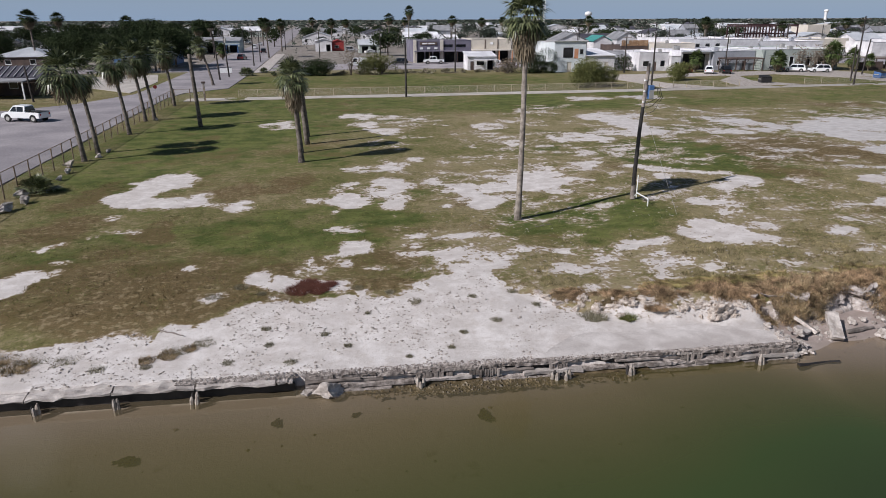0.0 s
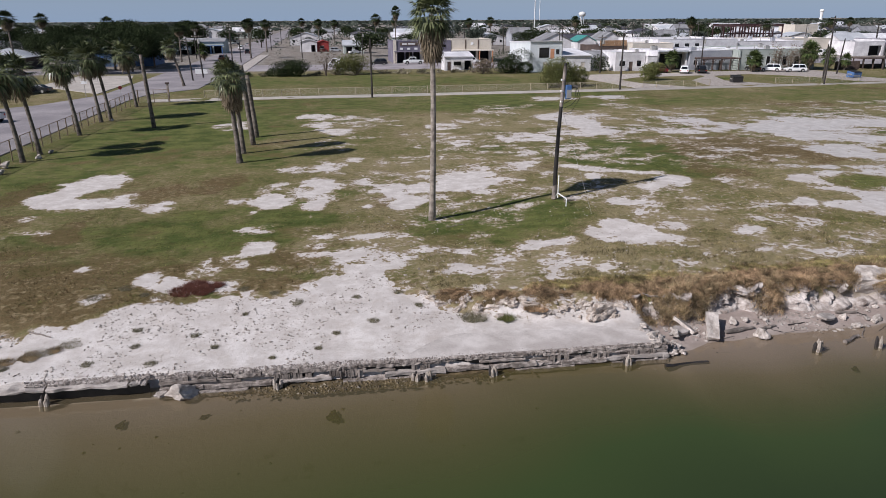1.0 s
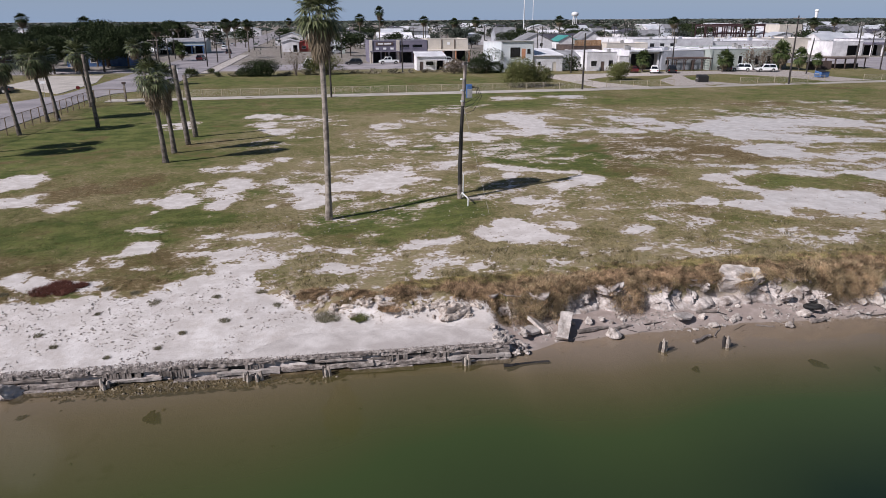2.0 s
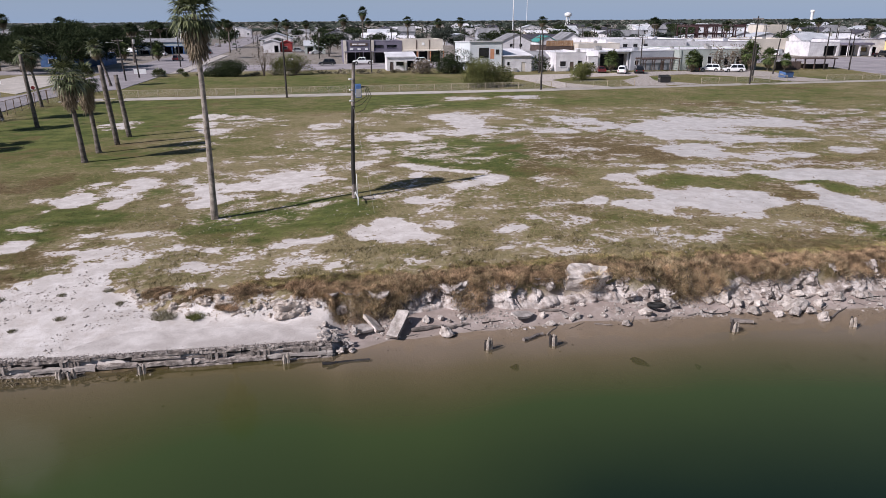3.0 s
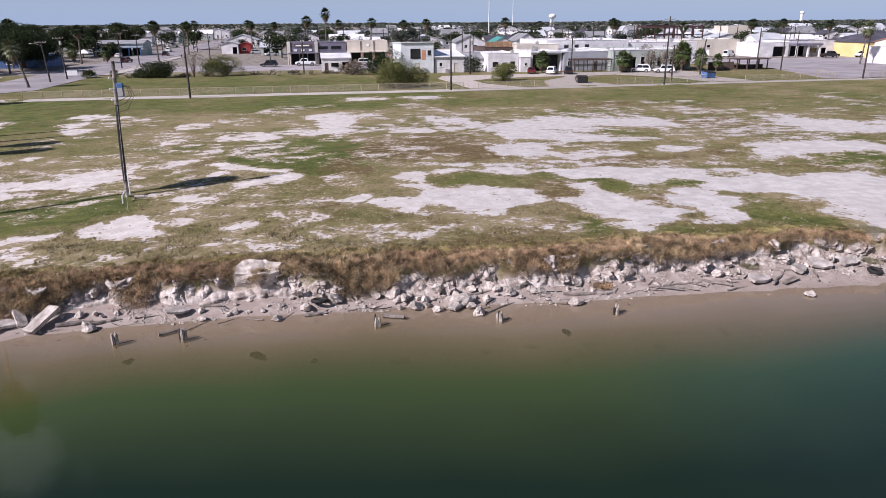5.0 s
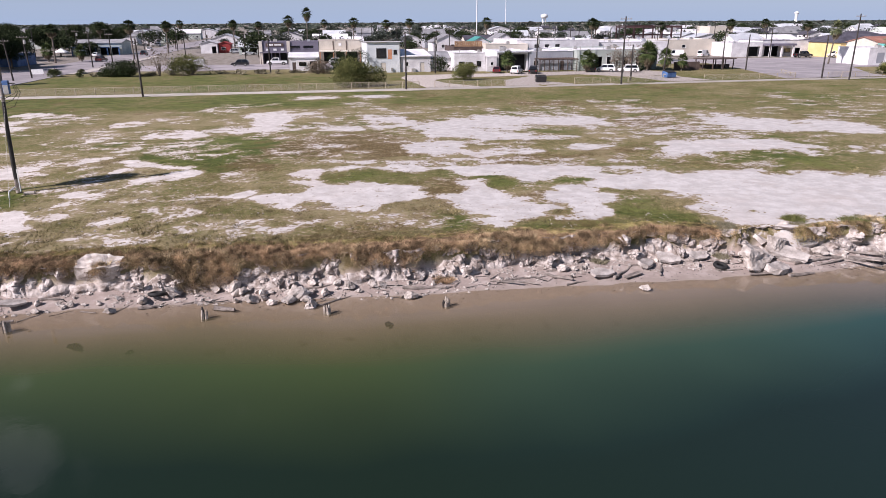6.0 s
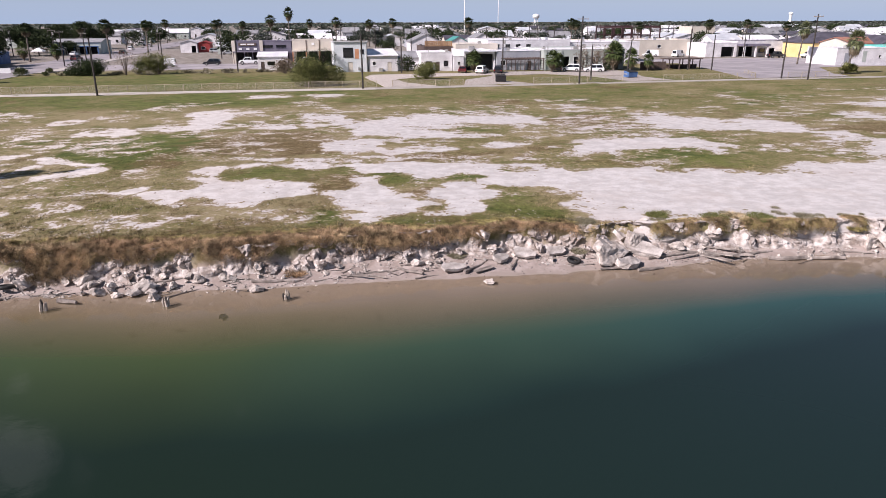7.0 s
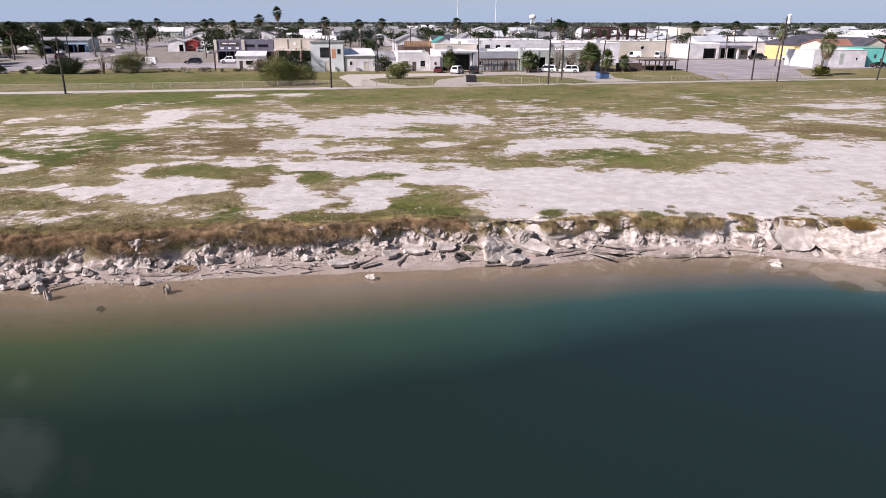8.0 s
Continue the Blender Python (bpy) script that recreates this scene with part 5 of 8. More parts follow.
# ---- fences ----
def fence_run(label, a, b, height, gap, material, group=""):
    ob = thing("wire_fence", label, "fence", pose(a[0], a[1], 0), group)
    d = Vector((b[0] - a[0], b[1] - a[1], 0))
    n = max(1, round(d.length / gap))
    post = finish(bar([(0, 0, -0.2), (0, 0, height), (0, 0, height + 0.05)], [0.055, 0.055, 0.02], 8), "post", material)
    for k in range(n + 1):
        o = new("post", post)
        o.parent, o.location = ob, d * k / n
        o.rotation_euler = (radians(random.uniform(-1.5, 1.5)), radians(random.uniform(-1.5, 1.5)), 0)
    part("top_rail", bar([(0, 0, height), tuple(d + Vector((0, 0, height)))], 0.03, 6), material, ob)
    bm = bmesh.new()
    v = [bm.verts.new(p) for p in (Vector((0, 0, 0.05)), d + Vector((0, 0, 0.05)), d + Vector((0, 0, height - 0.03)), Vector((0, 0, height - 0.03)))]
    bm.faces.new(v)
    part("wire_mesh", bm, M_LINK, ob)
    return ob


fence_run("tall rusty chain-link fence between street and lawn", (-23.0, 42), (-22.6, 112.4), 1.95, 2.4, M_RUSTPOST)
fence_run("chain-link fence with tan posts along the footpath", (-13.5, 117.4), (60.5, 117.4), 1.2, 3.05, M_TANPOST, "fences along the footpath")
fence_run("short return of tall chain-link fence with gate post", (-22.6, 112.6), (-18.0, 112.6), 1.95, 2.3, M_RUSTPOST)
fence_run("chain-link fence with tan posts beside the drive", (63.5, 118.0), (77, 118.3), 1.15, 3.0, M_TANPOST, "fences along the footpath")
fence_run("low wire fence with wooden posts beside the drive", (91, 119.0), (110, 120.2), 1.15, 3.8, M_TANPOST, "fences along the footpath")
fence_run("low wire fence with wooden posts on the strip", (119, 120.4), (140, 121.2), 1.1, 4.0, M_TANPOST, "fences along the footpath")
fence_run("low wire fence turning towards the parking lot", (140.2, 121.4), (146, 134), 0.9, 4.0, M_TANPOST, "fences along the footpath")
fence_run("low wire fence by the parking lot", (147, 120.3), (160, 120.3), 1.15, 3.2, M_TANPOST, "fences along the footpath")


# ---- poles ----
def utility_pole(label, x, y, height, arm=True, can=False, lean=(0, 0), material=None, lamp=False, turn=0, group="utility poles"):
    ob = thing("utility_pole", label, "utility pole", pose(x, y, 0, 0, 0, turn), group)
    material = material or M_WOODPOLE
    part("shaft", bar([(0, 0, -0.3), (lean[0] * 0.5, lean[1] * 0.5, height / 2), (lean[0], lean[1], height)], [0.17, 0.15, 0.115], 10), material, ob)
    if arm:
        arm_ob = part("crossarm", boxed(lean[0] - 1.1, lean[0] + 1.1, lean[1] - 0.19, lean[1] - 0.09, height - 0.55, height - 0.43), M_WEATHERED, ob)
        for k in (-1.0, -0.4, 0.4, 1.0):
            part("insulator", bar([(lean[0] + k, lean[1] - 0.14, height - 0.43), (lean[0] + k, lean[1] - 0.14, height - 0.25)], [0.05, 0.035], 6), M_STEEL, arm_ob)
    if can:
        part("transformer", bar([(lean[0] + 0.35, lean[1] - 0.1, height - 1.9), (lean[0] + 0.35, lean[1] - 0.1, height - 1.0)], 0.24, 10), M_STEEL, ob, "grey steel transformer can")
    if lamp:
        arm_ob = part("lamp_arm", bar([(lean[0], lean[1], height - 1.2), (lean[0] - 0.9, lean[1], height - 0.8), (lean[0] - 1.9, lean[1], height - 0.75)], 0.035, 6), M_STEEL, ob)
        part("lamp_head", boxed(lean[0] - 2.35, lean[0] - 1.85, lean[1] - 0.12, lean[1] + 0.12, height - 0.85, height - 0.7, bevel=0.04), M_STEEL, arm_ob)
    return ob


utility_pole("dark wooden utility pole beside the footpath", 13.6, 112.9, 9.2, False)
utility_pole("dark wooden utility pole at the footpath's edge", 57.8, 115.2, 9.6, False)
utility_pole("tall dark wooden utility pole with crossarm", 99.3, 116.2, 12.3)
utility_pole("tall dark wooden pole with crossarm by the lot", 147.3, 114.6, 12.6, True, False, (0.1, 0))
utility_pole("dark wooden pole beside the parking lot entrance", 144.4, 118.8, 8.6, False, False, (0.0, 0))
utility_pole("dark wooden pole at the end of the field", 171.3, 115.5, 7.8, False, False, (0.6, 0))
utility_pole("slim pale wooden pole on the grass strip", 104.5, 123.3, 7.0, False)
utility_pole("pale leaning wooden pole by the blue bin", 118.6, 137.0, 7.6, False, False, (0.7, 0))
utility_pole("wooden pole by the open shelter", 139.1, 146.9, 9.6, False, True)
utility_pole("wooden pole at the parking lot", 144.0, 144.5, 8.2, False)
utility_pole("wooden service pole beside the white house", 69.5, 152.8, 8.4, True, True)
utility_pole("wooden pole in front of the dark carport", 93.2, 150.0, 8.3, True, True)
utility_pole("wooden pole beside the purple shop's kiosk", 31.4, 162.8, 8.2, False)
utility_pole("dark wooden pole at the street corner", -21.0, 152.6, 8.6, True, False, (-0.5, 0), lamp=True)
utility_pole("dark wooden pole with transformer at the corner", -20.0, 160.0, 9.2, True, True, (-0.5, 0))
utility_pole("dark wooden street pole with lamp arm", -51.5, 118.0, 10.0, False, False, (-0.3, 0), lamp=True)
utility_pole("short dark wooden post by the street corner", -44.5, 117.0, 5.4, False, False, (-0.4, 0))
for x, y, h in ((-17.8, 197, 9.5), (-17.5, 215.5, 8.8), (-38.5, 290, 9.5), (-34, 240, 9.5), (-33.5, 330, 9.5), (-13.8, 300, 9.5), (-13.5, 380, 9.5), (-33.5, 430, 9.5), (19.6, 231, 8.5), (0, 236, 8.5), (88, 232, 9.5), (118, 226, 9.5), (128, 214, 10.5), (146, 230, 10), (160, 222, 10), (186, 196, 8), (60, 262, 9), (150, 300, 10), (100, 320, 10), (210, 260, 10), (230, 330, 10), (-70, 150, 9.5), (-100, 210, 9.5), (-55, 262, 9), (-62, 320, 9.5), (24, 262, 9), (44, 236, 9.5), (58, 300, 9.5), (72, 250, 9.5), (80, 212, 9), (96, 268, 9.5), (108, 226, 9.5), (122, 250, 10), (134, 238, 10), (152, 236, 10), (168, 240, 10), (178, 228, 9.5), (190, 236, 10), (202, 222, 9.5), (214, 236, 10), (224, 216, 9.5), (140, 280, 10), (176, 290, 10), (70, 340, 10), (200, 300, 10), (30, 350, 10)):
    utility_pole("wooden utility pole along the town's streets", x, y, h, (int(x) + int(y)) % 2 == 0, (int(y) % 3) == 0)


def leaning_service_pole():
    """The disused service pole on the lawn, with its meter box, loose cables and stay."""
    ob = thing("service_pole", "leaning dark service pole with blue meter box and loose cables", "utility pole", pose(20.85, 42.6, 0.42))
    part("shaft", bar([(0, 0, -0.3), (0.01, 0, 2.0), (0.1, 0.02, 4.6), (0.24, 0.02, 7.0), (0.36, 0.02, 9.0)], [0.15, 0.145, 0.125, 0.11, 0.095], 10), M_TARSHADE, ob)
    part("butt_sleeve", bar([(0, 0, -0.1), (0.005, 0, 0.45), (0.02, 0, 0.9)], [0.19, 0.175, 0.155], 10), M_WEATHERED, ob, "weathered pale foot of the pole")
    part("upper_sleeve", bar([(0.19, 0.02, 6.2), (0.29, 0.02, 7.8), (0.35, 0.02, 8.8)], [0.128, 0.12, 0.112], 10), M_WEATHERED, ob, "bleached upper length of the pole")
    case = part("meter_box", boxed(0.40, 0.78, -0.22, 0.08, 6.7, 7.6, bevel=0.03), M_BLUE, ob, "blue steel meter box")
    part("box_lid", boxed(0.43, 0.75, -0.25, -0.225, 6.75, 7.3), M_STEEL, case)
    for k, (r, low) in enumerate(((0.85, 5.9), (0.7, 6.3), (0.55, 6.6))):
        part("cable_loop", bar([(0.4, -0.1, 7.5 - 0.1 * k), (0.68 + r * 0.6, -0.15, 7.4), (0.58 + r, -0.15, 6.8), (0.48 + r * 0.5, -0.12, low), (0.33, -0.1, low - 0.2)], 0.022, 5), M_RUBBER, ob)
    for z in (7.9, 7.2, 6.5):
        part("insulator", bar([(0.22, -0.1, z), (0.0, -0.3, z + 0.05)], [0.04, 0.05], 6), M_PVC, ob)
    part("stay_wire", bar([(0.22, 0, 6.2), (1.05, -4.4, -0.2)], 0.010, 4), M_STEEL, ob)
    part("conduit", bar([(0.2, -0.16, 0.0), (0.21, -0.17, 1.6)], 0.035, 6), M_PVC, ob)
    pipe = thing("pipe", "bent white plastic pipe standing by the service pole", "pipe", pose(21.0, 41.2, 0.3))
    part("riser", bar([(0.0, -0.6, -0.1), (0.02, -0.6, 0.42), (0.0, -0.5, 0.5)], 0.045, 8), M_PVC, pipe)
    part("elbow_run", bar([(0.0, -0.5, 0.5), (-0.1, 0.8, 0.55), (-0.12, 1.1, 0.3)], 0.045, 8), M_PVC, pipe)
    block = boxed(-0.35, 0.35, -0.18, 0.18, 0.0, 0.16, bevel=0.04)
    solid("concrete_block", block, M_CALICHE, "small pale concrete block beside the service pole", "block", pose(21.75, 42.0, 0.32, 0, 0, 12))


leaning_service_pole()


# ---- buildings ----
def pierced_wall(bm, x0, x1, z0, z1, y, thick, holes):
    """A wall in the xz plane, facing -y, with real openings (x0, x1, z0, z1)."""
    xs = sorted({x0, x1, *[h[0] for h in holes], *[h[1] for h in holes]})
    zs = sorted({z0, z1, *[h[2] for h in holes], *[h[3] for h in holes]})
    for a, b in zip(xs, xs[1:]):
        for c, d in zip(zs, zs[1:]):
            mx, mz = (a + b) / 2, (c + d) / 2
            if any(h[0] < mx < h[1] and h[2] < mz < h[3] for h in holes):
                continue
            box(bm, a, b, y, y + thick, c, d)
    bmesh.ops.remove_doubles(bm, verts=bm.verts[:], dist=1e-4)


def building(label, x0, x1, y0, y1, h, wall, roof, windows=(), doors=(), shape="flat", rise=1.2, category="building", trim=None, bays=(), door_mat=None, parapet=0.3, eave=0.35, turn=0.0, name="building", group=""):
    """Walls with thickness and openings, a roof, framed windows and doors. Front faces -y. Places count from x0."""
    ob = thing(name, label, category, pose(x0, y0, 0, 0, 0, turn), group)
    w, d = x1 - x0, y1 - y0
    holes = [(a, a + b, c, c + e) for a, b, c, e in windows] + [(a, a + b, 0.0, e) for a, b, e in doors] + [(a, a + b, 0.0, e) for a, b, e in bays]
    bm = bmesh.new()
    pierced_wall(bm, 0, w, 0, h, 0, 0.25, holes)
    part("front_wall", bm, wall, ob)
    back = h if shape != "shed" else h - rise
    bm = bmesh.new()
    vs = [bm.verts.new(p) for p in ((0, 0.25, 0), (0, d, 0), (0, d, back), (0, 0.25, h), (0.25, 0.25, 0), (0.25, d, 0), (0.25, d, back), (0.25, 0.25, h))]
    for q in ((0, 3, 2, 1), (4, 5, 6, 7), (3, 7, 6, 2), (0, 4, 7, 3), (1, 2, 6, 5)):
        bm.faces.new([vs[i] for i in q])
    side = part("side_wall", bm, wall, ob)
    o = new("side_wall", side.data)
    o.parent, o.location = ob, (w - 0.25, 0, 0)
    part("back_wall", boxed(0.25, w - 0.25, d - 0.25, d, 0, back - 0.01), wall, ob)
    part("room_floor", boxed(0.25, w - 0.25, 0.26, d - 0.26, -0.1, 0.03), M_CONCRETE, ob)
    if holes:
        # near-black wall paints the darkness of the unlit rooms
        part("inner_wall", boxed(0.26, w - 0.26, min(2.2, d * 0.5), min(2.3, d * 0.5 + 0.1), 0.03, min(h, back) - 0.3), M_SHADETRIM, ob)
    if shape == "flat":
        part("roof", boxed(0.2, w - 0.2, 0.2, d - 0.2, h - parapet - 0.2, h - parapet), roof, ob)
        part("coping", boxed(-0.06, w + 0.06, -0.06, 0.32, h, h + 0.1), trim or wall, ob)
        clutter = random.Random(int(x0 * 7 + y0))
        for _ in range(int(w * d / 60) if h > 2.9 else 0):
            u, v, q = clutter.uniform(1.0, w - 2.2), clutter.uniform(1.0, d - 2.2), clutter.uniform(0.35, 0.75)
            if clutter.random() < 0.55:
                unit = part("roof_unit", boxed(u, u + 1.6 * q, v, v + 1.3 * q, h - parapet, h - parapet + 1.4 * q, bevel=0.03), clutter.choice((M_STEEL, M_GREY)), ob, "grey rooftop condenser unit")
                part("fan_cowl", bar([(u + 0.8 * q, v + 0.65 * q, h - parapet + 1.4 * q), (u + 0.8 * q, v + 0.65 * q, h - parapet + 1.5 * q)], 0.5 * q, 10), M_SHADETRIM, unit)
            else:
                part("vent_pipe", bar([(u, v, h - parapet), (u, v, h - parapet + 1.5 * q), (u, v, h - parapet + 1.7 * q)], [0.09, 0.09, 0.17], 8), M_STEEL, ob, "steel vent pipe")
        for a, b in ((-0.06, 0.3), (w - 0.3, w + 0.06)):
            part("coping", boxed(a, b, 0.325, d + 0.06, h, h + 0.1), trim or wall, ob)
    elif shape == "shed":
        bm = bmesh.new()
        vs = [bm.verts.new(p) for p in ((-0.2, -eave, h), (w + 0.2, -eave, h), (w + 0.2, d + eave, back), (-0.2, d + eave, back), (-0.2, -eave, h + 0.18), (w + 0.2, -eave, h + 0.18), (w + 0.2, d + eave, back + 0.18), (-0.2, d + eave, back + 0.18))]
        for q in ((0, 3, 2, 1), (4, 5, 6, 7), (0, 1, 5, 4), (1, 2, 6, 5), (2, 3, 7, 6), (3, 0, 4, 7)):
            bm.faces.new([vs[i] for i in q])
        part("roof", bm, roof, ob)
    elif shape == "hip":
        bm = bmesh.new()
        run = min(w, d) / 2
        foot = [(-eave, -eave), (w + eave, -eave), (w + eave, d + eave), (-eave, d + eave)]
        vs = [bm.verts.new((u, v, h + t)) for t in (-0.1, 0.06) for u, v in foot] + [bm.verts.new((run, d / 2, h + rise)), bm.verts.new((w - run, d / 2, h + rise))]
        for q in ((0, 3, 2, 1), (0, 1, 5, 4), (1, 2, 6, 5), (2, 3, 7, 6), (3, 0, 4, 7), (4, 5, 9, 8), (5, 6, 9), (6, 7, 8, 9), (7, 4, 8)):
            bm.faces.new([vs[i] for i in q])
        part("roof", bm, roof, ob)
    else:
        front = shape == "gable_front"
        a, b = (w, d) if front else (d, w)
        bm = bmesh.new()

        def at(u, v, z):
            return (u, v, z) if front else (v, u, z)
        prof = [(-eave, h - 0.12), (a / 2, h + rise), (a + eave, h - 0.12)]
        for (u0, z0), (u1, z1) in zip(prof, prof[1:]):
            vs = [bm.verts.new(at(u, v, z + t)) for t in (0, 0.16) for v in (-eave, b + eave) for u, z in ((u0, z0), (u1, z1))]
            for q in ((0, 2, 3, 1), (4, 5, 7, 6), (0, 1, 5, 4), (2, 6, 7, 3), (0, 4, 6, 2), (1, 3, 7, 5)):
                bm.faces.new([vs[i] for i in q])
        bmesh.ops.recalc_face_normals(bm, faces=bm.faces[:])
        part("roof", bm, roof, ob)
        for v in (0.0, b - 0.2):
            bm = bmesh.new()
            tri = [bm.verts.new(at(u, v + t, z)) for t in (0, 0.2) for u, z in ((0, h), (a, h), (a / 2, h + rise - 0.1))]
            for q in ((0, 1, 2), (5, 4, 3), (0, 3, 4, 1), (1, 4, 5, 2), (2, 5, 3, 0)):
                bm.faces.new([tri[i] for i in q])
            bmesh.ops.recalc_face_normals(bm, faces=bm.faces[:])
            part("gable", bm, wall, ob)
    for a, b, c, e in windows:
        win = part("window", boxed(a + 0.05, a + b - 0.05, 0.10, 0.12, c + 0.05, c + e - 0.05), M_GLASS, ob, "dark window pane")
        bm = bmesh.new()
        for q in ((a, a + b, c, c + 0.07), (a, a + b, c + e - 0.07, c + e), (a, a + 0.07, c + 0.07, c + e - 0.07), (a + b - 0.07, a + b, c + 0.07, c + e - 0.07)):
            box(bm, q[0], q[1], -0.03, 0.16, q[2], q[3])
        part("window_frame", bm, trim or M_SIGNWHITE, win)
        part("window_sill", boxed(a - 0.05, a + b + 0.05, -0.09, -0.032, c - 0.06, c), trim or M_SIGNWHITE, win)
    for a, b, e in doors:
        leaf = part("door", boxed(a + 0.04, a + b - 0.04, 0.08, 0.13, 0.04, e - 0.04), door_mat or M_BROWN, ob)
        part("door_handle", boxed(a + b - 0.2, a + b - 0.12, 0.02, 0.08, 0.95, 1.05), M_STEEL, leaf)
    return ob


def add_to(ob, name, dims, material, label="", bevel=0.0):
    return part(name, boxed(*dims, bevel=bevel), material, ob, label)


# purple shopfront with two sign panels
shop = building("mauve brick shopfront with sign board and dark arcade", 26.4, 43.2, 200.2, 216, 6.1, M_MAUVE, M_GREYROOF, windows=[(8.6, 3.0, 4.2, 0.9), (12.4, 3.0, 4.2, 0.9)], bays=[(1.2, 2.0, 3.2), (3.5, 2.0, 3.2), (5.8, 1.8, 3.2), (9.0, 3.2, 3.0), (12.6, 3.4, 3.0)], trim=M_MAUVE)
for x in (0.0, 7.8):
    add_to(shop, "pier", (x, x + 0.9, -0.25, -0.005, 0, 6.4), M_CREAM, "pale brick pier")
sign = add_to(shop, "sign_board", (1.9, 6.9, -0.14, -0.01, 4.9, 5.75), M_BROWN, "dark sign board with unreadable white lettering")
for a, b in ((2.5, 4.0), (4.3, 6.3)):
    add_to(sign, "lettering", (a, b, -0.16, -0.145, 5.15, 5.5), M_BARS)
for a in (1.9, 4.0, 6.1):
    add_to(shop, "small_sign", (a, a + 0.9, -0.1, -0.01, 3.75, 4.3), M_BARS)
add_to(shop, "canopy", (0.2, 16.6, -1.8, -0.26, 3.2, 3.4), M_MAUVE)
for x in (0.4, 4.4, 8.4, 12.4, 16.2):
    add_to(shop, "canopy_post", (x, x + 0.15, -1.75, -1.6, 0, 3.2), M_BROWN)
shop2 = building("cream stucco shop with panelled parapet and deep porch", 43.4, 55.2, 200.2, 215, 6.4, M_CREAM, M_GREYROOF, bays=[(1.2, 3.0, 3.2), (4.8, 2.4, 3.2), (7.8, 3.2, 3.2)], trim=M_CREAM)
for x in (3.9, 7.7):
    add_to(shop2, "rib", (x, x + 0.25, -0.12, -0.005, 3.7, 6.3), M_BROWN)
add_to(shop2, "wall_emblem", (5.6, 6.4, -0.1, -0.01, 4.9, 5.6), M_BARS, "pale unreadable wall emblem")
add_to(shop2, "porch_roof", (-0.1, 11.9, -2.4, -0.01, 3.3, 3.65), M_CREAM)
for x in (0.0, 3.8, 7.6, 11.5):
    add_to(shop2, "porch_post", (x, x + 0.3, -2.35, -2.05, 0, 3.3), M_ORANGE)

kiosk = building("small white kiosk with metal roof and awning", 35.7, 42.8, 168.9, 174, 3.2, M_WHITE, M_WHITEROOF, windows=[(2.2, 2.0, 1.1, 1.1)], doors=[(0.7, 0.9, 2.1)], shape="shed", rise=-0.9, bays=[(5.0, 1.7, 2.3)])
add_to(kiosk, "awning", (1.6, 7.0, -1.5, -0.36, 2.5, 2.6), M_WHITEROOF)
for x in (1.7, 4.3, 6.8):
    add_to(kiosk, "awning_post", (x, x + 0.1, -1.45, -1.35, 0, 2.5), M_SIGNWHITE)

two = building("two-storey white metal-clad building with sloping roof", 54.1, 62.0, 158.0, 176, 7.0, M_WHITE_RIB, M_WHITEROOF, windows=[(2.2, 2.4, 3.4, 2.2), (6.3, 0.8, 4.2, 1.0)], doors=[(3.3, 1.1, 2.3)], shape="shed", rise=0.6, door_mat=M_CREAM, trim=M_SHADETRIM)
add_to(two, "wall_panel", (4.95, 5.9, -0.03, -0.004, 3.1, 5.3), M_ORANGE, "terracotta upper door panel")
add_to(two, "downpipe", (7.7, 7.8, -0.12, -0.02, 0.1, 6.6), M_STEEL)
add_to(two, "gas_meter", (5.6, 6.0, -0.35, -0.02, 0.5, 1.1), M_STEEL)

annex = building("low white annex with shallow gable roof", 62.2, 69.3, 158.2, 170, 3.6, M_WHITE, M_WHITEROOF, windows=[(1.0, 0.8, 1.4, 1.0)], doors=[(4.6, 1.0, 2.2)], shape="shed", rise=-1.1, door_mat=M_CREAM)
add_to(annex, "air_conditioner", (2.4, 3.3, -0.7, -0.02, 0.0, 0.9), M_STEEL, "grey condenser unit")
building("white house with dark grey roof behind a shrub", 69.6, 75.0, 161, 171, 3.0, M_WHITE, M_GREYROOF, windows=[(3.0, 1.2, 1.2, 1.0)], shape="gable_side", rise=1.3)
wh = building("white stucco shop with stepped parapet", 74.8, 82.3, 156.6, 172, 4.3, M_WHITE, M_WHITEROOF, windows=[(5.4, 1.3, 1.0, 1.5), (1.0, 1.6, 1.1, 1.3)], doors=[(3.5, 1.0, 2.2)], trim=M_WHITE)
add_to(wh, "vent_box", (6.4, 7.1, 3, 3.7, 4.2, 4.9), M_STEEL)
building("low white stucco annex with a small square window", 82.5, 85.0, 155.6, 166, 3.4, M_WHITE, M_WHITEROOF, windows=[(1.0, 0.7, 1.4, 0.8)])
building("cream stucco block rising behind the white shops", 86.5, 98.0, 173, 187, 5.7, M_CREAM, M_WHITEROOF)
terrace = building("brown brick block with cedar screen round its roof terrace", 78.6, 86.2, 176, 190, 5.0, M_BROWN, M_BROWN, windows=[(4.0, 1.0, 3.0, 1.2)])
for i in range(15):
    add_to(terrace, "screen_board", (0.1 + i * 0.5, 0.56 + i * 0.5, -0.02, 0.04, 5.105, 6.5), M_CEDAR)

garage = building("open dark carport with white fascia", 85.2, 93.0, 156.2, 172, 4.6, M_WHITE, M_WHITEROOF, bays=[(0.5, 6.9, 3.9)], trim=M_WHITEROOF)
add_to(garage, "awning", (-0.2, 8.0, -1.0, -0.07, 4.35, 4.55), M_TIN)
grey = building("grey metal-clad store with pergola", 93.2, 104.2, 155.4, 178, 4.5, M_GREY, M_WHITEROOF, windows=[(1.0, 1.2, 1.2, 1.2)], doors=[(7.8, 1.0, 2.2)], trim=M_WHITEROOF)


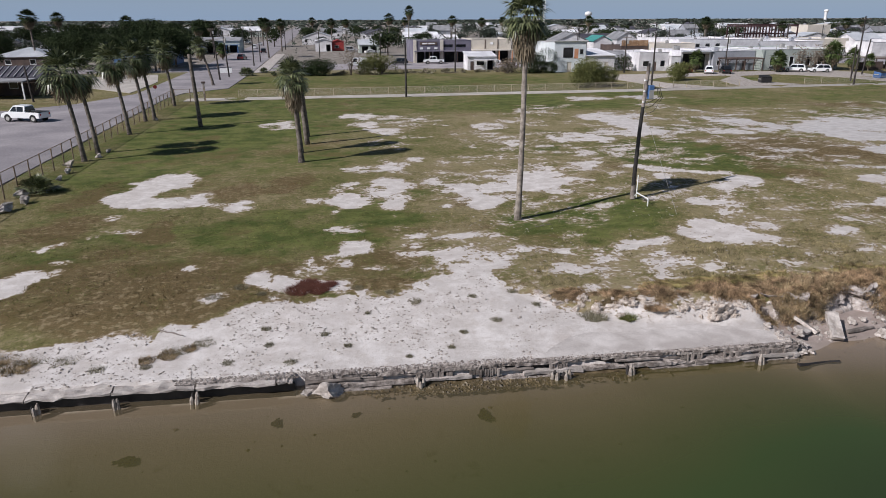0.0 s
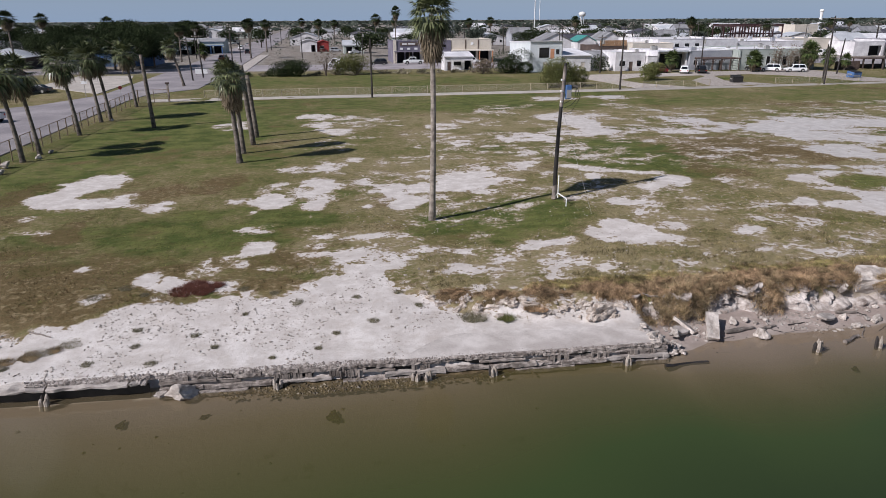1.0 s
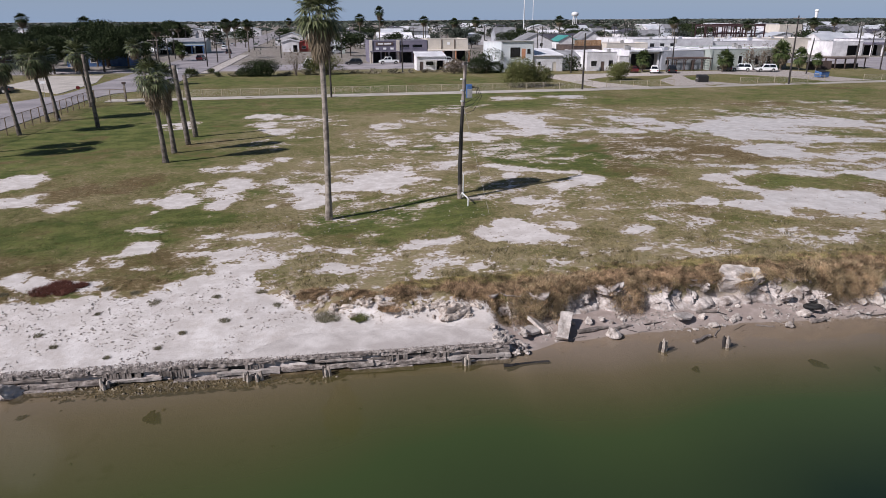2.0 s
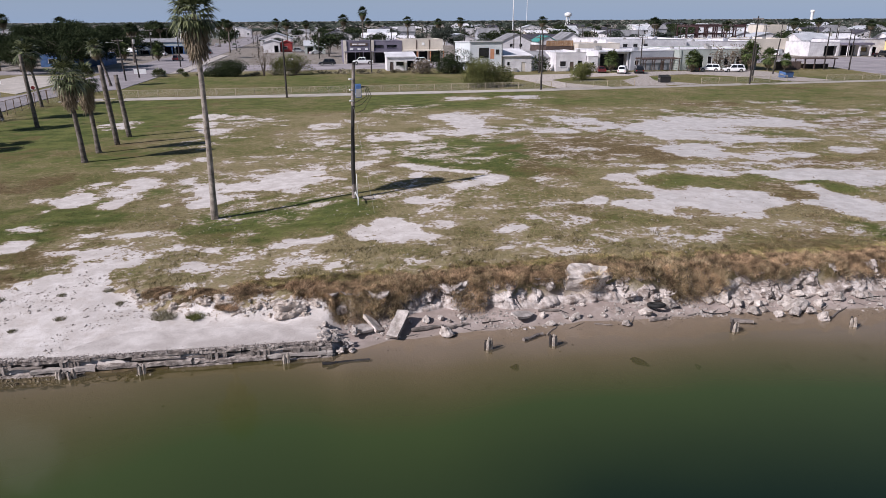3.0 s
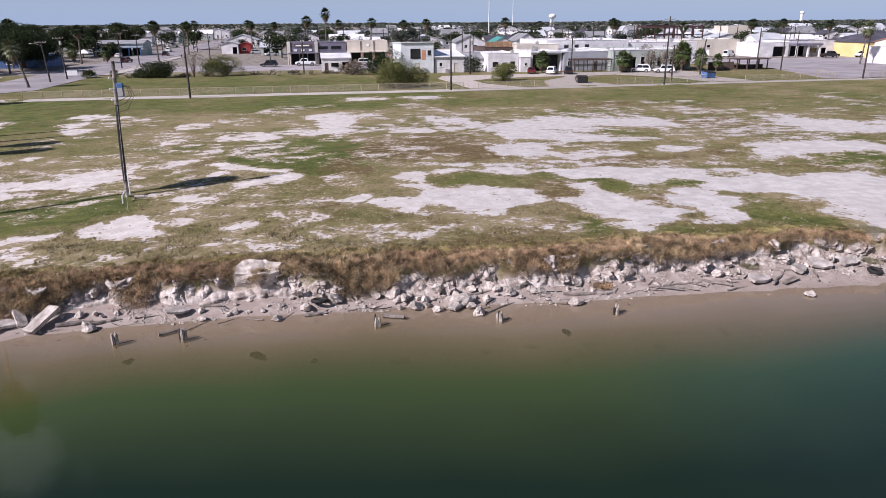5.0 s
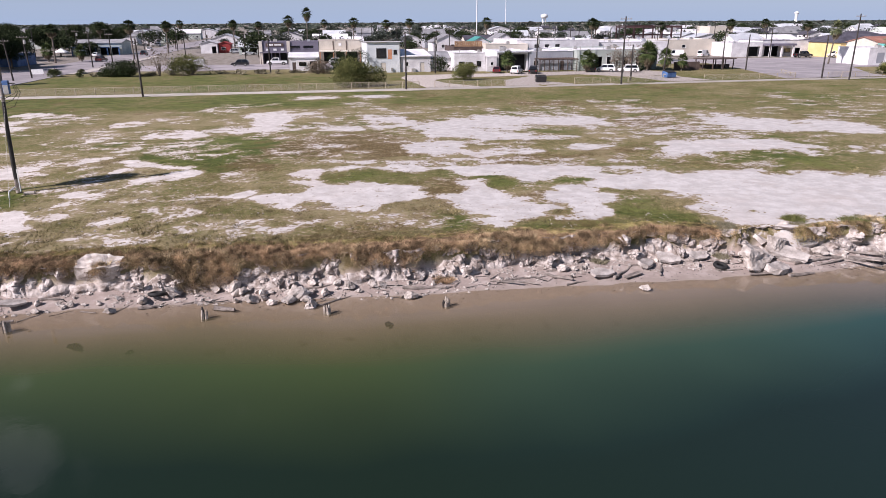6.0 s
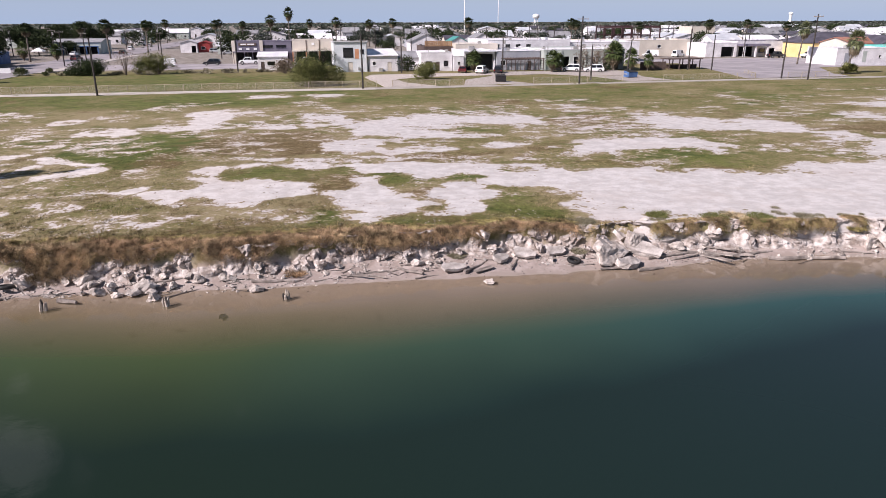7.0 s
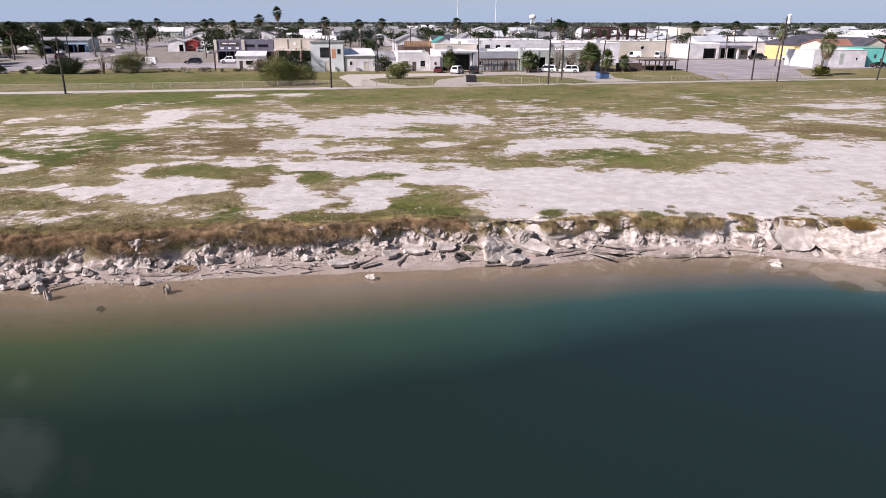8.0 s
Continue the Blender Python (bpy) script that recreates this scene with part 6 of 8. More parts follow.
def pergola():
    ob = thing("pergola", "dark weathered timber pergola before the grey store", "pergola", pose(94.4, 151.2, 0))
    for i in range(5):
        for y in (0.0, 3.4):
            add_to(ob, "post", (i * 2.3, i * 2.3 + 0.16, y, y + 0.16, -0.1, 2.7), M_BROWN)
    for y in (0.0, 3.4):
        add_to(ob, "beam", (-0.3, 9.7, y - 0.02, y + 0.18, 2.705, 2.9), M_BROWN)
    for i in range(14):
        add_to(ob, "rafter", (i * 0.7, i * 0.7 + 0.08, -0.5, 4.1, 2.905, 3.05), M_BROWN)
    for i in range(4):
        bm = bmesh.new()
        tube(bm, [(i * 2.3 + 0.1, 0.08, 1.7), (i * 2.3 + 1.0, 0.08, 2.7)], 0.06, 5)
        part("brace", bm, M_BROWN, ob)


pergola()
green = building("pale green stucco shop with dark doorways", 104.4, 125.2, 153.2, 175, 4.8, M_PALEGREEN, M_WHITEROOF, windows=[(2.4, 1.4, 1.0, 2.0), (7.6, 1.2, 0.8, 2.4), (12.0, 1.3, 0.9, 2.2), (15.2, 1.3, 0.9, 2.2)], bays=[(4.9, 1.6, 3.2), (18.0, 1.4, 3.0)], trim=M_WHITEROOF)
for x in (0.2, 4.2, 10.4, 17.2):
    add_to(green, "pilaster", (x, x + 0.4, -0.18, -0.005, 0, 4.7), M_PALEGREEN)
building("long white flat-roofed hall behind the shops", 97, 121, 180, 206, 6.4, M_WHITE, M_WHITEROOF, windows=[(2, 1.5, 4.0, 1.4), (5, 1.5, 4.0, 1.4), (8, 1.5, 4.0, 1.4), (11, 1.5, 4.0, 1.4)])
building("white flat-roofed warehouse behind the shops", 122, 143, 182, 206, 5.6, M_WHITE, M_WHITEROOF)
building("long pale grey stucco warehouse with small windows", 140, 176, 212, 232, 5.2, M_CREAM, M_WHITEROOF, windows=[(3, 1.4, 2.6, 1.0), (8, 1.4, 2.6, 1.0), (14, 1.4, 2.6, 1.0), (24, 1.4, 2.6, 1.0)])


def board_fence():
    ob = thing("board_fence", "dark brown close-boarded fence beside the shelter", "fence", pose(127.6, 149.0, 0))
    for i in range(34):
        add_to(ob, "board", (i * 0.2, i * 0.2 + 0.185, 0, 0.04, -0.05, 1.9 + 0.03 * (i % 3)), M_BROWN)
    sh = thing("shelter", "open brown timber shelter with flat roof", "shelter", pose(135.0, 148.6, 0))
    for i in range(4):
        for y in (0, 3.4):
            add_to(sh, "post", (i * 2.7, i * 2.7 + 0.2, y, y + 0.2, -0.1, 2.4), M_BROWN)
    add_to(sh, "roof", (-0.4, 8.7, -0.4, 4.0, 2.405, 2.62), M_BROWN)
    low = thing("board_fence", "low dark brown boarded screen under the shelter", "fence", pose(135.0, 152.4, 0))
    for i in range(24):
        add_to(low, "board", (i * 0.4, i * 0.4 + 0.385, 0, 0.04, -0.05, 1.0), M_BROWN)


board_fence()

building("white flat-roofed garage with mauve canopy band", 175, 186, 200, 214, 4.4, M_WHITE, M_GREYROOF, bays=[(5.5, 4.6, 3.2)], trim=M_WHITE)
gas2 = building("white shop with mauve parapet and dark carport", 186.2, 206, 200.5, 214, 5.0, M_WHITE, M_DARKROOF, bays=[(0.8, 5.0, 3.2), (12, 2.0, 2.6)], windows=[(8, 2.4, 1.2, 1.4)], trim=M_MAUVE)
add_to(gas2, "canopy", (-0.1, 9.5, -4.0, -0.07, 3.5, 4.1), M_MAUVE)
for x in (0.3, 4.4, 8.6):
    add_to(gas2, "canopy_post", (x, x + 0.5, -3.8, -3.3, 0, 3.5), M_WHITE)
building("yellow stucco hall with dark shingle roof", 203, 230, 186, 206, 4.6, M_YELLOW, M_DARKROOF, shape="hip", rise=3.2, bays=[(9.5, 4.0, 2.8)])
building("pale stucco wing with dark gable roof", 211, 223, 169, 185.5, 4.2, M_CREAM, M_DARKROOF, shape="gable_front", rise=2.8)
wall5 = building("long whitewashed building with faded wall paintings", 184.3, 200.1, 152.5, 164, 4.4, M_WHITE, M_WHITEROOF, windows=[(12.6, 0.8, 1.8, 0.8)], trim=M_WHITE)
add_to(wall5, "wall_painting", (2.4, 4.6, -0.012, -0.004, 0.5, 3.2), M_GREY, "faded grey abstract wall painting")
add_to(wall5, "wall_painting", (7.8, 9.0, -0.012, -0.004, 0.8, 3.6), M_PALEGREEN, "faded pale green abstract wall painting")
teal = building("bright teal building with low flat roof", 200.3, 232, 154.5, 168, 4.8, M_TEAL, M_RUSTROOF, windows=[(1.0, 0.8, 2.4, 0.9), (9, 1.2, 1.0, 1.3), (14, 1.2, 1.0, 1.3)], doors=[(6.0, 1.0, 2.2)], trim=M_TEAL)
add_to(teal, "wall_emblem", (3.9, 4.6, -0.012, -0.004, 2.2, 3.2), M_BROWN, "dark unreadable painted emblem")
building("shed with rust red roof behind the teal building", 205, 232, 172, 186, 4.8, M_CREAM, M_RUSTROOF, shape="gable_side", rise=1.6)
building("blue painted gable above the teal shop", 224, 232, 168.5, 172, 5.6, M_BLUE, M_BLUE, shape="flat")

# corner by the street
porch = building("dark house with ribbed grey metal roof and open porch", -74, -47.2, 128, 137, 3.0, M_BROWN, M_DARKROOF, windows=[(4, 1.4, 1.2, 1.3), (10, 1.4, 1.2, 1.3), (22, 1.4, 1.2, 1.3)], doors=[(16, 1.0, 2.2)], shape="gable_side", rise=1.5)
for i in range(26):
    bm = bmesh.new()
    tube(bm, [(0.4 + i * 1.03, -0.3, 3.14), (0.4 + i * 1.03, 4.3, 4.62)], 0.12, 4)
    part("roof_rib", bm, M_GREYROOF, porch, "pale raised seam of the metal roof")
add_to(porch, "porch_roof", (0.3, 26.9, -7.0, -0.42, 2.75, 2.93), M_GREYROOF, "flat grey metal porch roof")
for i in range(7):
    add_to(porch, "porch_post", (0.5 + i * 4.35, 0.68 + i * 4.35, -6.9, -6.72, 0, 2.745), M_SIGNWHITE)
building("low dark building with broad pale hipped roof", -84, -70.5, 200, 216, 3.0, M_BROWN, M_TIN, shape="hip", rise=2.2, windows=[(3, 1.5, 1.1, 1.2), (9, 1.5, 1.1, 1.2)])
arc = building("long low shop with blue columns and pale roof", -47, -29.5, 276, 290, 4.4, M_PALEGREEN, M_GREYROOF, shape="gable_side", rise=1.0, bays=[(1.0, 3.4, 2.8), (5.4, 3.4, 2.8), (9.8, 3.4, 2.8), (13.8, 2.8, 2.8)])
for i in range(5):
    add_to(arc, "column", (0.3 + i * 4.1, 0.7 + i * 4.1, -2.2, -1.8, 0, 2.8), M_BLUE)
add_to(arc, "veranda_roof", (-0.2, 17.6, -2.5, -0.4, 2.85, 3.05), M_BLUE)
building("low blue painted store beside the street", -56, -40, 206, 220, 3.2, M_BLUE, M_GREYROOF, windows=[(2, 2, 1, 1.2), (6, 2, 1, 1.2)], doors=[(10, 1.1, 2.1)])
for x, y in ((-44.7, 256.8), (-42.3, 268.5), (-52, 246)):
    ob = thing("canopy_tent", "white pop-up canopy tent with pointed top", "tent", pose(x, y, 0), "canopy tents by the street")
    for a in (-1.6, 1.6):
        for b in (-1.6, 1.6):
            part("leg", bar([(a, b, -0.05), (a, b, 2.1)], 0.04, 6), M_STEEL, ob)
    bm = bmesh.new()
    v = [bm.verts.new(p) for p in ((-1.8, -1.8, 2.1), (1.8, -1.8, 2.1), (1.8, 1.8, 2.1), (-1.8, 1.8, 2.1), (0, 0, 3.2), (-1.8, -1.8, 1.85), (1.8, -1.8, 1.85), (1.8, 1.8, 1.85), (-1.8, 1.8, 1.85))]
    for k in range(4):
        bm.faces.new((v[k], v[(k + 1) % 4], v[4]))
        bm.faces.new((v[5 + k], v[5 + (k + 1) % 4], v[(k + 1) % 4], v[k]))
    part("canopy", bm, M_SIGNWHITE, ob)

# beyond the open lots in the middle
barn = building("white food stand with red barn end", -1.5, 4.8, 279, 287, 3.8, M_WHITE, M_WHITEROOF, shape="gable_front", rise=0.9, bays=[(4.2, 1.6, 2.6)])
building("red painted food stand beside the white one", 5.0, 9.5, 281, 288, 3.4, M_RED, M_RED, windows=[(1, 1.6, 1.2, 1.0)], shape="gable_front", rise=0.8)
building("small white pavilion with pyramid roof", 14.5, 22, 262, 270, 3.0, M_PALEGREEN, M_TIN, shape="gable_side", rise=1.6, bays=[(1, 2.2, 2.4), (4.2, 2.2, 2.4)])
building("white house with steep grey gable beside the palms", 107, 115, 244, 256, 4.6, M_WHITE, M_GREYROOF, shape="gable_front", rise=2.5, windows=[(3.4, 0.8, 2.2, 2.0), (5, 0.8, 2.2, 2.0)])
building("white house with bright teal gable roof", 99, 106, 246, 256, 4.0, M_WHITE, M_TEALROOF, shape="gable_front", rise=1.9)
building("grey-roofed house with white gable and small windows", 84, 95, 242, 254, 4.4, M_WHITE, M_GREYROOF, shape="gable_front", rise=2.5, windows=[(3, 1.2, 2.4, 1.2), (6.5, 1.2, 2.4, 1.2)])
steel = thing("steel_frame", "dark rusty steel frame of an unfinished shed", "steel frame", pose(164, 250, 0))
for i in range(6):
    for y in (0.0, 8.0, 16.0):
        add_to(steel, "column", (i * 4.0, i * 4.0 + 0.4, y, y + 0.4, -0.2, 8.6), M_DARKSTEEL)
    add_to(steel, "rafter", (i * 4.0 + 0.05, i * 4.0 + 0.35, 0.0, 16.4, 8.605, 9.1), M_DARKSTEEL)
for y in (0.0, 8.0, 16.0):
    add_to(steel, "beam", (0.0, 20.4, y + 0.05, y + 0.35, 9.105, 9.5), M_DARKSTEEL)
    for z in (3.0, 5.8):
        add_to(steel, "girt", (0.0, 20.4, y + 0.405, y + 0.55, z, z + 0.28), M_DARKSTEEL)
building("tan block with a stepped top in the distance", 226, 238, 300, 312, 8.6, M_CREAM, M_CREAM)

# rest of the town: small houses and sheds
rnd = random.Random(11)
WALLS, ROOFS = [M_WHITE, M_WHITE, M_CREAM, M_PALEGREEN, M_WHITE, M_GREY], [M_GREYROOF, M_TIN, M_DARKROOF, M_WHITEROOF, M_TIN]
models = []
for k in range(9):
    w, d, h = rnd.uniform(9, 18), rnd.uniform(8, 13), rnd.uniform(2.8, 4.4)
    models.append(building(rnd.choice(["small pale house with pitched roof in the town", "low pale bungalow among trees in the town"]), -1000 - k * 40, -1000 - k * 40 + w, 900, 900 + d, h, WALLS[k % 6], ROOFS[k % 5], windows=[(1.2, 1.3, 1.1, 1.2), (w - 3, 1.3, 1.1, 1.2)], doors=[(w * 0.45, 1.0, 2.1)], shape=["gable_side", "gable_front", "gable_side"][k % 3], rise=rnd.uniform(1.2, 2.4), category="house", name="house", group="houses of the town"))
taken = [(-14, 62, 196, 292), (158, 190, 248, 272), (26, 56, 195, 220), (-4, 24, 255, 292), (66, 118, 226, 262), (95, 180, 176, 266), (168, 235, 150, 216), (-60, -28, 200, 296)]
placed, first_used = [], set()
tries = 0
while len(placed) < 150 and tries < 6000:
    tries += 1
    y = 225 + 520 * rnd.random() ** 1.4
    x = rnd.uniform(-0.5, 1.0) * (y + 40) + 20
    if -40 < x < -8 or any(a - 12 < x < b + 6 and c - 6 < y < d + 4 for a, b, c, d in taken) or any(abs(x - px) < 18 and abs(y - py) < 14 for px, py in placed):
        continue
    placed.append((x, y))
    k = rnd.randrange(9)
    m = pose(x, y, 0, 0, 0, rnd.choice([0, 0, 0, 2, -2])) @ Matrix.Diagonal((1, 1, rnd.uniform(0.9, 1.25), 1))
    if k not in first_used:
        first_used.add(k)
        models[k].matrix_basis = m
    else:
        copy_thing(models[k], m)


def water_tower(x, y, height, label, legs=True):
    ob = thing("water_tower", label, "water tower", pose(x, y, 0))
    if legs:
        for k in range(4):
            a = k * math.pi / 2 + 0.6
            part("leg", bar([(3.4 * math.cos(a), 3.4 * math.sin(a), -0.3), (2.2 * math.cos(a), 2.2 * math.sin(a), height - 4)], 0.3, 8), M_SIGNWHITE, ob)
        part("riser", bar([(0, 0, -0.3), (0, 0, height - 4)], 0.5, 8), M_SIGNWHITE, ob)
    else:
        part("pedestal", bar([(0, 0, -0.3), (0, 0, height * 0.5), (0, 0, height - 3)], [3.4, 2.2, 3.0], 14), M_SIGNWHITE, ob)
    part("tank", bar([(0, 0, height - 5), (0, 0, height - 4), (0, 0, height - 1.4), (0, 0, height - 0.5), (0, 0, height)], [1.6, 3.8, 3.8, 2.4, 0.3], 16), M_SIGNWHITE, ob, smooth=True)


water_tower(294, 752, 18.5, "white water tower on four legs above the town")
water_tower(934, 1197, 25, "broad white water tower in the distance", False)
for x, y, h in ((154, 477, 50), (279, 859, 62)):
    ob = thing("mast", "slender pale lattice radio mast beyond the town", "mast", pose(x, y, 0), "radio masts")
    part("shaft", bar([(0, 0, -0.3), (0.4, 0, h)], [0.4, 0.22], 6), M_SIGNWHITE, ob)
    part("antenna", bar([(0.4, 0, h), (0.4, 0, h + 3)], 0.06, 5), M_STEEL, ob)


# ---- vehicles ----
def vehicle(kind, label, body_mat, at, group=""):
    """A parked car, van or pickup; nose towards +x."""
    ob = thing({"pickup": "pickup_truck", "van": "van", "suv": "car", "sedan": "car"}[kind], label, {"pickup": "pickup truck", "van": "van"}.get(kind, "car"), at, group)
    L, W, H = {"pickup": (5.6, 2.0, 2.0), "van": (5.2, 1.95, 2.15), "suv": (4.75, 1.9, 1.75), "sedan": (4.7, 1.82, 1.45)}[kind]
    a, r, belt = L / 2, (0.42 if kind == "pickup" else 0.35), (1.24 if kind == "pickup" else 0.98)
    low = 0.34 if kind != "pickup" else 0.48
    shell = [(-a, low), (-a - 0.02, belt - 0.1), (-a + 0.15, belt), (a - 1.25, belt), (a - 0.25, belt - 0.14), (a, belt - 0.34), (a, low)]
    cab = {"pickup": [(-0.75, belt), (-0.68, H - 0.06), (-0.45, H), (1.0, H), (1.72, belt)],
           "van": [(-a + 0.05, belt), (-a + 0.15, H - 0.08), (-a + 0.4, H), (1.1, H), (1.9, belt)],
           "suv": [(-a + 0.08, belt), (-a + 0.42, H - 0.1), (-a + 0.8, H), (0.55, H), (1.25, belt)],
           "sedan": [(-1.75, belt), (-1.0, H - 0.03), (-0.5, H), (0.35, H), (1.15, belt)]}[kind]

    def prism(outline, half, taper=0.0):
        bm = bmesh.new()
        top = max(z for _, z in outline)
        bot = min(z for _, z in outline)
        rows = [[bm.verts.new((x, s * (half - taper * (z - bot) / max(top - bot, 0.01)), z)) for x, z in outline] for s in (-1, 1)]
        bm.faces.new(rows[0])
        bm.faces.new(rows[1][::-1])
        n = len(outline)
        for k in range(n):
            j = (k + 1) % n
            bm.faces.new((rows[0][j], rows[0][k], rows[1][k], rows[1][j]))
        bmesh.ops.recalc_face_normals(bm, faces=bm.faces[:])
        bmesh.ops.bevel(bm, geom=[e for e in bm.edges], offset=0.05, segments=2, affect="EDGES", clamp_overlap=True)
        return bm
    body = part("body", prism(shell, W / 2), body_mat, ob, smooth=False)
    part("roof", prism(cab, W / 2 - 0.08, 0.2), body_mat, ob)
    inner = [(x * 1.0, z) for x, z in cab]
    lo, hi = belt + 0.06, H - 0.12
    side = [(cab[0][0] + 0.22, lo), (cab[1][0] + 0.22, hi), (cab[3][0] - 0.05, hi), (cab[4][0] - 0.28, lo)]
    if kind == "van":
        side = [(0.2, lo), (0.2, hi), (cab[3][0] - 0.05, hi), (cab[4][0] - 0.28, lo)]
    for s in (-1, 1):
        bm = bmesh.new()
        def edge(z):
            return s * (W / 2 - 0.08 - 0.2 * (z - belt) / (H - belt) + 0.012)
        v = [bm.verts.new((x, edge(z), z)) for x, z in side]
        w = [bm.verts.new((x, edge(z) - s * 0.02, z)) for x, z in side]
        bm.faces.new(v)
        bm.faces.new(w[::-1])
        for k in range(4):
            j = (k + 1) % 4
            bm.faces.new((v[k], v[j], w[j], w[k]))
        bmesh.ops.recalc_face_normals(bm, faces=bm.faces[:])
        part("side_window", bm, M_GLASS, ob)
        if kind != "van":
            mid = (side[0][0] + side[3][0]) / 2
            part("door_pillar", bar([(mid, edge(lo), lo), (mid, edge(hi), hi)], 0.05, 6), body_mat, ob)
    for name, (x0, z0), (x1, z1) in (("windscreen", cab[4], cab[3]), ("rear_window", cab[0], cab[1])):
        bm = bmesh.new()
        sgn = 1 if name == "windscreen" else -1
        pts = []
        for f in (0.12, 0.88):
            x, z = x0 + (x1 - x0) * f + sgn * 0.03, z0 + (z1 - z0) * f
            half = W / 2 - 0.2 - 0.2 * f
            pts.append([(x, -half, z), (x, half, z)])
        v = [bm.verts.new(p) for p in (pts[0][0], pts[0][1], pts[1][1], pts[1][0])]
        u = [bm.verts.new((p[0] - sgn * 0.03, p[1], p[2])) for p in (pts[0][0], pts[0][1], pts[1][1], pts[1][0])]
        bm.faces.new(v)
        bm.faces.new(u[::-1])
        for k in range(4):
            bm.faces.new((v[k], v[(k + 1) % 4], u[(k + 1) % 4], u[k]))
        bmesh.ops.recalc_face_normals(bm, faces=bm.faces[:])
        part(name, bm, M_GLASS, ob)
    if kind == "pickup":
        # a flat black sheet covers the top of the cargo bed
        part("cargo_bed", boxed(-a + 0.06, -0.8, -W / 2 + 0.05, W / 2 - 0.05, belt - 0.02, belt + 0.03), M_RUBBER, ob, "flat black sheet over the cargo bed")
    for x in (-a + 0.95, a - 0.95):
        for s in (-1, 1):
            wheel = part("wheel", bar([(x, s * (W / 2 - 0.2), r), (x, s * (W / 2 + 0.02), r)], r, 16), M_RUBBER, ob, "black tyre")
            # black disc paints the shade of a wheel well the body lacks
            part("wheel_arch", bar([(x, s * (W / 2 - 0.01), r + 0.06), (x, s * (W / 2 + 0.008), r + 0.06)], r * 1.15, 18), M_SHADETRIM, ob)
            part("rim", bar([(x, s * (W / 2 + 0.015), r), (x, s * (W / 2 + 0.035), r)], r * 0.62, 12), M_STEEL, wheel)
    for s in (-0.75, 0.75):
        part("headlight", boxed(a - 0.03, a + 0.02, s - 0.16, s + 0.16, belt - 0.42, belt - 0.26), M_LAMPCLEAR, ob)
        part("tail_light", boxed(-a - 0.04, -a + 0.0, s - 0.1, s + 0.1, belt - 0.4, belt - 0.15), M_LAMPRED, ob)
    part("bumper", boxed(a - 0.02, a + 0.08, -W / 2 + 0.1, W / 2 - 0.1, low, low + 0.2), M_STEEL if kind == "pickup" else M_RUBBER, ob)
    return ob


G = 0.05
vehicle("pickup", "white crew-cab pickup truck with black cargo bed", M_CARWHITE, pose(-37.0, 94.0, 0.075, 0, 0, 158))
vehicle("sedan", "dark car parked on the concrete forecourt", M_CARBLACK, pose(-44.0, 132, 0.075, 0, 0, 170))
vehicle("van", "cream panel van on the street", M_CARWHITE, pose(9.9, 190, 0.07, 0, 0, 180), "vehicles on the street")
vehicle("suv", "black car parked on the street", M_CARBLACK, pose(21.5, 193, 0.07, 0, 0, 180), "vehicles on the street")
vehicle("pickup", "white pickup parked before the purple shop", M_CARWHITE, pose(31.4, 194.5, 0.07, 0, 0, 180), "vehicles on the street")
vehicle("suv", "white car parked before the cream shop", M_CARWHITE, pose(48.2, 194.5, 0.07, 0, 0, 0), "vehicles on the street")
vehicle("suv", "white car parked at the dark carport", M_CARWHITE, pose(87.6, 147.2, G, 0, 0, 60), "cars at the shops")
vehicle("sedan", "dark maroon car parked by the carport", M_CARRED, pose(83.6, 150.2, G, 0, 0, 75), "cars at the shops")
vehicle("suv", "black car parked beside a white one", M_CARBLACK, pose(91.4, 146.8, G, 0, 0, 70), "cars at the shops")
vehicle("sedan", "dark car parked under the trees", M_CARBLACK, pose(106.4, 149.6, G, 0, 0, 80), "cars at the shops")
vehicle("suv", "white car parked beside the shrubs", M_CARWHITE, pose(109.4, 147.5, G, 0, 0, 150), "cars at the shops")
vehicle("suv", "white car standing on the caliche drive", M_CARWHITE, pose(113.8, 144.6, G, 0, 0, 165), "cars at the shops")
vehicle("pickup", "black pickup parked at the canopy", M_CARBLACK, pose(193.5, 190.0, 0.07, 0, 0, 0), "vehicles at the garage")
vehicle("pickup", "white pickup parked at the garage", M_CARWHITE, pose(204.0, 188.0, 0.07, 0, 0, 180), "vehicles at the garage")
vehicle("van", "white work truck beside the warehouse", M_CARWHITE, pose(168.5, 205.5, 0.0, 0, 0, 30), "work trucks")
vehicle("van", "white utility truck beside the warehouse", M_CARWHITE, pose(160.0, 208.5, 0.0, 0, 0, 160), "work trucks")
vehicle("sedan", "dark car parked by the teal building", M_CARBLACK, pose(203.0, 150.6, 0.07, 0, 0, 0), "vehicles at the garage")
for x, y, t, c, k in ((-35.0, 262, 90, M_CARWHITE, "sedan"), (-27, 310, 90, M_CARWHITE, "suv"), (-20.5, 270, 90, M_CARBLACK, "suv"), (-36, 368, 0, M_CARWHITE, "pickup"), (-24, 228, 80, M_CARRED, "suv"), (-34.5, 292, 170, M_CARWHITE, "sedan"), (-28, 350, 90, M_CARGREY, "sedan"), (18.5, 258, 20, M_CARWHITE, "sedan"), (12, 276, 0, M_CARGREY, "suv"), (70, 226, 10, M_CARWHITE, "suv"), (130, 210, 0, M_CARGREY, "sedan"), (150, 207, 20, M_CARWHITE, "suv")):
    vehicle(k, {M_CARWHITE: "white car on the town's street", M_CARBLACK: "black car on the town's street", M_CARRED: "dark maroon car on the street", M_CARGREY: "silver car on the town's street"}[c], c, pose(x, y, 0.075, 0, 0, t), "cars of the town")


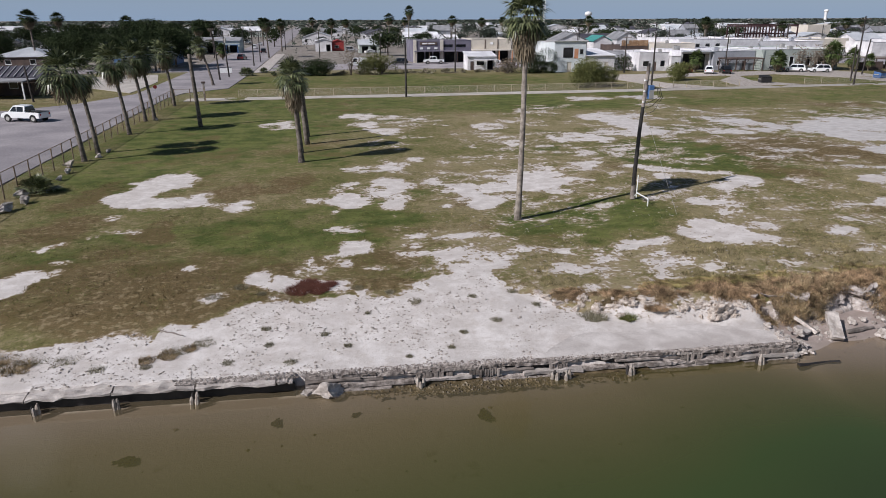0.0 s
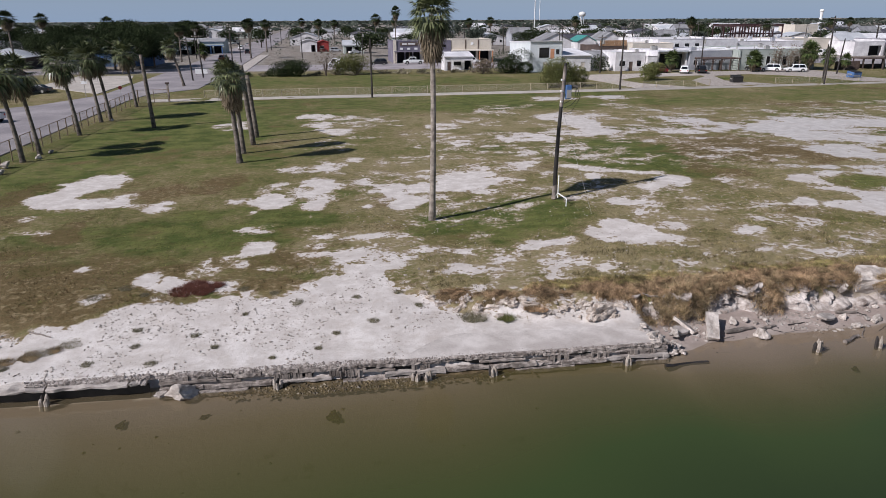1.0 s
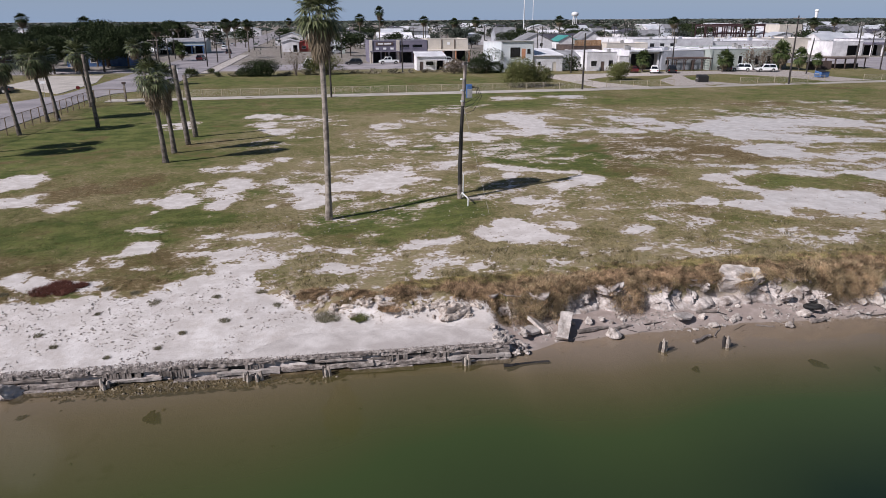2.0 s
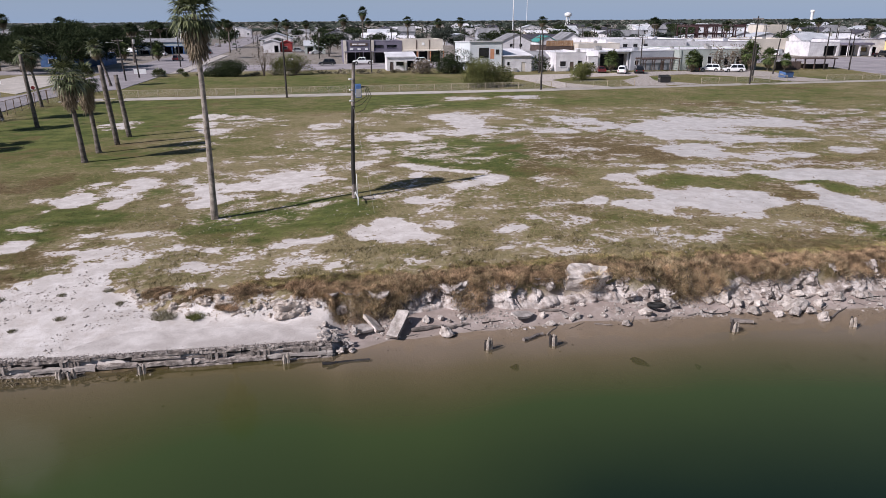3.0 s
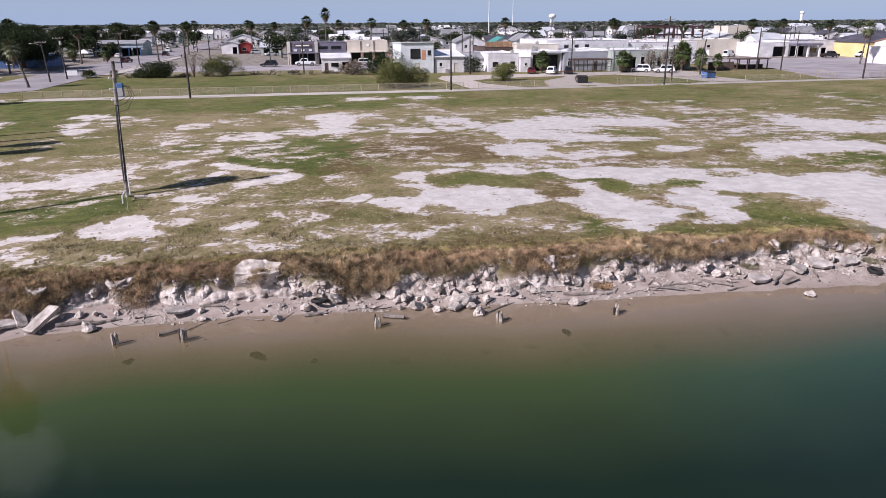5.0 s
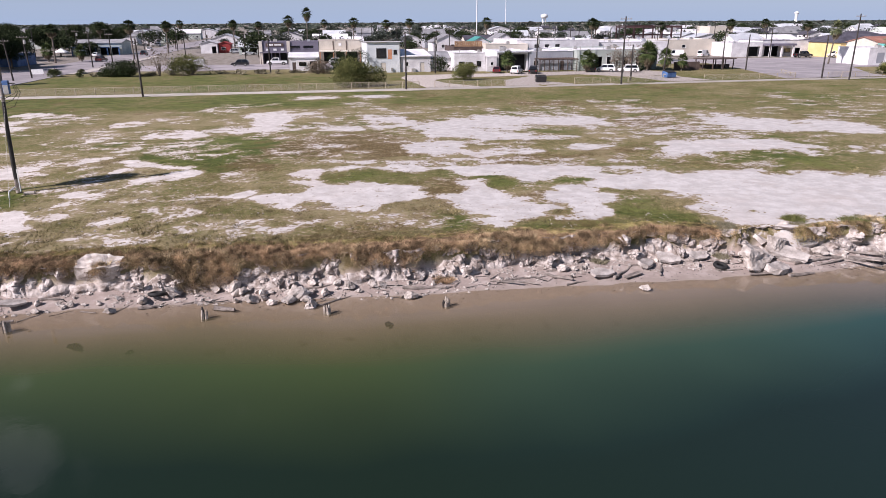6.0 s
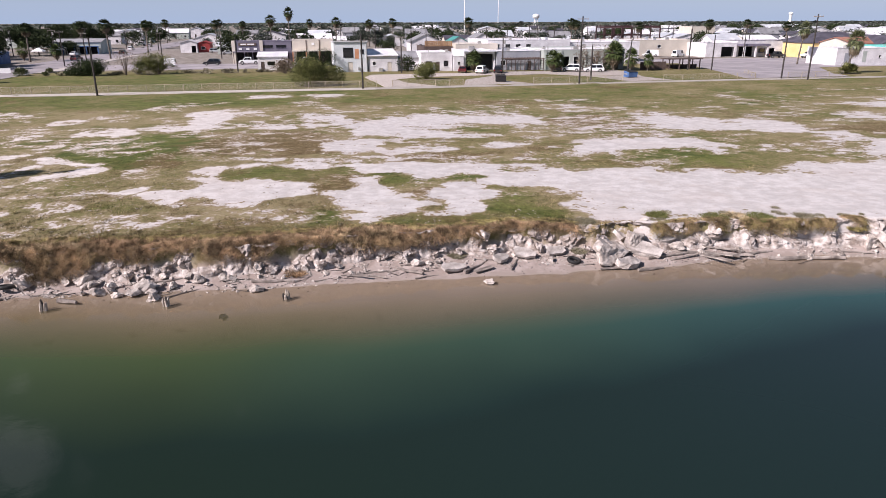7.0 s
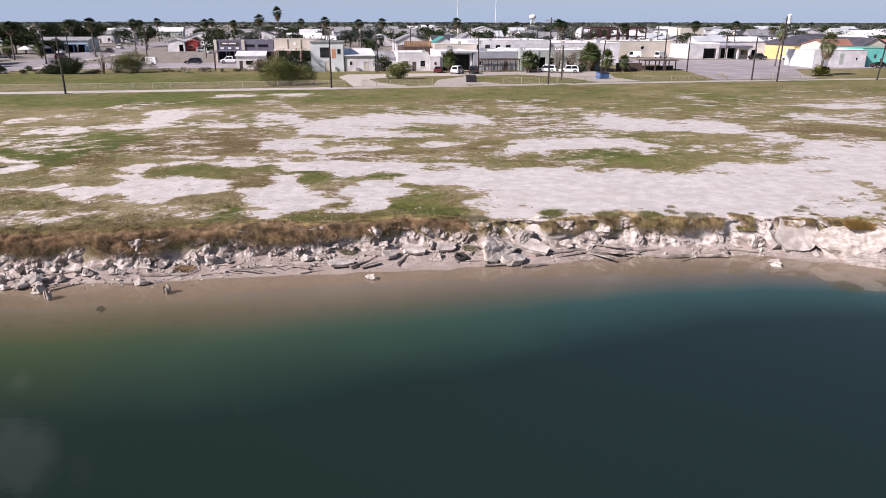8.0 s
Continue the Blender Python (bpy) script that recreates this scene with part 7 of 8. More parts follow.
def dumpster(label, at, mat):
    ob = thing("dumpster", label, "dumpster", at, "dumpsters")
    bm = bmesh.new()
    prof = [(-0.85, 0.15), (-0.95, 1.15), (0.75, 1.45), (0.85, 0.15)]
    rows = [[bm.verts.new((s, y, z)) for y, z in prof] for s in (-1.15, 1.15)]
    bm.faces.new(rows[0])
    bm.faces.new(rows[1][::-1])
    for k in range(4):
        j = (k + 1) % 4
        bm.faces.new((rows[0][j], rows[0][k], rows[1][k], rows[1][j]))
    bmesh.ops.recalc_face_normals(bm, faces=bm.faces[:])
    bmesh.ops.bevel(bm, geom=bm.edges[:], offset=0.03, segments=1, affect="EDGES")
    part("bin", bm, mat, ob)
    for s in (-0.58, 0.58):
        part("lid", boxed(s - 0.55, s + 0.55, -0.98, 0.8, 0, 0.06), M_RUBBER, ob).matrix_basis = pose(0, 0, 1.345, 10, 0, 0)
    for s in (-1.2, 1.2):
        part("lift_pocket", boxed(s - 0.06, s + 0.06, -0.5, 0.5, 0.7, 0.9), M_STEEL, ob)
    for s in (-0.9, 0.9):
        part("foot", boxed(s - 0.08, s + 0.08, -0.7, 0.7, 0, 0.15), M_STEEL, ob)


dumpster("dark steel dumpster with black lids on the grass strip", pose(85.6, 123.4, 0, 0, 0, -8) @ Matrix.Diagonal((0.88, 0.88, 0.95, 1)), M_CARBLACK)
dumpster("bright blue steel dumpster beside the drive", pose(115.2, 127.8, 0, 0, 0, 12), M_BLUE)

board = thing("sign", "blank white sign board on two posts at the corner", "sign", pose(-21.6, 168.0, 0))
add_to(board, "panel", (-1.35, 1.35, -0.06, 0.06, 0.35, 1.45), M_SIGNWHITE)
for x in (-1.2, 1.2):
    add_to(board, "post", (x - 0.06, x + 0.06, 0.065, 0.185, -0.2, 1.5), M_WEATHERED)
stop = thing("stop_sign", "red stop sign on a steel post at the corner", "sign", pose(-26.6, 118.5, 0, 0, 0, 20))
part("post", bar([(0, 0, -0.2), (0, 0, 2.1)], 0.035, 6), M_STEEL, stop)
part("panel", bar([(0, -0.05, 1.85), (0, -0.075, 1.85)], 0.3, 8), M_RED, stop, "red octagonal plate")
for x, y in ((-51, 109), (-33, 122)):
    lamp = thing("street_sign", "small white street sign on a thin post", "sign", pose(x, y, 0), "street signs")
    part("post", bar([(0, 0, -0.2), (0, 0, 2.9)], 0.04, 6), M_STEEL, lamp)
    part("panel", boxed(-0.45, 0.45, -0.07, -0.045, 2.3, 2.75), M_SIGNWHITE, lamp)
marker = thing("gate_post", "weathered wooden gate post with small box by the fence", "post", pose(-18.2, 113.2, 0))
part("post", boxed(-0.14, 0.14, -0.14, 0.14, -0.2, 2.7, bevel=0.02), M_WEATHERED, marker)
part("lamp_box", boxed(-0.28, 0.28, -0.2, 0.2, 2.71, 3.0, bevel=0.03), M_BROWN, marker)

# ---- sea wall ----
def wall_section(name, label):
    return thing(name, label, "sea wall", None, "sea wall sections")


def strip(bm, x0, x1, d0, d1, z0, z1, tilt=0.0):
    """A box laid along the wall's face: d0..d1 is how far it stands behind the face."""
    a, b = float(wall_y(x0)), float(wall_y(x1))
    vs = [bm.verts.new(p) for p in ((x0, a + d0, z0), (x1, b + d0, z0 + tilt), (x1, b + d1, z0 + tilt), (x0, a + d1, z0), (x0, a + d0, z1), (x1, b + d0, z1 + tilt), (x1, b + d1, z1 + tilt), (x0, a + d1, z1))]
    for q in ((0, 3, 2, 1), (4, 5, 6, 7), (0, 1, 5, 4), (1, 2, 6, 5), (2, 3, 7, 6), (3, 0, 4, 7)):
        bm.faces.new([vs[i] for i in q])


def rugged(bm, amount, seed, cuts=3):
    """Chipped, uneven edges."""
    bmesh.ops.subdivide_edges(bm, edges=[e for e in bm.edges if e.calc_length() > 0.35], cuts=cuts, use_grid_fill=True)
    rnd = random.Random(seed)
    for v in bm.verts:
        n = noise.noise_vector(v.co * 3.1 + Vector((seed, 0, 0)))
        v.co += Vector((n.x * 0.4, n.y, n.z)) * amount + Vector((0, rnd.uniform(-1, 1), rnd.uniform(-1, 1))) * amount * 0.35


rnd = random.Random(8)
capped = wall_section("sea_wall", "old sea wall with chipped concrete cap over dark recess")
x = -46.0
while x < -1.9:
    n = min(x + rnd.uniform(2.4, 3.0), -1.7)
    bm = bmesh.new()
    strip(bm, x, n - 0.05, -0.10 + rnd.uniform(-0.04, 0.04), 0.80, -0.66, -0.57 + rnd.uniform(-0.03, 0.02))
    rugged(bm, 0.07, int(x * 10), 8)
    part("cap_slab", bm, M_CONCRETE, capped)
    # near-black sheet paints the shade of the recess under the cap
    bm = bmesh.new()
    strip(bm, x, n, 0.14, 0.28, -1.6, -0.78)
    part("backing_board", bm, M_TARSHADE, capped, "black sheet standing for the recess's shade")
    x = n
broken = wall_section("sea_wall", "old sea wall of weathered timber courses between crumbling concrete lips")
GROUPS = ((2.9, 4.4), (5.0, 6.3), (8.2, 8.9), (13.7, 14.6), (15.5, 16.2), (16.9, 18.2))
for row, (z0, z1, back, mats, shortest, longest, gaps) in enumerate((
        (-0.67, -0.55, 0.10, (M_LIP,), 0.5, 1.1, 0.06), (-0.76, -0.68, 0.06, (M_WEATHERED, M_LIP), 1.6, 3.6, 0.12), (-0.87, -0.77, 0.12, (M_WEATHERED,), 1.8, 4.2, 0.1),
        (-1.02, -0.89, -0.06, (M_LIP, M_CONCRETE), 1.0, 2.6, 0.18), (-1.24, -1.07, -0.16, (M_WETSTONE, M_LIP), 1.4, 3.4, 0.42))):
    x = -1.3
    while x < 18.6:
        n = min(x + rnd.uniform(shortest, longest), 18.8)
        mid = (x + n) / 2
        if rnd.random() > gaps and not (row in (1, 2) and any(a < mid < b for a, b in GROUPS)):
            bm = bmesh.new()
            d = back + rnd.uniform(-0.05, 0.05)
            strip(bm, x, n - rnd.uniform(0.01, 0.05), d, d + 0.3, z0 + rnd.uniform(-0.012, 0.012), z1 + rnd.uniform(-0.02, 0.012), rnd.uniform(-0.015, 0.015))
            rugged(bm, 0.035 if row in (1, 2) else 0.055, int(x * 31) + row, 6)
            part("course" if row < 4 else "footing", bm, rnd.choice(mats), broken)
        x = n
x = -1.3
while x < 18.6:
    n = min(x + 2.0, 18.8)
    # the same black sheet paints shade into the gaps between courses
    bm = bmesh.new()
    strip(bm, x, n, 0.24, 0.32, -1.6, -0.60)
    part("backing_board", bm, M_TARSHADE, broken)
    x = n
for a, b in GROUPS:
    x = a
    while x < b:
        w = rnd.uniform(0.07, 0.16)
        if rnd.random() < 0.8:
            bm = bmesh.new()
            d = rnd.uniform(0.0, 0.1)
            strip(bm, x, x + w - 0.025, d, d + 0.06, -0.95 + rnd.uniform(-0.1, 0.08), -0.68 + rnd.uniform(-0.04, 0.03))
            part("upright_board", bm, M_WEATHERED, broken)
        x += w


def ledge_slab():
    """The smooth concrete apron behind the wall."""
    xs, vs = np.arange(7.6, 18.75, 0.22), np.linspace(0, 1, 6)
    X, V = np.meshgrid(xs, vs)
    deep = 1.75 * ease(7.4, 10.5, X) * (1 - 0.35 * ease(16, 18.7, X)) + 0.5 * (rough_field(X, 0 * X, 1.1, 301, 3) - 0.5)
    Y = wall_y(X) + 0.34 + V * deep
    Z = -0.515 + 0.05 * V + 0.03 * (rough_field(X, Y, 1.3, 311, 3) - 0.5)
    X = X + 0.3 * (V - 0.5) * (rough_field(X, 0 * X, 0.8, 321, 2) - 0.5)
    idx = np.arange(X.size).reshape(X.shape)
    top = np.stack([idx[:-1, :-1], idx[:-1, 1:], idx[1:, 1:], idx[1:, :-1]], -1).reshape(-1, 4)
    rim = np.concatenate([idx[0, :], idx[1:, -1], idx[-1, -2::-1], idx[-2:0:-1, 0]])
    low = X.size + np.arange(len(rim))
    side = np.stack([np.roll(rim, -1), rim, low, np.roll(low, -1)], -1)
    P = np.stack([X, Y, Z], -1).reshape(-1, 3)
    P = np.concatenate([P, P[rim] - (0, 0, 0.25)])
    me = bpy.data.meshes.new("concrete_apron")
    me.from_pydata(P.tolist(), [], np.concatenate([top, side]).tolist())
    me.materials.append(M_LEDGE)
    tagged(new("concrete_apron", me), "smooth pale concrete apron behind the old sea wall", "apron", kind="structure")


ledge_slab()


def pile(label, x, y, top, seed, at_wall=False):
    """A rotted piling split into staves."""
    rnd = random.Random(seed)
    ob = thing("piling", label, "piling", pose(x, y, WATER, rnd.uniform(-4, 4), rnd.uniform(-4, 4), rnd.uniform(0, 90)), "rotted pilings")
    for k in range(4):
        a = k * 1.57 + rnd.uniform(-0.3, 0.3)
        cx, cy = 0.10 * math.cos(a), 0.10 * math.sin(a)
        h = top * rnd.uniform(0.6, 1.0)
        part("stave", bar([(cx, cy, -0.8), (cx * 1.1, cy * 1.1, h * 0.6), (cx * 1.2 + rnd.uniform(-0.02, 0.02), cy * 1.2, h)], [0.08, 0.075, 0.03], 6), M_PILE if k != 1 else M_WOODPOLE, ob)


for x, dy in ((-16.5, -0.25), (-13.6, -0.25), (-10.8, -0.22), (-8.05, -0.22), (-5.3, -0.25), (3.05, -0.2), (8.3, -0.35), (8.75, -0.4), (11.35, -0.4), (16.9, -0.3)):
    pile("rotted timber piling against the sea wall", x, float(wall_y(x)) + dy, 0.42, int(x * 10))
for x, y, h in ((25.23, 21.35, 0.55), (28.03, 21.2, 0.55), (36.33, 21.0, 0.58), (41.85, 20.5, 0.55), (47.4, 20.3, 0.45)):
    pile("rotted timber piling standing in the shallows", x, y, h, int(x * 10))


# ---- stones, slabs, driftwood ----
def rock_mesh(name, size, seed, material, angular=4, detail=2, grain=0.12, smooth=False):
    """An angular stone: a ball cut by planes and roughened."""
    rnd = random.Random(seed)
    bm = bmesh.new()
    bmesh.ops.create_icosphere(bm, subdivisions=detail, radius=1.0)
    for _ in range(angular * 2):
        n = Vector((rnd.gauss(0, 1), rnd.gauss(0, 1), rnd.gauss(0, 1))).normalized()
        d = rnd.uniform(0.32, 0.72)
        for v in bm.verts:
            e = v.co.dot(n) - d
            if e > 0:
                v.co -= n * e
    for v in bm.verts:
        off = Vector((seed * 1.7, 0, 0))
        v.co += v.co.normalized() * grain * (noise.noise(v.co * 2.3 + off) + 0.55 * noise.noise(v.co * 5.3 + off) + 0.35 * noise.noise(v.co * 11.0 + off))
        v.co = Vector((v.co.x * size[0], v.co.y * size[1], v.co.z * size[2]))
    return finish(bm, name, material, smooth)


STONES = [rock_mesh("stone", (0.58 + 0.1 * (k % 3), 0.48 - 0.05 * (k % 2), 0.42), 100 + k, M_CALICHE, 6, 3, 0.16) for k in range(9)]
CLODS = [rock_mesh("bank_lump", (0.7, 0.55, 0.7), 200 + k, M_CLAY, 5, 3, 0.35) for k in range(6)]


CRUMBS = [rock_mesh("bank_lump", (0.8, 0.55, 0.6), 240 + k, M_CRUMB, 4, 4, 0.42) for k in range(5)]
SEAWEED = [rock_mesh("seaweed_mat", (0.8, 0.5, 0.12), 270 + k, M_SEAWEED, 3, 4, 0.5) for k in range(3)]


def stone(label, x, y, size, turn, mesh=None, sink=0.35, group="stones on the beach", name="rock", z=None, flat=1.0):
    ob = new(name, mesh or STONES[int(abs(x * 7 + y * 3)) % len(STONES)])
    base = stand(x, y) if z is None else z
    ob.matrix_basis = pose(x, y, base + size * 0.36 * flat * (1 - sink), 0, 0, turn) @ Matrix.Diagonal((size, size, size * flat, 1))
    return tagged(ob, label, "rock", group)


for x, y, s, t in ((23.7, 22.9, 0.75, 10), (34.55, 23.55, 1.15, 40), (33.2, 23.2, 0.75, 80), (36.1, 24.2, 0.9, 20), (37.3, 23.7, 0.75, 60), (37.8, 23.2, 0.8, 100), (38.25, 22.5, 0.7, 15), (37.55, 22.6, 0.5, 75), (39.2, 22.1, 0.6, 30),
                   (40.05, 22.0, 0.85, 70), (40.4, 22.6, 1.0, 0), (40.85, 22.1, 0.7, 45), (41.1, 21.4, 0.75, 95), (38.85, 22.6, 0.6, 50), (45.8, 21.6, 0.75, 10), (31.9, 22.45, 0.5, 30), (31.2, 23.4, 0.35, 0), (29.6, 23.3, 0.4, 60), (54.1, 23.2, 0.75, 20), (57.5, 20.4, 0.65, 20),
                   (43.0, 22.9, 0.7, 60), (50.0, 23.4, 0.6, 20), (72.5, 22.0, 0.8, 30), (76.0, 20.7, 0.6, 70), (61.5, 22.6, 0.7, 10), (69.0, 22.7, 0.9, 130)):
    stone("pale angular caliche rock lying on the beach", x, y, s, t)
for k in range(90):
    x = rnd.uniform(19.5, 88)
    y = float(bank_y(x)) - rnd.uniform(0.7, 2.0)
    stone("small pale rubble stone at the foot of the bank", x, y, rnd.uniform(0.18, 0.5), rnd.uniform(0, 360))
for k in range(34):
    x = rnd.uniform(35, 45) if k < 22 else rnd.uniform(62, 72)
    stone("pale rubble stone heaped against the bank", x, float(bank_y(x)) - rnd.uniform(0.4, 1.5), rnd.uniform(0.3, 0.7), rnd.uniform(0, 360))
for k in range(34):
    x = rnd.uniform(32, 66)
    s = rnd.uniform(0.3, 0.7)
    y = float(bank_y(x)) - rnd.uniform(0.35, 0.9)
    stone("crumbling pale clay lump of the eroded bank", x, y, s, rnd.uniform(0, 360), CLODS[k % 6], 0.5, "lumps of the bank", "bank_lump", z=rnd.uniform(-0.8, -0.5), flat=rnd.uniform(0.7, 1.1))


def blocks(u, v, seed):
    """Rounded blocks with crevices between: how far each place stands out, and each block's own number."""
    i, j = np.floor(u), np.floor(v)
    first, second, number = np.full(u.shape, 9.0), np.full(u.shape, 9.0), np.zeros(u.shape)
    for a in (-1, 0, 1):
        for b in (-1, 0, 1):
            cx, cy = i + a + lattice(i + a, j + b, seed), j + b + lattice(i + a, j + b, seed + 5)
            d = np.hypot(u - cx, v - cy)
            nearer = d < first
            second = np.where(nearer, first, np.minimum(second, d))
            number = np.where(nearer, lattice(i + a, j + b, seed + 9), number)
            first = np.where(nearer, d, first)
    return ease(0.0, 0.45, second - first), number


def bank_face():
    """The eroded face: a steep sheet of clay and caliche with flutes, hollows and ledges."""
    xs, vs = np.arange(18.6, 100, 0.06), np.linspace(0, 1, 30)
    X, V = np.meshgrid(xs, vs)
    B = bank_y(X)
    up = rise(X, B)
    lip = ease(0.0, 0.16, V)
    down = np.clip((V - 0.14) / 0.86, 0, 1)
    reach_out = 0.32 + 0.65 * rough_field(X, 0 * X, 2.6, 201, 3)
    tall = 0.87 + up
    wx, wv = X + 0.35 * (rough_field(X, V * 3, 0.8, 261, 3) - 0.5), V * tall + 0.35 * (rough_field(X, V * 3, 0.8, 271, 3) - 0.5)
    big, big_no = blocks(wx / 1.15, wv / 0.8, 3)
    small, small_no = blocks(wx / 0.42, wv / 0.36, 13)
    bulge = 0.42 * (big - 0.6) + 0.55 * (big_no - 0.5) + 0.16 * (small - 0.5) + 0.16 * (small_no - 0.5) + 0.25 * (rough_field(X, V * 2.0, 0.26, 221, 3) - 0.5) + 0.14 * (rough_field(X, V * tall, 0.13, 281, 2) - 0.5)
    hollow = -0.85 * ease(0.50, 0.68, rough_field(X + 1.3 * V, V * 2.0, 1.7, 231, 2)) * np.sin(np.pi * np.clip(down * 1.2, 0, 1))
    body = np.sin(np.pi * np.clip(V * 0.92 + 0.08, 0, 1))
    Y = B + 0.32 * (1 - lip) - reach_out * down ** 1.7 - (1.0 * bulge + 1.2 * hollow) * body * lip
    Z = up - 0.06 * (1 - lip) - (0.87 + up) * down + 0.22 * (rough_field(X, V * 4, 0.5, 241, 3) - 0.5) * lip * (1 - down)
    X = X + 0.12 * (rough_field(X, V * 5, 0.4, 251, 2) - 0.5)
    idx = np.arange(X.size).reshape(X.shape)
    quads = np.stack([idx[:-1, :-1], idx[1:, :-1], idx[1:, 1:], idx[:-1, 1:]], -1).reshape(-1, 4)
    me = bpy.data.meshes.new("bank")
    me.from_pydata(np.stack([X, Y, Z], -1).reshape(-1, 3).tolist(), [], quads.tolist())
    me.materials.append(M_CLAY)
    tagged(new("bank", me), "steep eroded bank of pale clay and caliche", "bank", kind="structure")


bank_face()
stone("large crumbling pale clay lump behind the concrete ledge", 17.1, 25.0, 1.0, 40, CRUMBS[1], 0.8, "lumps of the bank", "bank_lump", flat=0.95)
for k in range(70):
    x = 9.6 + 0.125 * k + rnd.uniform(-0.15, 0.15)
    stone("crumbling pale clay lump behind the concrete ledge", x, float(bank_y(x)) - rnd.uniform(0.1, 1.0), rnd.uniform(0.14, 0.28) if k % 3 else rnd.uniform(0.35, 0.62), rnd.uniform(0, 360), CRUMBS[k % 5], 0.95, "lumps of the bank", "bank_lump", flat=rnd.uniform(0.45, 0.75))
for k in range(64):
    x, y = rnd.uniform(18.2, 19.8), rnd.uniform(21.9, 23.7)
    stone("broken grey rubble at the end of the wall", x, y, rnd.uniform(0.14, 0.4), rnd.uniform(0, 360), None, 0.3, "rubble at the wall's end", z=max(stand(x, y), -1.1 + 0.3 * (y - 22)))
stone("large pale boulder lying in the water by the wall", -0.45, 22.45, 1.05, 20, STONES[2], 0.4, "", z=-1.2)
stone("smaller pale boulder beside the large one", -1.2, 22.6, 0.65, 60, STONES[4], 0.4, "", z=-1.2)


def slab(label, at, size, seed, material=None, name="concrete_slab", group="broken slabs", n=7):
    """A broken concrete slab; n: the corners of its outline."""
    rnd = random.Random(seed)
    bm = bmesh.new()
    ring = []
    for k in range(n):
        a = (k + 0.5 + rnd.uniform(-0.28, 0.28) * (n > 4)) / n * math.tau
        q = 1 / max(abs(math.cos(a)), abs(math.sin(a))) ** 0.75
        ring.append((size[0] / 2 * math.cos(a) * q, size[1] / 2 * math.sin(a) * q))
    lo = [bm.verts.new((u * rnd.uniform(0.85, 1.0), v * rnd.uniform(0.85, 1.0), -size[2] / 2)) for u, v in ring]
    hi = [bm.verts.new((u, v, size[2] / 2)) for u, v in ring]
    bm.faces.new(hi)
    bm.faces.new(lo[::-1])
    for k in range(n):
        j = (k + 1) % n
        bm.faces.new((lo[k], lo[j], hi[j], hi[k]))
    bmesh.ops.triangulate(bm, faces=bm.faces[:])
    for _ in range(2):
        bmesh.ops.subdivide_edges(bm, edges=[e for e in bm.edges if e.calc_length() > 0.16], cuts=1, use_grid_fill=False)
        bmesh.ops.triangulate(bm, faces=bm.faces[:])
    for v in bm.verts:
        v.co += (noise.noise_vector(v.co * 2.2 + Vector((seed * 3.1, 0, 0))) * 0.20 + noise.noise_vector(v.co * 6.5 + Vector((0, seed, 0))) * 0.12) * min(min(size), 0.55)
    return solid(name, bm, material or M_CONCRETE, label, "slab", at, group)


slab("large pale caliche block jutting from the grassy bank", pose(30.95, 25.25, 0.2, 16, 4, -6), (2.2, 1.3, 0.8), 77, M_CALICHE, "caliche_block", "")
slab("long pale concrete slab leaning on the beach", pose(21.66, 23.5, -0.68, 4, -18, 64), (1.85, 0.56, 0.24), 1, M_CALICHE, n=4)
slab("tilted concrete slab resting on rubble", pose(20.62, 23.95, -0.74, 22, -20, 118), (1.25, 0.5, 0.16), 2, M_CALICHE, n=4)
slab("small flat concrete slab at the wall's end", pose(20.2, 23.6, -0.78, 8, 5, 30), (0.8, 0.6, 0.14), 3)
for k, (x, y, z, a, b, c, sx, sy, sz) in enumerate(((65.5, 21.3, -0.86, 14, 6, 25, 1.6, 0.8, 0.35), (66.9, 22.6, -0.55, 30, 10, -40, 2.2, 0.9, 0.35), (67.6, 24.3, 0.1, 10, -8, 15, 1.6, 0.9, 0.25), (67.2, 23.9, -0.15, 18, 4, -5, 1.3, 0.8, 0.25),
                                                        (66.2, 24.0, -0.1, 30, 10, 40, 1.0, 0.8, 0.25), (68.6, 23.4, -0.3, 25, 0, -20, 1.2, 0.8, 0.3), (56.0, 22.3, -0.78, 12, 5, 15, 1.5, 0.7, 0.15), (60.2, 23.3, -0.6, 20, 8, -25, 1.3, 0.8, 0.2), (58.8, 23.0, -0.7, 12, 3, 40, 1.1, 0.7, 0.2),
                                                        (62.0, 23.3, -0.6, 28, 0, 10, 1.2, 0.6, 0.2), (27.4, 23.6, -0.72, 8, 10, 25, 1.2, 0.55, 0.1))):
    slab("broken pale concrete slab tumbled down the bank", pose(x, y, z, a, b, c), (sx, sy, sz), 10 + k)
stone("big pale rounded boulder at the foot of the bank", 65.0, 22.5, 1.0, 20, rock_mesh("boulder", (1.75, 1.2, 0.95), 351, M_CALICHE, 4, 4, 0.16), 0.6, "", "boulder", z=-0.8)
stone("pale broken boulder heaped on the rubble", 66.6, 23.6, 1.0, 70, rock_mesh("boulder", (0.9, 0.7, 0.8), 352, M_CALICHE, 6, 4, 0.18), 0.5, "", "boulder", z=-0.35)
stone("pale upright block near the bank's top", 67.3, 24.2, 1.0, 10, rock_mesh("boulder", (0.75, 0.5, 0.55), 353, M_CALICHE, 6, 4, 0.14), 0.4, "", "boulder", z=0.1)
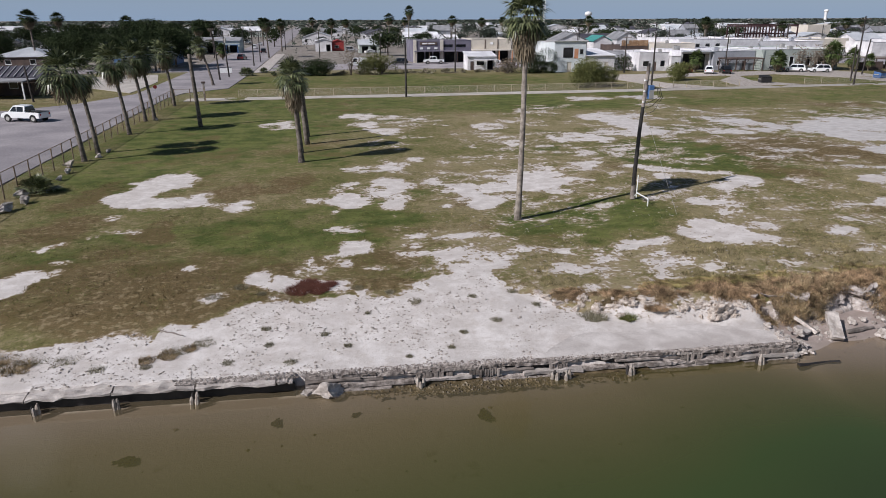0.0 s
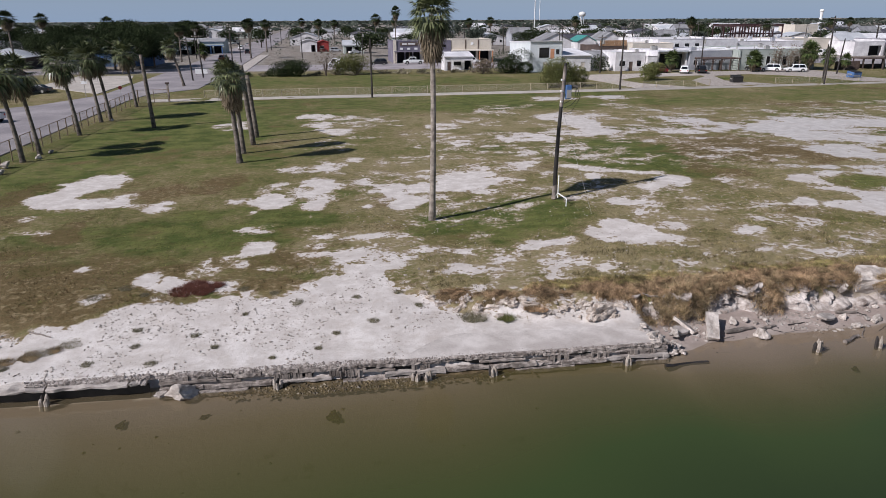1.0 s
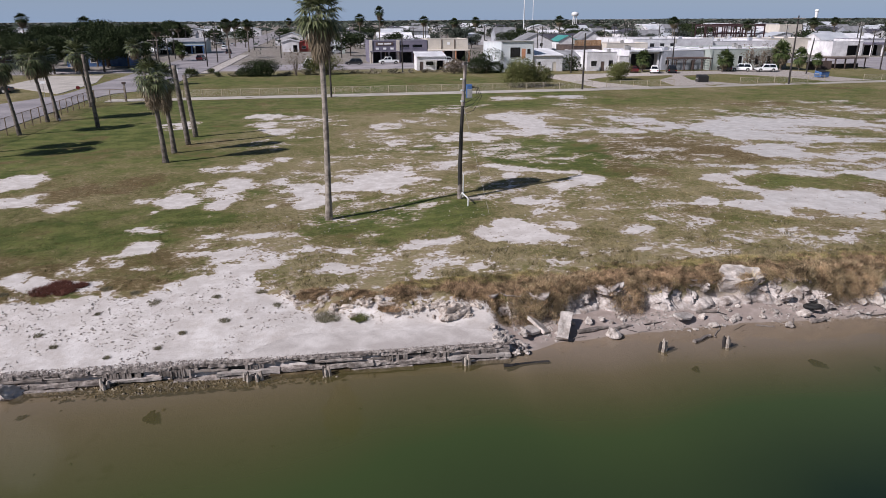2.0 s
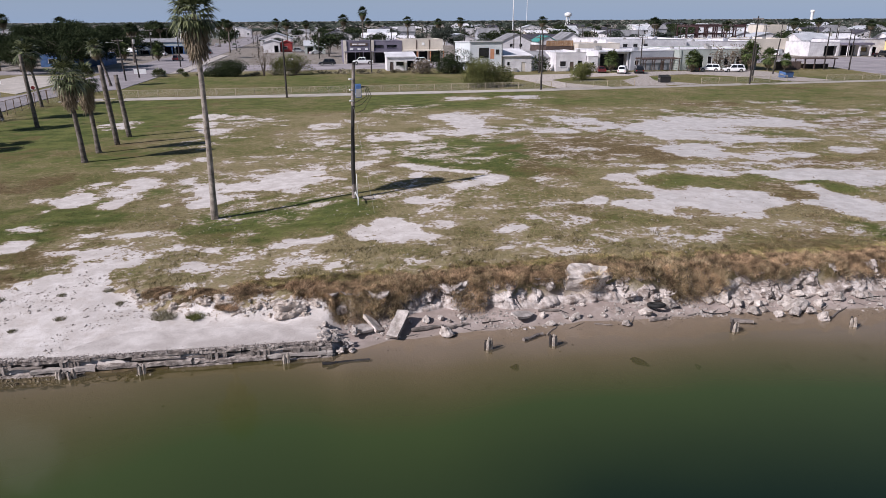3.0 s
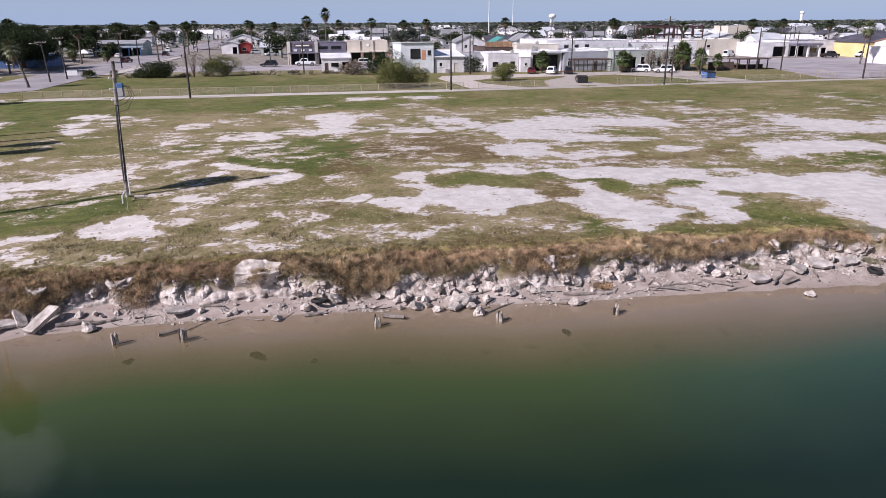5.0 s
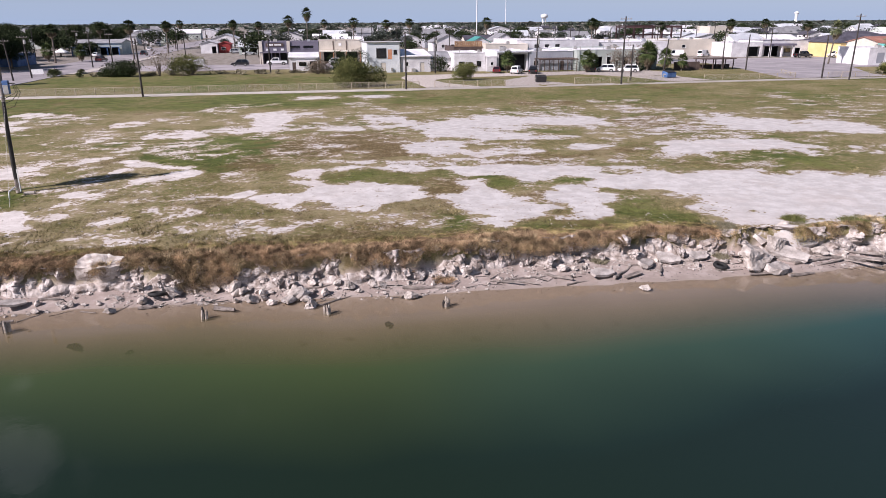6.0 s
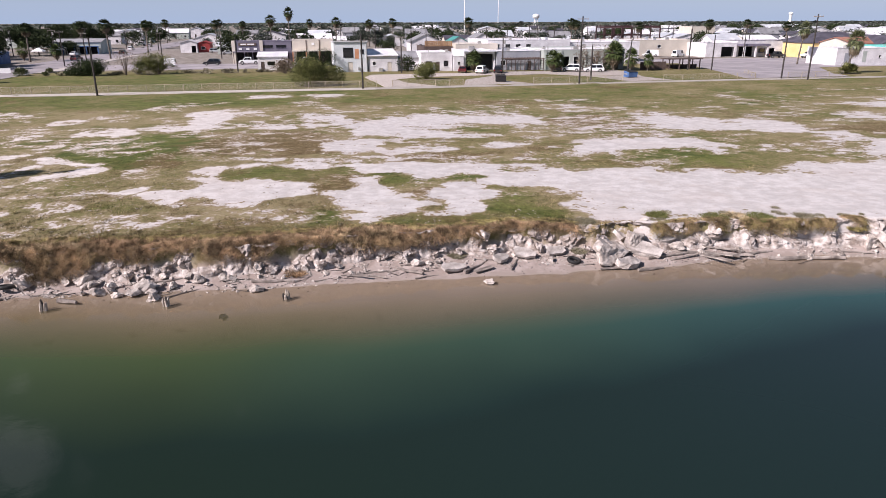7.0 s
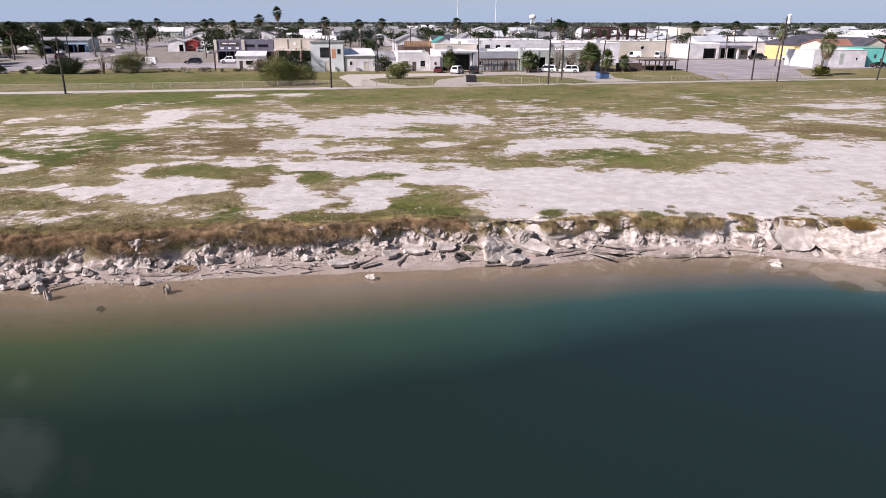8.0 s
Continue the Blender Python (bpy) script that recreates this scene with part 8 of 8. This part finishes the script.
# fallen slabs and masonry at the headland
slab("great tilted concrete slab sliding into the water", pose(82.4, 20.8, -0.2, 42, 0, -8), (2.7, 2.3, 0.45), 41)
for k, (label, x, y, z, size, turn) in enumerate((("large pale concrete mass at the water's edge", 84.6, 19.0, -0.6, (2.7, 2.0, 1.55), -22), ("rounded concrete mass low in the water", 85.6, 17.3, -1.0, (2.1, 0.9, 0.6), -28), ("pale concrete mass at the headland", 88.0, 18.0, -0.6, (2.9, 2.2, 1.5), -30), ("pale cracked block beside the great slab", 80.6, 21.6, -0.7, (1.2, 1.0, 1.1), 15))):
    stone(label, x, y, 1.0, turn, rock_mesh("concrete_mass", size, 320 + k, M_CALICHE, 5, 5, 0.15), 1.0, "", "concrete_mass", z=z)
stone("flat pale boulder lying in the water", 79.7, 18.7, 1.6, 5, STONES[3], 0.4, "", z=-1.15, flat=0.55)
slab("tilted wedge of concrete beside the great slab", pose(81.2, 21.0, -0.5, 40, 12, 30), (1.2, 1.2, 0.4), 45)
slab("small wedge of concrete in the crack", pose(82.9, 19.5, -0.95, 50, 0, 60), (0.8, 0.35, 0.3), 46)
HEAD = [rock_mesh("concrete_mass", (1.5, 1.2, 0.8), 330 + k, M_CALICHE, 6, 4, 0.18) for k in range(4)]
for k in range(10):
    x = 89.5 + k * 1.5
    stone("pale broken concrete along the headland", x, float(bank_y(x)) - 0.9, rnd.uniform(0.7, 1.1), k * 77, HEAD[k % 4], 1.0, "masses at the headland", "concrete_mass", z=-0.75)


def driftwood(label, x, y, length, turn, r=0.09, material=None, tilt=0.0, name="driftwood_log", lift=0.0, seed=0):
    rnd = random.Random(int(x * 100) + seed)
    n = 6
    pts = [(length * (i / n - 0.5), rnd.uniform(-0.03, 0.03) * length, rnd.uniform(-0.01, 0.01) * length) for i in range(n + 1)]
    bm = bar(pts, [r * rnd.uniform(0.75, 1.1) * (1 - 0.3 * i / n) for i in range(n + 1)], 7)
    return solid(name, bm, material or M_WEATHERED, label, "driftwood", pose(x, y, max(stand(x, y), -1.12) + r * 0.8 + lift, 0, tilt, turn), "driftwood on the beach")


for x, y, l, t, r in ((24.3, 23.5, 1.2, 15, 0.09), (23.0, 23.5, 1.5, 8, 0.11), (28.8, 24.1, 1.0, -8, 0.08), (27.4, 22.0, 1.1, 25, 0.09), (28.5, 22.6, 1.3, 45, 0.03), (33.6, 22.65, 0.95, 8, 0.1), (37.15, 21.7, 1.0, -22, 0.14), (41.3, 23.2, 2.0, 15, 0.07), (42.3, 21.9, 2.2, 28, 0.05),
                      (46.8, 22.4, 2.4, -5, 0.1), (51.5, 22.4, 2.0, -25, 0.06), (51.2, 22.6, 1.7, 15, 0.05), (51.9, 22.3, 1.5, -40, 0.05), (50.8, 22.5, 1.4, -10, 0.04), (52.2, 22.7, 1.8, 5, 0.05), (53.7, 22.5, 1.6, -38, 0.09), (54.5, 21.8, 1.3, 15, 0.05), (57.2, 22.4, 1.8, 40, 0.09), (59.4, 22.5, 1.6, 60, 0.07),
                      (63.0, 21.9, 1.4, -8, 0.06), (68.2, 22.1, 2.6, 8, 0.09), (70.4, 22.0, 3.6, -25, 0.13), (70.9, 22.7, 3.2, -30, 0.1), (71.6, 21.7, 2.8, -8, 0.12), (73.2, 21.7, 2.6, 6, 0.11), (75.8, 20.7, 4.2, -9, 0.15), (78.3, 21.2, 1.4, 65, 0.08), (79.0, 20.9, 2.4, -20, 0.06), (66.5, 20.7, 1.5, 5, 0.1), (35.6, 22.9, 1.0, 10, 0.04), (30.9, 22.7, 0.8, -20, 0.04)):
    driftwood("bleached driftwood log lying on the beach", x, y, l, t, r)
for x, y, l, t, w in ((70.2, 21.9, 3.4, -62, 0.22), (70.7, 22.1, 2.6, -48, 0.18), (71.4, 21.7, 2.2, -12, 0.24), (69.0, 21.8, 1.8, 8, 0.14), (50.9, 22.3, 1.5, -30, 0.12), (57.6, 22.0, 1.1, 20, 0.3), (64.4, 21.1, 1.2, -6, 0.16)):
    bm = bmesh.new()
    bmesh.ops.create_cube(bm, size=1, matrix=Matrix.Diagonal((l, w, 0.06, 1)))
    bmesh.ops.bevel(bm, geom=bm.edges[:], offset=0.012, segments=1, affect="EDGES")
    for v in bm.verts:
        v.co.z += 0.05 * math.sin(v.co.x * 1.3 + x)
    solid("plank", bm, M_WEATHERED, "bleached broken plank washed up on the beach", "driftwood", pose(x, y, max(stand(x, y), -1.12) + 0.09, 3, -3, t), "planks on the beach")
for k in range(70):
    x = rnd.choice([rnd.uniform(42, 56), rnd.uniform(22, 42), rnd.uniform(56, 78)])
    y = float(bank_y(x)) - rnd.uniform(0.9, 2.4)
    driftwood("thin bleached driftwood stick on the beach", x, y, rnd.uniform(0.4, 1.3), rnd.uniform(-60, 60), rnd.uniform(0.015, 0.035), rnd.choice([M_WEATHERED, M_WOODPOLE]), 0, "driftwood_stick", 0, k)
driftwood("pale stick lying on the bare slope", -6.9, 27.2, 1.3, -35, 0.04)
driftwood("thin pale stick lying on the lawn", 13.0, 38.3, 1.2, 20, 0.03)
driftwood("dark waterlogged timber lying under the shallows", 19.3, 21.3, 1.9, 3, 0.12, M_TARSHADE, lift=-0.12)


def tyre(label, at, r=0.34):
    ob = thing("tyre", label, "tyre", at, "old tyres")
    bm = bmesh.new()
    n, m = 22, 8
    rings = [[bm.verts.new(((r + 0.1 * math.cos(b * math.tau / m)) * math.cos(a * math.tau / n), (r + 0.1 * math.cos(b * math.tau / m)) * math.sin(a * math.tau / n), 0.1 * math.sin(b * math.tau / m))) for b in range(m)] for a in range(n)]
    for a in range(n):
        for b in range(m):
            bm.faces.new((rings[a][b], rings[(a + 1) % n][b], rings[(a + 1) % n][(b + 1) % m], rings[a][(b + 1) % m]))
    part("tread", bm, M_RUBBER, ob, smooth=True)


tyre("black tyre half sunk beside a boulder", pose(33.85, 23.5, -0.72, -12, 6, 20))
tyre("old grey tyre lying flat on the beach", pose(62.7, 22.2, -0.82, 8, 5, 0), 0.3)
hose = solid("hose", bar([(0.7 * math.cos(a) * (1 + 0.1 * math.sin(3 * a)), 0.35 * math.sin(a), 0.03) for a in np.linspace(0, 5.6, 24)], 0.025, 6), M_RUBBER, "dark loop of old hose on the sand", "hose", pose(36.7, 23.0, stand(36.7, 23.0)))


def scatter(name, label, category, xs, ys, sizes, material, sink=0.3, flat=0.6, zs=None):
    """Many small stones in one mesh."""
    g = np.random.default_rng(len(xs))
    base = np.array([(1, 0, 0), (-1, 0, 0), (0, 1, 0), (0, -1, 0), (0, 0, 1), (0, 0, -1)], float)
    tris = np.array([(0, 2, 4), (2, 1, 4), (1, 3, 4), (3, 0, 4), (2, 0, 5), (1, 2, 5), (3, 1, 5), (0, 3, 5)])
    n = len(xs)
    z = land_z(xs, ys) if zs is None else zs
    a = g.random(n) * math.tau
    v = base[None] * (0.6 + 0.8 * g.random((n, 6, 1))) * sizes[:, None, None] + g.normal(size=(n, 6, 3)) * sizes[:, None, None] * 0.18
    v[:, :, 2] *= flat
    c, s = np.cos(a)[:, None], np.sin(a)[:, None]
    v = np.stack([v[:, :, 0] * c - v[:, :, 1] * s, v[:, :, 0] * s + v[:, :, 1] * c, v[:, :, 2]], -1)
    v += np.stack([xs, ys, z + sizes * flat * (0.5 - sink)], -1)[:, None]
    f = (tris[None] + 6 * np.arange(n)[:, None, None]).reshape(-1, 3)
    me = bpy.data.meshes.new(name)
    me.from_pydata(v.reshape(-1, 3).tolist(), [], f.tolist())
    me.materials.append(material)
    return tagged(new(name, me), label, category, kind="stuff")


g = np.random.default_rng(12)
px, py = g.uniform(-14, 19, 9000), g.uniform(22.6, 31, 9000)
keep = (py > wall_y(px) + 0.35) & (rough_field(px, py, 2.0, 111, 3) > 0.45) & (bare_of(px, py, 0 * px) > 0.6) & ~((px > 8) & (py < 25.0))
scatter("pebbles", "pale caliche pebbles strewn over the bare slope", "pebbles", px[keep], py[keep], 0.02 + 0.06 * g.random(9000)[keep] ** 3, M_CALICHE)
px = g.uniform(-6, 19, 5200)
scatter("pebbles", "broken pale chips along the top of the wall", "pebbles", px, wall_y(px) + 0.12 + 0.45 * g.random(5200) ** 1.6, 0.015 + 0.04 * g.random(5200) ** 2, M_LIP, zs=np.full(5200, -0.54))
px, py = g.uniform(6, 62, 5200), 25.5 + 22 * g.random(5200) ** 1.6
keep = (py > bank_y(px) + 0.8) & (rough_field(px, py, 2.2, 113, 3) > 0.5)
scatter("pebbles", "pale stones scattered over the dry turf", "pebbles", px[keep], py[keep], 0.02 + 0.07 * g.random(5200)[keep] ** 3, M_CALICHE)
px = g.uniform(20, 90, 7000)
py = bank_y(px) - 0.6 - 1.8 * g.random(7000) ** 1.3
keep = (py > shore_y(px) - 0.3) & (rough_field(px, py, 2.5, 121, 3) > 0.42)
scatter("rubble", "small pale rubble strewn along the foot of the bank", "rubble", px[keep], py[keep], 0.025 + 0.09 * g.random(7000)[keep] ** 3, M_CALICHE)
px = g.uniform(21, 90, 1500)
py = shore_y(px) + 2.4 * (g.random(1500) - 0.45)
scatter("shells", "dark bits of drift along the water's edge", "debris", px, py, 0.012 + 0.035 * g.random(1500) ** 3, M_WOODPOLE)
px = g.normal(5.6, 2.2, 700)
py = wall_y(px) - 0.05 - 0.75 * g.random(700) ** 1.4
scatter("submerged_rubble", "brown weedy rubble under water along the wall", "rubble", px, py, 0.04 + 0.08 * g.random(700), M_WETSTONE, zs=-1.165 + 0.04 * g.random(700))
px, py = g.uniform(-14, 30, 60), g.uniform(17.5, 22, 60)
scatter("submerged_stones", "dark weedy stones on the shallow bed", "rubble", px, py, 0.03 + 0.06 * g.random(60) ** 2, M_WETSTONE)


# ---- grasses and weeds ----
def blades(name, label, xs, ys, heights, material, per=5, lean=0.5, width=0.02, category="grass", spread_r=0.07, seed=1, fan=False, dome=False):
    """Tufts of single blades in one mesh; fan: each tuft opens like a fountain; dome: it is a low bush of short shoots."""
    g = np.random.default_rng(seed)
    x, y, h = np.repeat(xs, per), np.repeat(ys, per), np.repeat(heights, per)
    n = len(x)
    ox, oy = g.normal(size=n) * spread_r, g.normal(size=n) * spread_r
    x, y = x + ox, y + oy
    edge = bank_y(x)
    up = rise(x, edge)
    z = np.where((y > edge - 1.2) & (y < edge + 0.45) & (x > 19.5), up - 0.03 - (0.78 + up) * np.clip((edge - y) / 1.15, 0, 1) ** 1.25, land_z(x, y) - 0.02)
    h = h * g.uniform(0.6, 1.25, n)
    a, l = g.random(n) * math.tau, lean * h * np.abs(g.normal(size=n))
    if fan:
        a, far = np.arctan2(oy, ox) + 0.6 * g.normal(size=n), np.hypot(ox, oy) / spread_r
        h, l = h * (1.15 - 0.25 * np.minimum(far, 2.0)), lean * h * (0.25 + 0.45 * far)
    if dome:
        lift = np.maximum(1 - (np.hypot(ox, oy) / (2.2 * spread_r)) ** 2, 0.05) * h * g.random(n) ** 0.6
        z, h = z + lift * 0.85, (0.05 + 0.16 * h) * g.uniform(0.5, 1.4, n)
        l = lean * h * np.abs(g.normal(size=n))
    turn = g.random(n) * math.tau
    wx, wy = np.cos(turn) * width * (0.6 + h), np.sin(turn) * width * (0.6 + h)
    tip = np.stack([x + l * np.cos(a), y + l * np.sin(a), z + h], -1)
    v = np.stack([np.stack([x - wx, y - wy, z], -1), np.stack([x + wx, y + wy, z], -1), tip], 1)
    me = bpy.data.meshes.new(name)
    me.vertices.add(3 * n)
    me.vertices.foreach_set("co", v.ravel())
    me.loops.add(3 * n)
    me.loops.foreach_set("vertex_index", np.arange(3 * n))
    me.polygons.add(n)
    me.polygons.foreach_set("loop_start", np.arange(0, 3 * n, 3))
    me.update(calc_edges=True)
    me.materials.append(material)
    return tagged(new(name, me), label, category, kind="stuff")


g = np.random.default_rng(2)
n = 15000
px = g.uniform(10, 92, n)
width = np.interp(px, [10, 14, 20, 30, 45, 56, 62, 66, 92], [1.2, 2.0, 2.6, 2.4, 2.2, 1.7, 1.3, 0.8, 0.8])
hang = np.interp(px, [10, 17, 19, 36, 40, 50, 60, 92], [0.3, 0.3, 0.9, 0.8, 0.3, 0.4, 0.2, 0.15]) * ease(0.42, 0.56, rough_field(px, 0 * px, 2.8, 191, 2))
off = g.random(n) ** 1.3 * (width + hang) - hang
py = bank_y(px) - 0.12 + off
hue = 0.6 * rough_field(px, py, 3.5, 131, 3) + 0.25 * rough_field(px, py, 0.9, 171, 2) + 0.15 * g.random(n)
thin = rough_field(px, py, 1.0, 141, 3)
keep = thin > np.interp(px, [10, 16, 19, 60, 65, 69, 70, 78, 79, 92], [0.53, 0.44, 0.30, 0.33, 0.62, 0.60, 0.49, 0.49, 0.64, 0.67]) + 0.16 * ease(0.45, 1.0, off / width)
keep &= ~((np.abs(px - 30.95) < 1.05) & (py < 25.9) & (py > 24.8))
lump = ease(0.25, 0.75, rough_field(px, py, 0.7, 181, 2))
tall = (0.10 + 0.44 * lump ** 1.5 * g.random(n) + 0.10 * g.random(n)) * (1 - 0.60 * np.clip(off / width, 0, 1)) * np.interp(px, [10, 14, 18, 24, 36, 44, 58, 66], [0.3, 0.5, 1.0, 1.1, 1.0, 0.75, 0.65, 0.45])
kinds = np.where(hue < 0.455, 0, np.where(hue < 0.475, 1, np.where(hue < 0.53, 2, np.where(hue < 0.55, 1, 0))))
kinds = np.where((off < 0.12) & (g.random(n) < 0.4), 1, kinds)
kinds = np.where((off > 0.62 * width) & (g.random(n) < 0.6), 3, kinds)
kinds = np.where((px > 36) & (kinds == 1), np.where(g.random(n) < 0.6, 2, 0), kinds)
kinds = np.where((px > 54) & (off > 0.35) & (g.random(n) < 0.7), 3, kinds)
kinds = np.where(px > 64, np.where(g.random(n) < 0.3, 3, np.where(g.random(n) < 0.5, 0, 1)), kinds)
for k, (name, label, mat) in enumerate((("russet_grass", "russet dry weeds along the bank's edge", M_REDGRASS), ("scrub", "dark brown twiggy scrub hanging over the bank", M_SCRUB),
                                        ("straw_grass", "straw-coloured grass along the bank's edge", M_STRAW), ("green_grass", "olive green grass along the bank's edge", M_GREENGRASS))):
    sel = keep & (kinds == k)
    blades(name, label, px[sel], py[sel], tall[sel], mat, 52 if k == 2 else 90, 1.0, 0.012 if k == 2 else 0.017, spread_r=0.12 if k == 2 else 0.14, seed=3 + k, fan=k == 2, dome=k != 2)
n = 125000
px, py = g.uniform(-22, 84, n), 24.5 + 32 * g.random(n) ** 1.9
turf = bare_of(px, py, 0 * px) + 0.9 * (rough_field(px, py, 1.2, 151, 3) - 0.5)
keep = (turf < 0.25) & (py > np.where(px < 10, 27.5 - 0.12 * px, bank_y(px) + 0.5))
green = keep & (lush_of(px, py, 0 * px) + 0.2 * (g.random(n) - 0.5) > 0.42)
brown = keep & ~green & (rust_of(px, py, 0 * px) + 0.3 * (g.random(n) - 0.5) > 0.4)
keep = keep & ~green & ~brown
blades("brown_grass", "short brown withered lawn grass", px[brown], py[brown], 0.05 + 0.06 * rough_field(px[brown], py[brown], 2.0, 161, 2), M_BROWNGRASS, 4, 0.9, 0.024, spread_r=0.12, seed=8)
blades("short_grass", "short dry straw-coloured lawn grass", px[keep], py[keep], (0.05 + 0.10 * rough_field(px[keep], py[keep], 0.8, 161, 3) ** 1.5 * 1.6) * (1.25 - 0.5 * ease(28, 38, py[keep])), M_SHORT, 4, 0.9, 0.024, spread_r=0.12, seed=6)
blades("lawn_grass", "short green lawn grass in lush patches", px[green], py[green], 0.05 + 0.06 * rough_field(px[green], py[green], 2.0, 161, 2), M_LAWN, 4, 0.9, 0.024, spread_r=0.12, seed=7)


def weed(label, x, y, r, h, material, seed, name="weed_clump", group="weeds on the bare slope", count=None):
    rnd = random.Random(seed)
    bm = bmesh.new()
    for _ in range(count or int(260 + 520 * r)):
        a, d = rnd.uniform(0, math.tau), r * math.sqrt(rnd.random())
        d *= 0.75 + 0.45 * noise.noise(Vector((1.3 * math.cos(a), 1.3 * math.sin(a), seed * 2.7)))
        bx, by = d * math.cos(a), d * math.sin(a)
        hh = h * rnd.uniform(0.5, 1.1) * (1.15 - 0.6 * (d / r) ** 2)
        t = rnd.uniform(0, math.tau)
        w = rnd.uniform(0.006, 0.015)
        v = [bm.verts.new(p) for p in ((bx - w * math.cos(t), by - w * math.sin(t), -0.03), (bx + w * math.cos(t), by + w * math.sin(t), -0.03), (bx + rnd.gauss(0, 0.95) * hh, by + rnd.gauss(0, 0.95) * hh, hh))]
        bm.faces.new(v)
    return solid(name, bm, material, label, "weed", pose(x, y, stand(x, y), 0, 0, 0), group)


for k, (x, y, r) in enumerate(((-1.7, 30.5, 0.75), (-0.7, 30.4, 0.7), (-1.2, 31.1, 0.8), (-0.2, 30.9, 0.4))):
    weed("dark crimson matted weed spreading over pale ground", x, y, r, 0.2, M_CRIMSON, 1 + k, "crimson_weed", "crimson weeds", count=int(2000 * r))
for k, (x, y, r) in enumerate(((3.7, 28.5, 0.5), (7.0, 26.3, 0.42), (5.35, 25.5, 0.25), (-1.85, 24.15, 0.4), (-6.5, 25.8, 0.9), (1.4, 27.7, 0.18), (-7.4, 24.7, 0.3), (2.8, 23.8, 0.2), (-9.2, 24.8, 0.5), (-11.9, 26.0, 1.1), (-13.0, 25.6, 1.2), (-10.6, 25.8, 0.8), (-5.5, 26.4, 0.8), (-3.0, 27.0, 0.35), (-0.5, 26.2, 0.3),
                                          (0.4, 25.1, 0.25), (-2.8, 25.7, 0.3), (-4.3, 24.5, 0.35), (4.6, 24.3, 0.22), (6.4, 28.6, 0.3), (9.2, 27.5, 0.35), (8.4, 28.9, 0.4), (-4.5, 31.2, 0.6), (-5.6, 30.4, 0.7), (-3.4, 30.3, 0.35), (1.1, 30.3, 0.5), (2.6, 29.6, 0.4))):
    weed("small greyish dry weed clump on bare ground", x, y, r * 0.85, 0.08, M_WEED, 10 + k)
for k in range(26):
    x = rnd.uniform(62, 96)
    y = float(bank_y(x)) + 0.8 + 2.2 * rnd.random() ** 2
    weed("low grey-green weed mat on the caliche", x, y, rnd.uniform(0.15, 0.5), 0.1, M_WEED, 50 + k, group="weeds on the caliche")
for k, (x, y, r, m) in enumerate(((11.5, 26.0, 0.8, M_WEED), (14.2, 25.7, 0.7, M_REDGRASS), (12.9, 25.6, 0.5, M_LEAFOLIVE), (79.9, 22.1, 0.8, M_GREENGRASS), (84.8, 19.4, 0.1, M_WEED), (64.2, 24.4, 0.9, M_WEED), (68.8, 25.0, 0.9, M_LEAFOLIVE), (74.6, 23.5, 1.1, M_LEAFOLIVE), (77.2, 23.1, 0.8, M_WEED), (73.2, 24.0, 0.9, M_STRAW), (47.8, 23.1, 0.7, M_REDGRASS), (87.2, 19.6, 0.9, M_WEED), (72.0, 24.0, 0.9, M_LEAFOLIVE), (63.4, 23.5, 0.7, M_WEED), (56.5, 24.0, 0.6, M_WEED))):
    weed("low bushy weed at the bank's edge", x, y, r, 0.22, m, 90 + k, "bank_shrub", "bushy weeds at the bank", int(1500 * r))
for x, y, r in ((5.1, 20.3, 0.5), (-2.3, 21.1, 0.35), (-7.1, 19.8, 0.45), (31.2, 19.6, 0.45), (26.0, 20.0, 0.3), (33.5, 19.0, 0.25), (44.5, 19.2, 0.35), (0.5, 21.2, 0.25)):
    stone("dark seaweed mat lying on the shallow bed", x, y, r, x * 50, SEAWEED[int(abs(x)) % 3], 0.3, "seaweed mats", "seaweed_mat")["category"] = "seaweed"
for x, y, s in ((-21.0, 50.2, 1.0), (-21.4, 48.0, 0.95), (-22.1, 62.9, 0.9), (-22.0, 52.2, 0.7), (-21.2, 57.5, 0.6), (-21.4, 60.2, 0.8), (-20.9, 67.0, 0.5), (-20.8, 70.0, 0.5), (-21.0, 92.0, 0.6)):
    stone("pale boulder set along the street fence", x, y, s * 1.3, x * 40, None, 0.3, "boulders by the fence")

# bushy plant growing on the headland
bush = weed("rounded orange-brown bushy plant on the concrete mass", 85.2, 19.2, 0.8, 0.4, M_LEAFRUST, 151, "headland_bush", "", 2600)
bush.location.z = 0.62
for k, (x, y, r) in enumerate(((-6.7, 25.5, 0.55), (-7.5, 25.2, 0.4), (-5.9, 25.9, 0.35), (-13.2, 26.1, 0.9), (-12.2, 25.5, 0.8), (-14.4, 25.7, 0.9))):
    weed("dark brown brushy scrub on the bare slope", x, y, r, 0.13, M_SCRUB, 170 + k, "scrub_clump", "scrub on the slope", int(1500 * r))
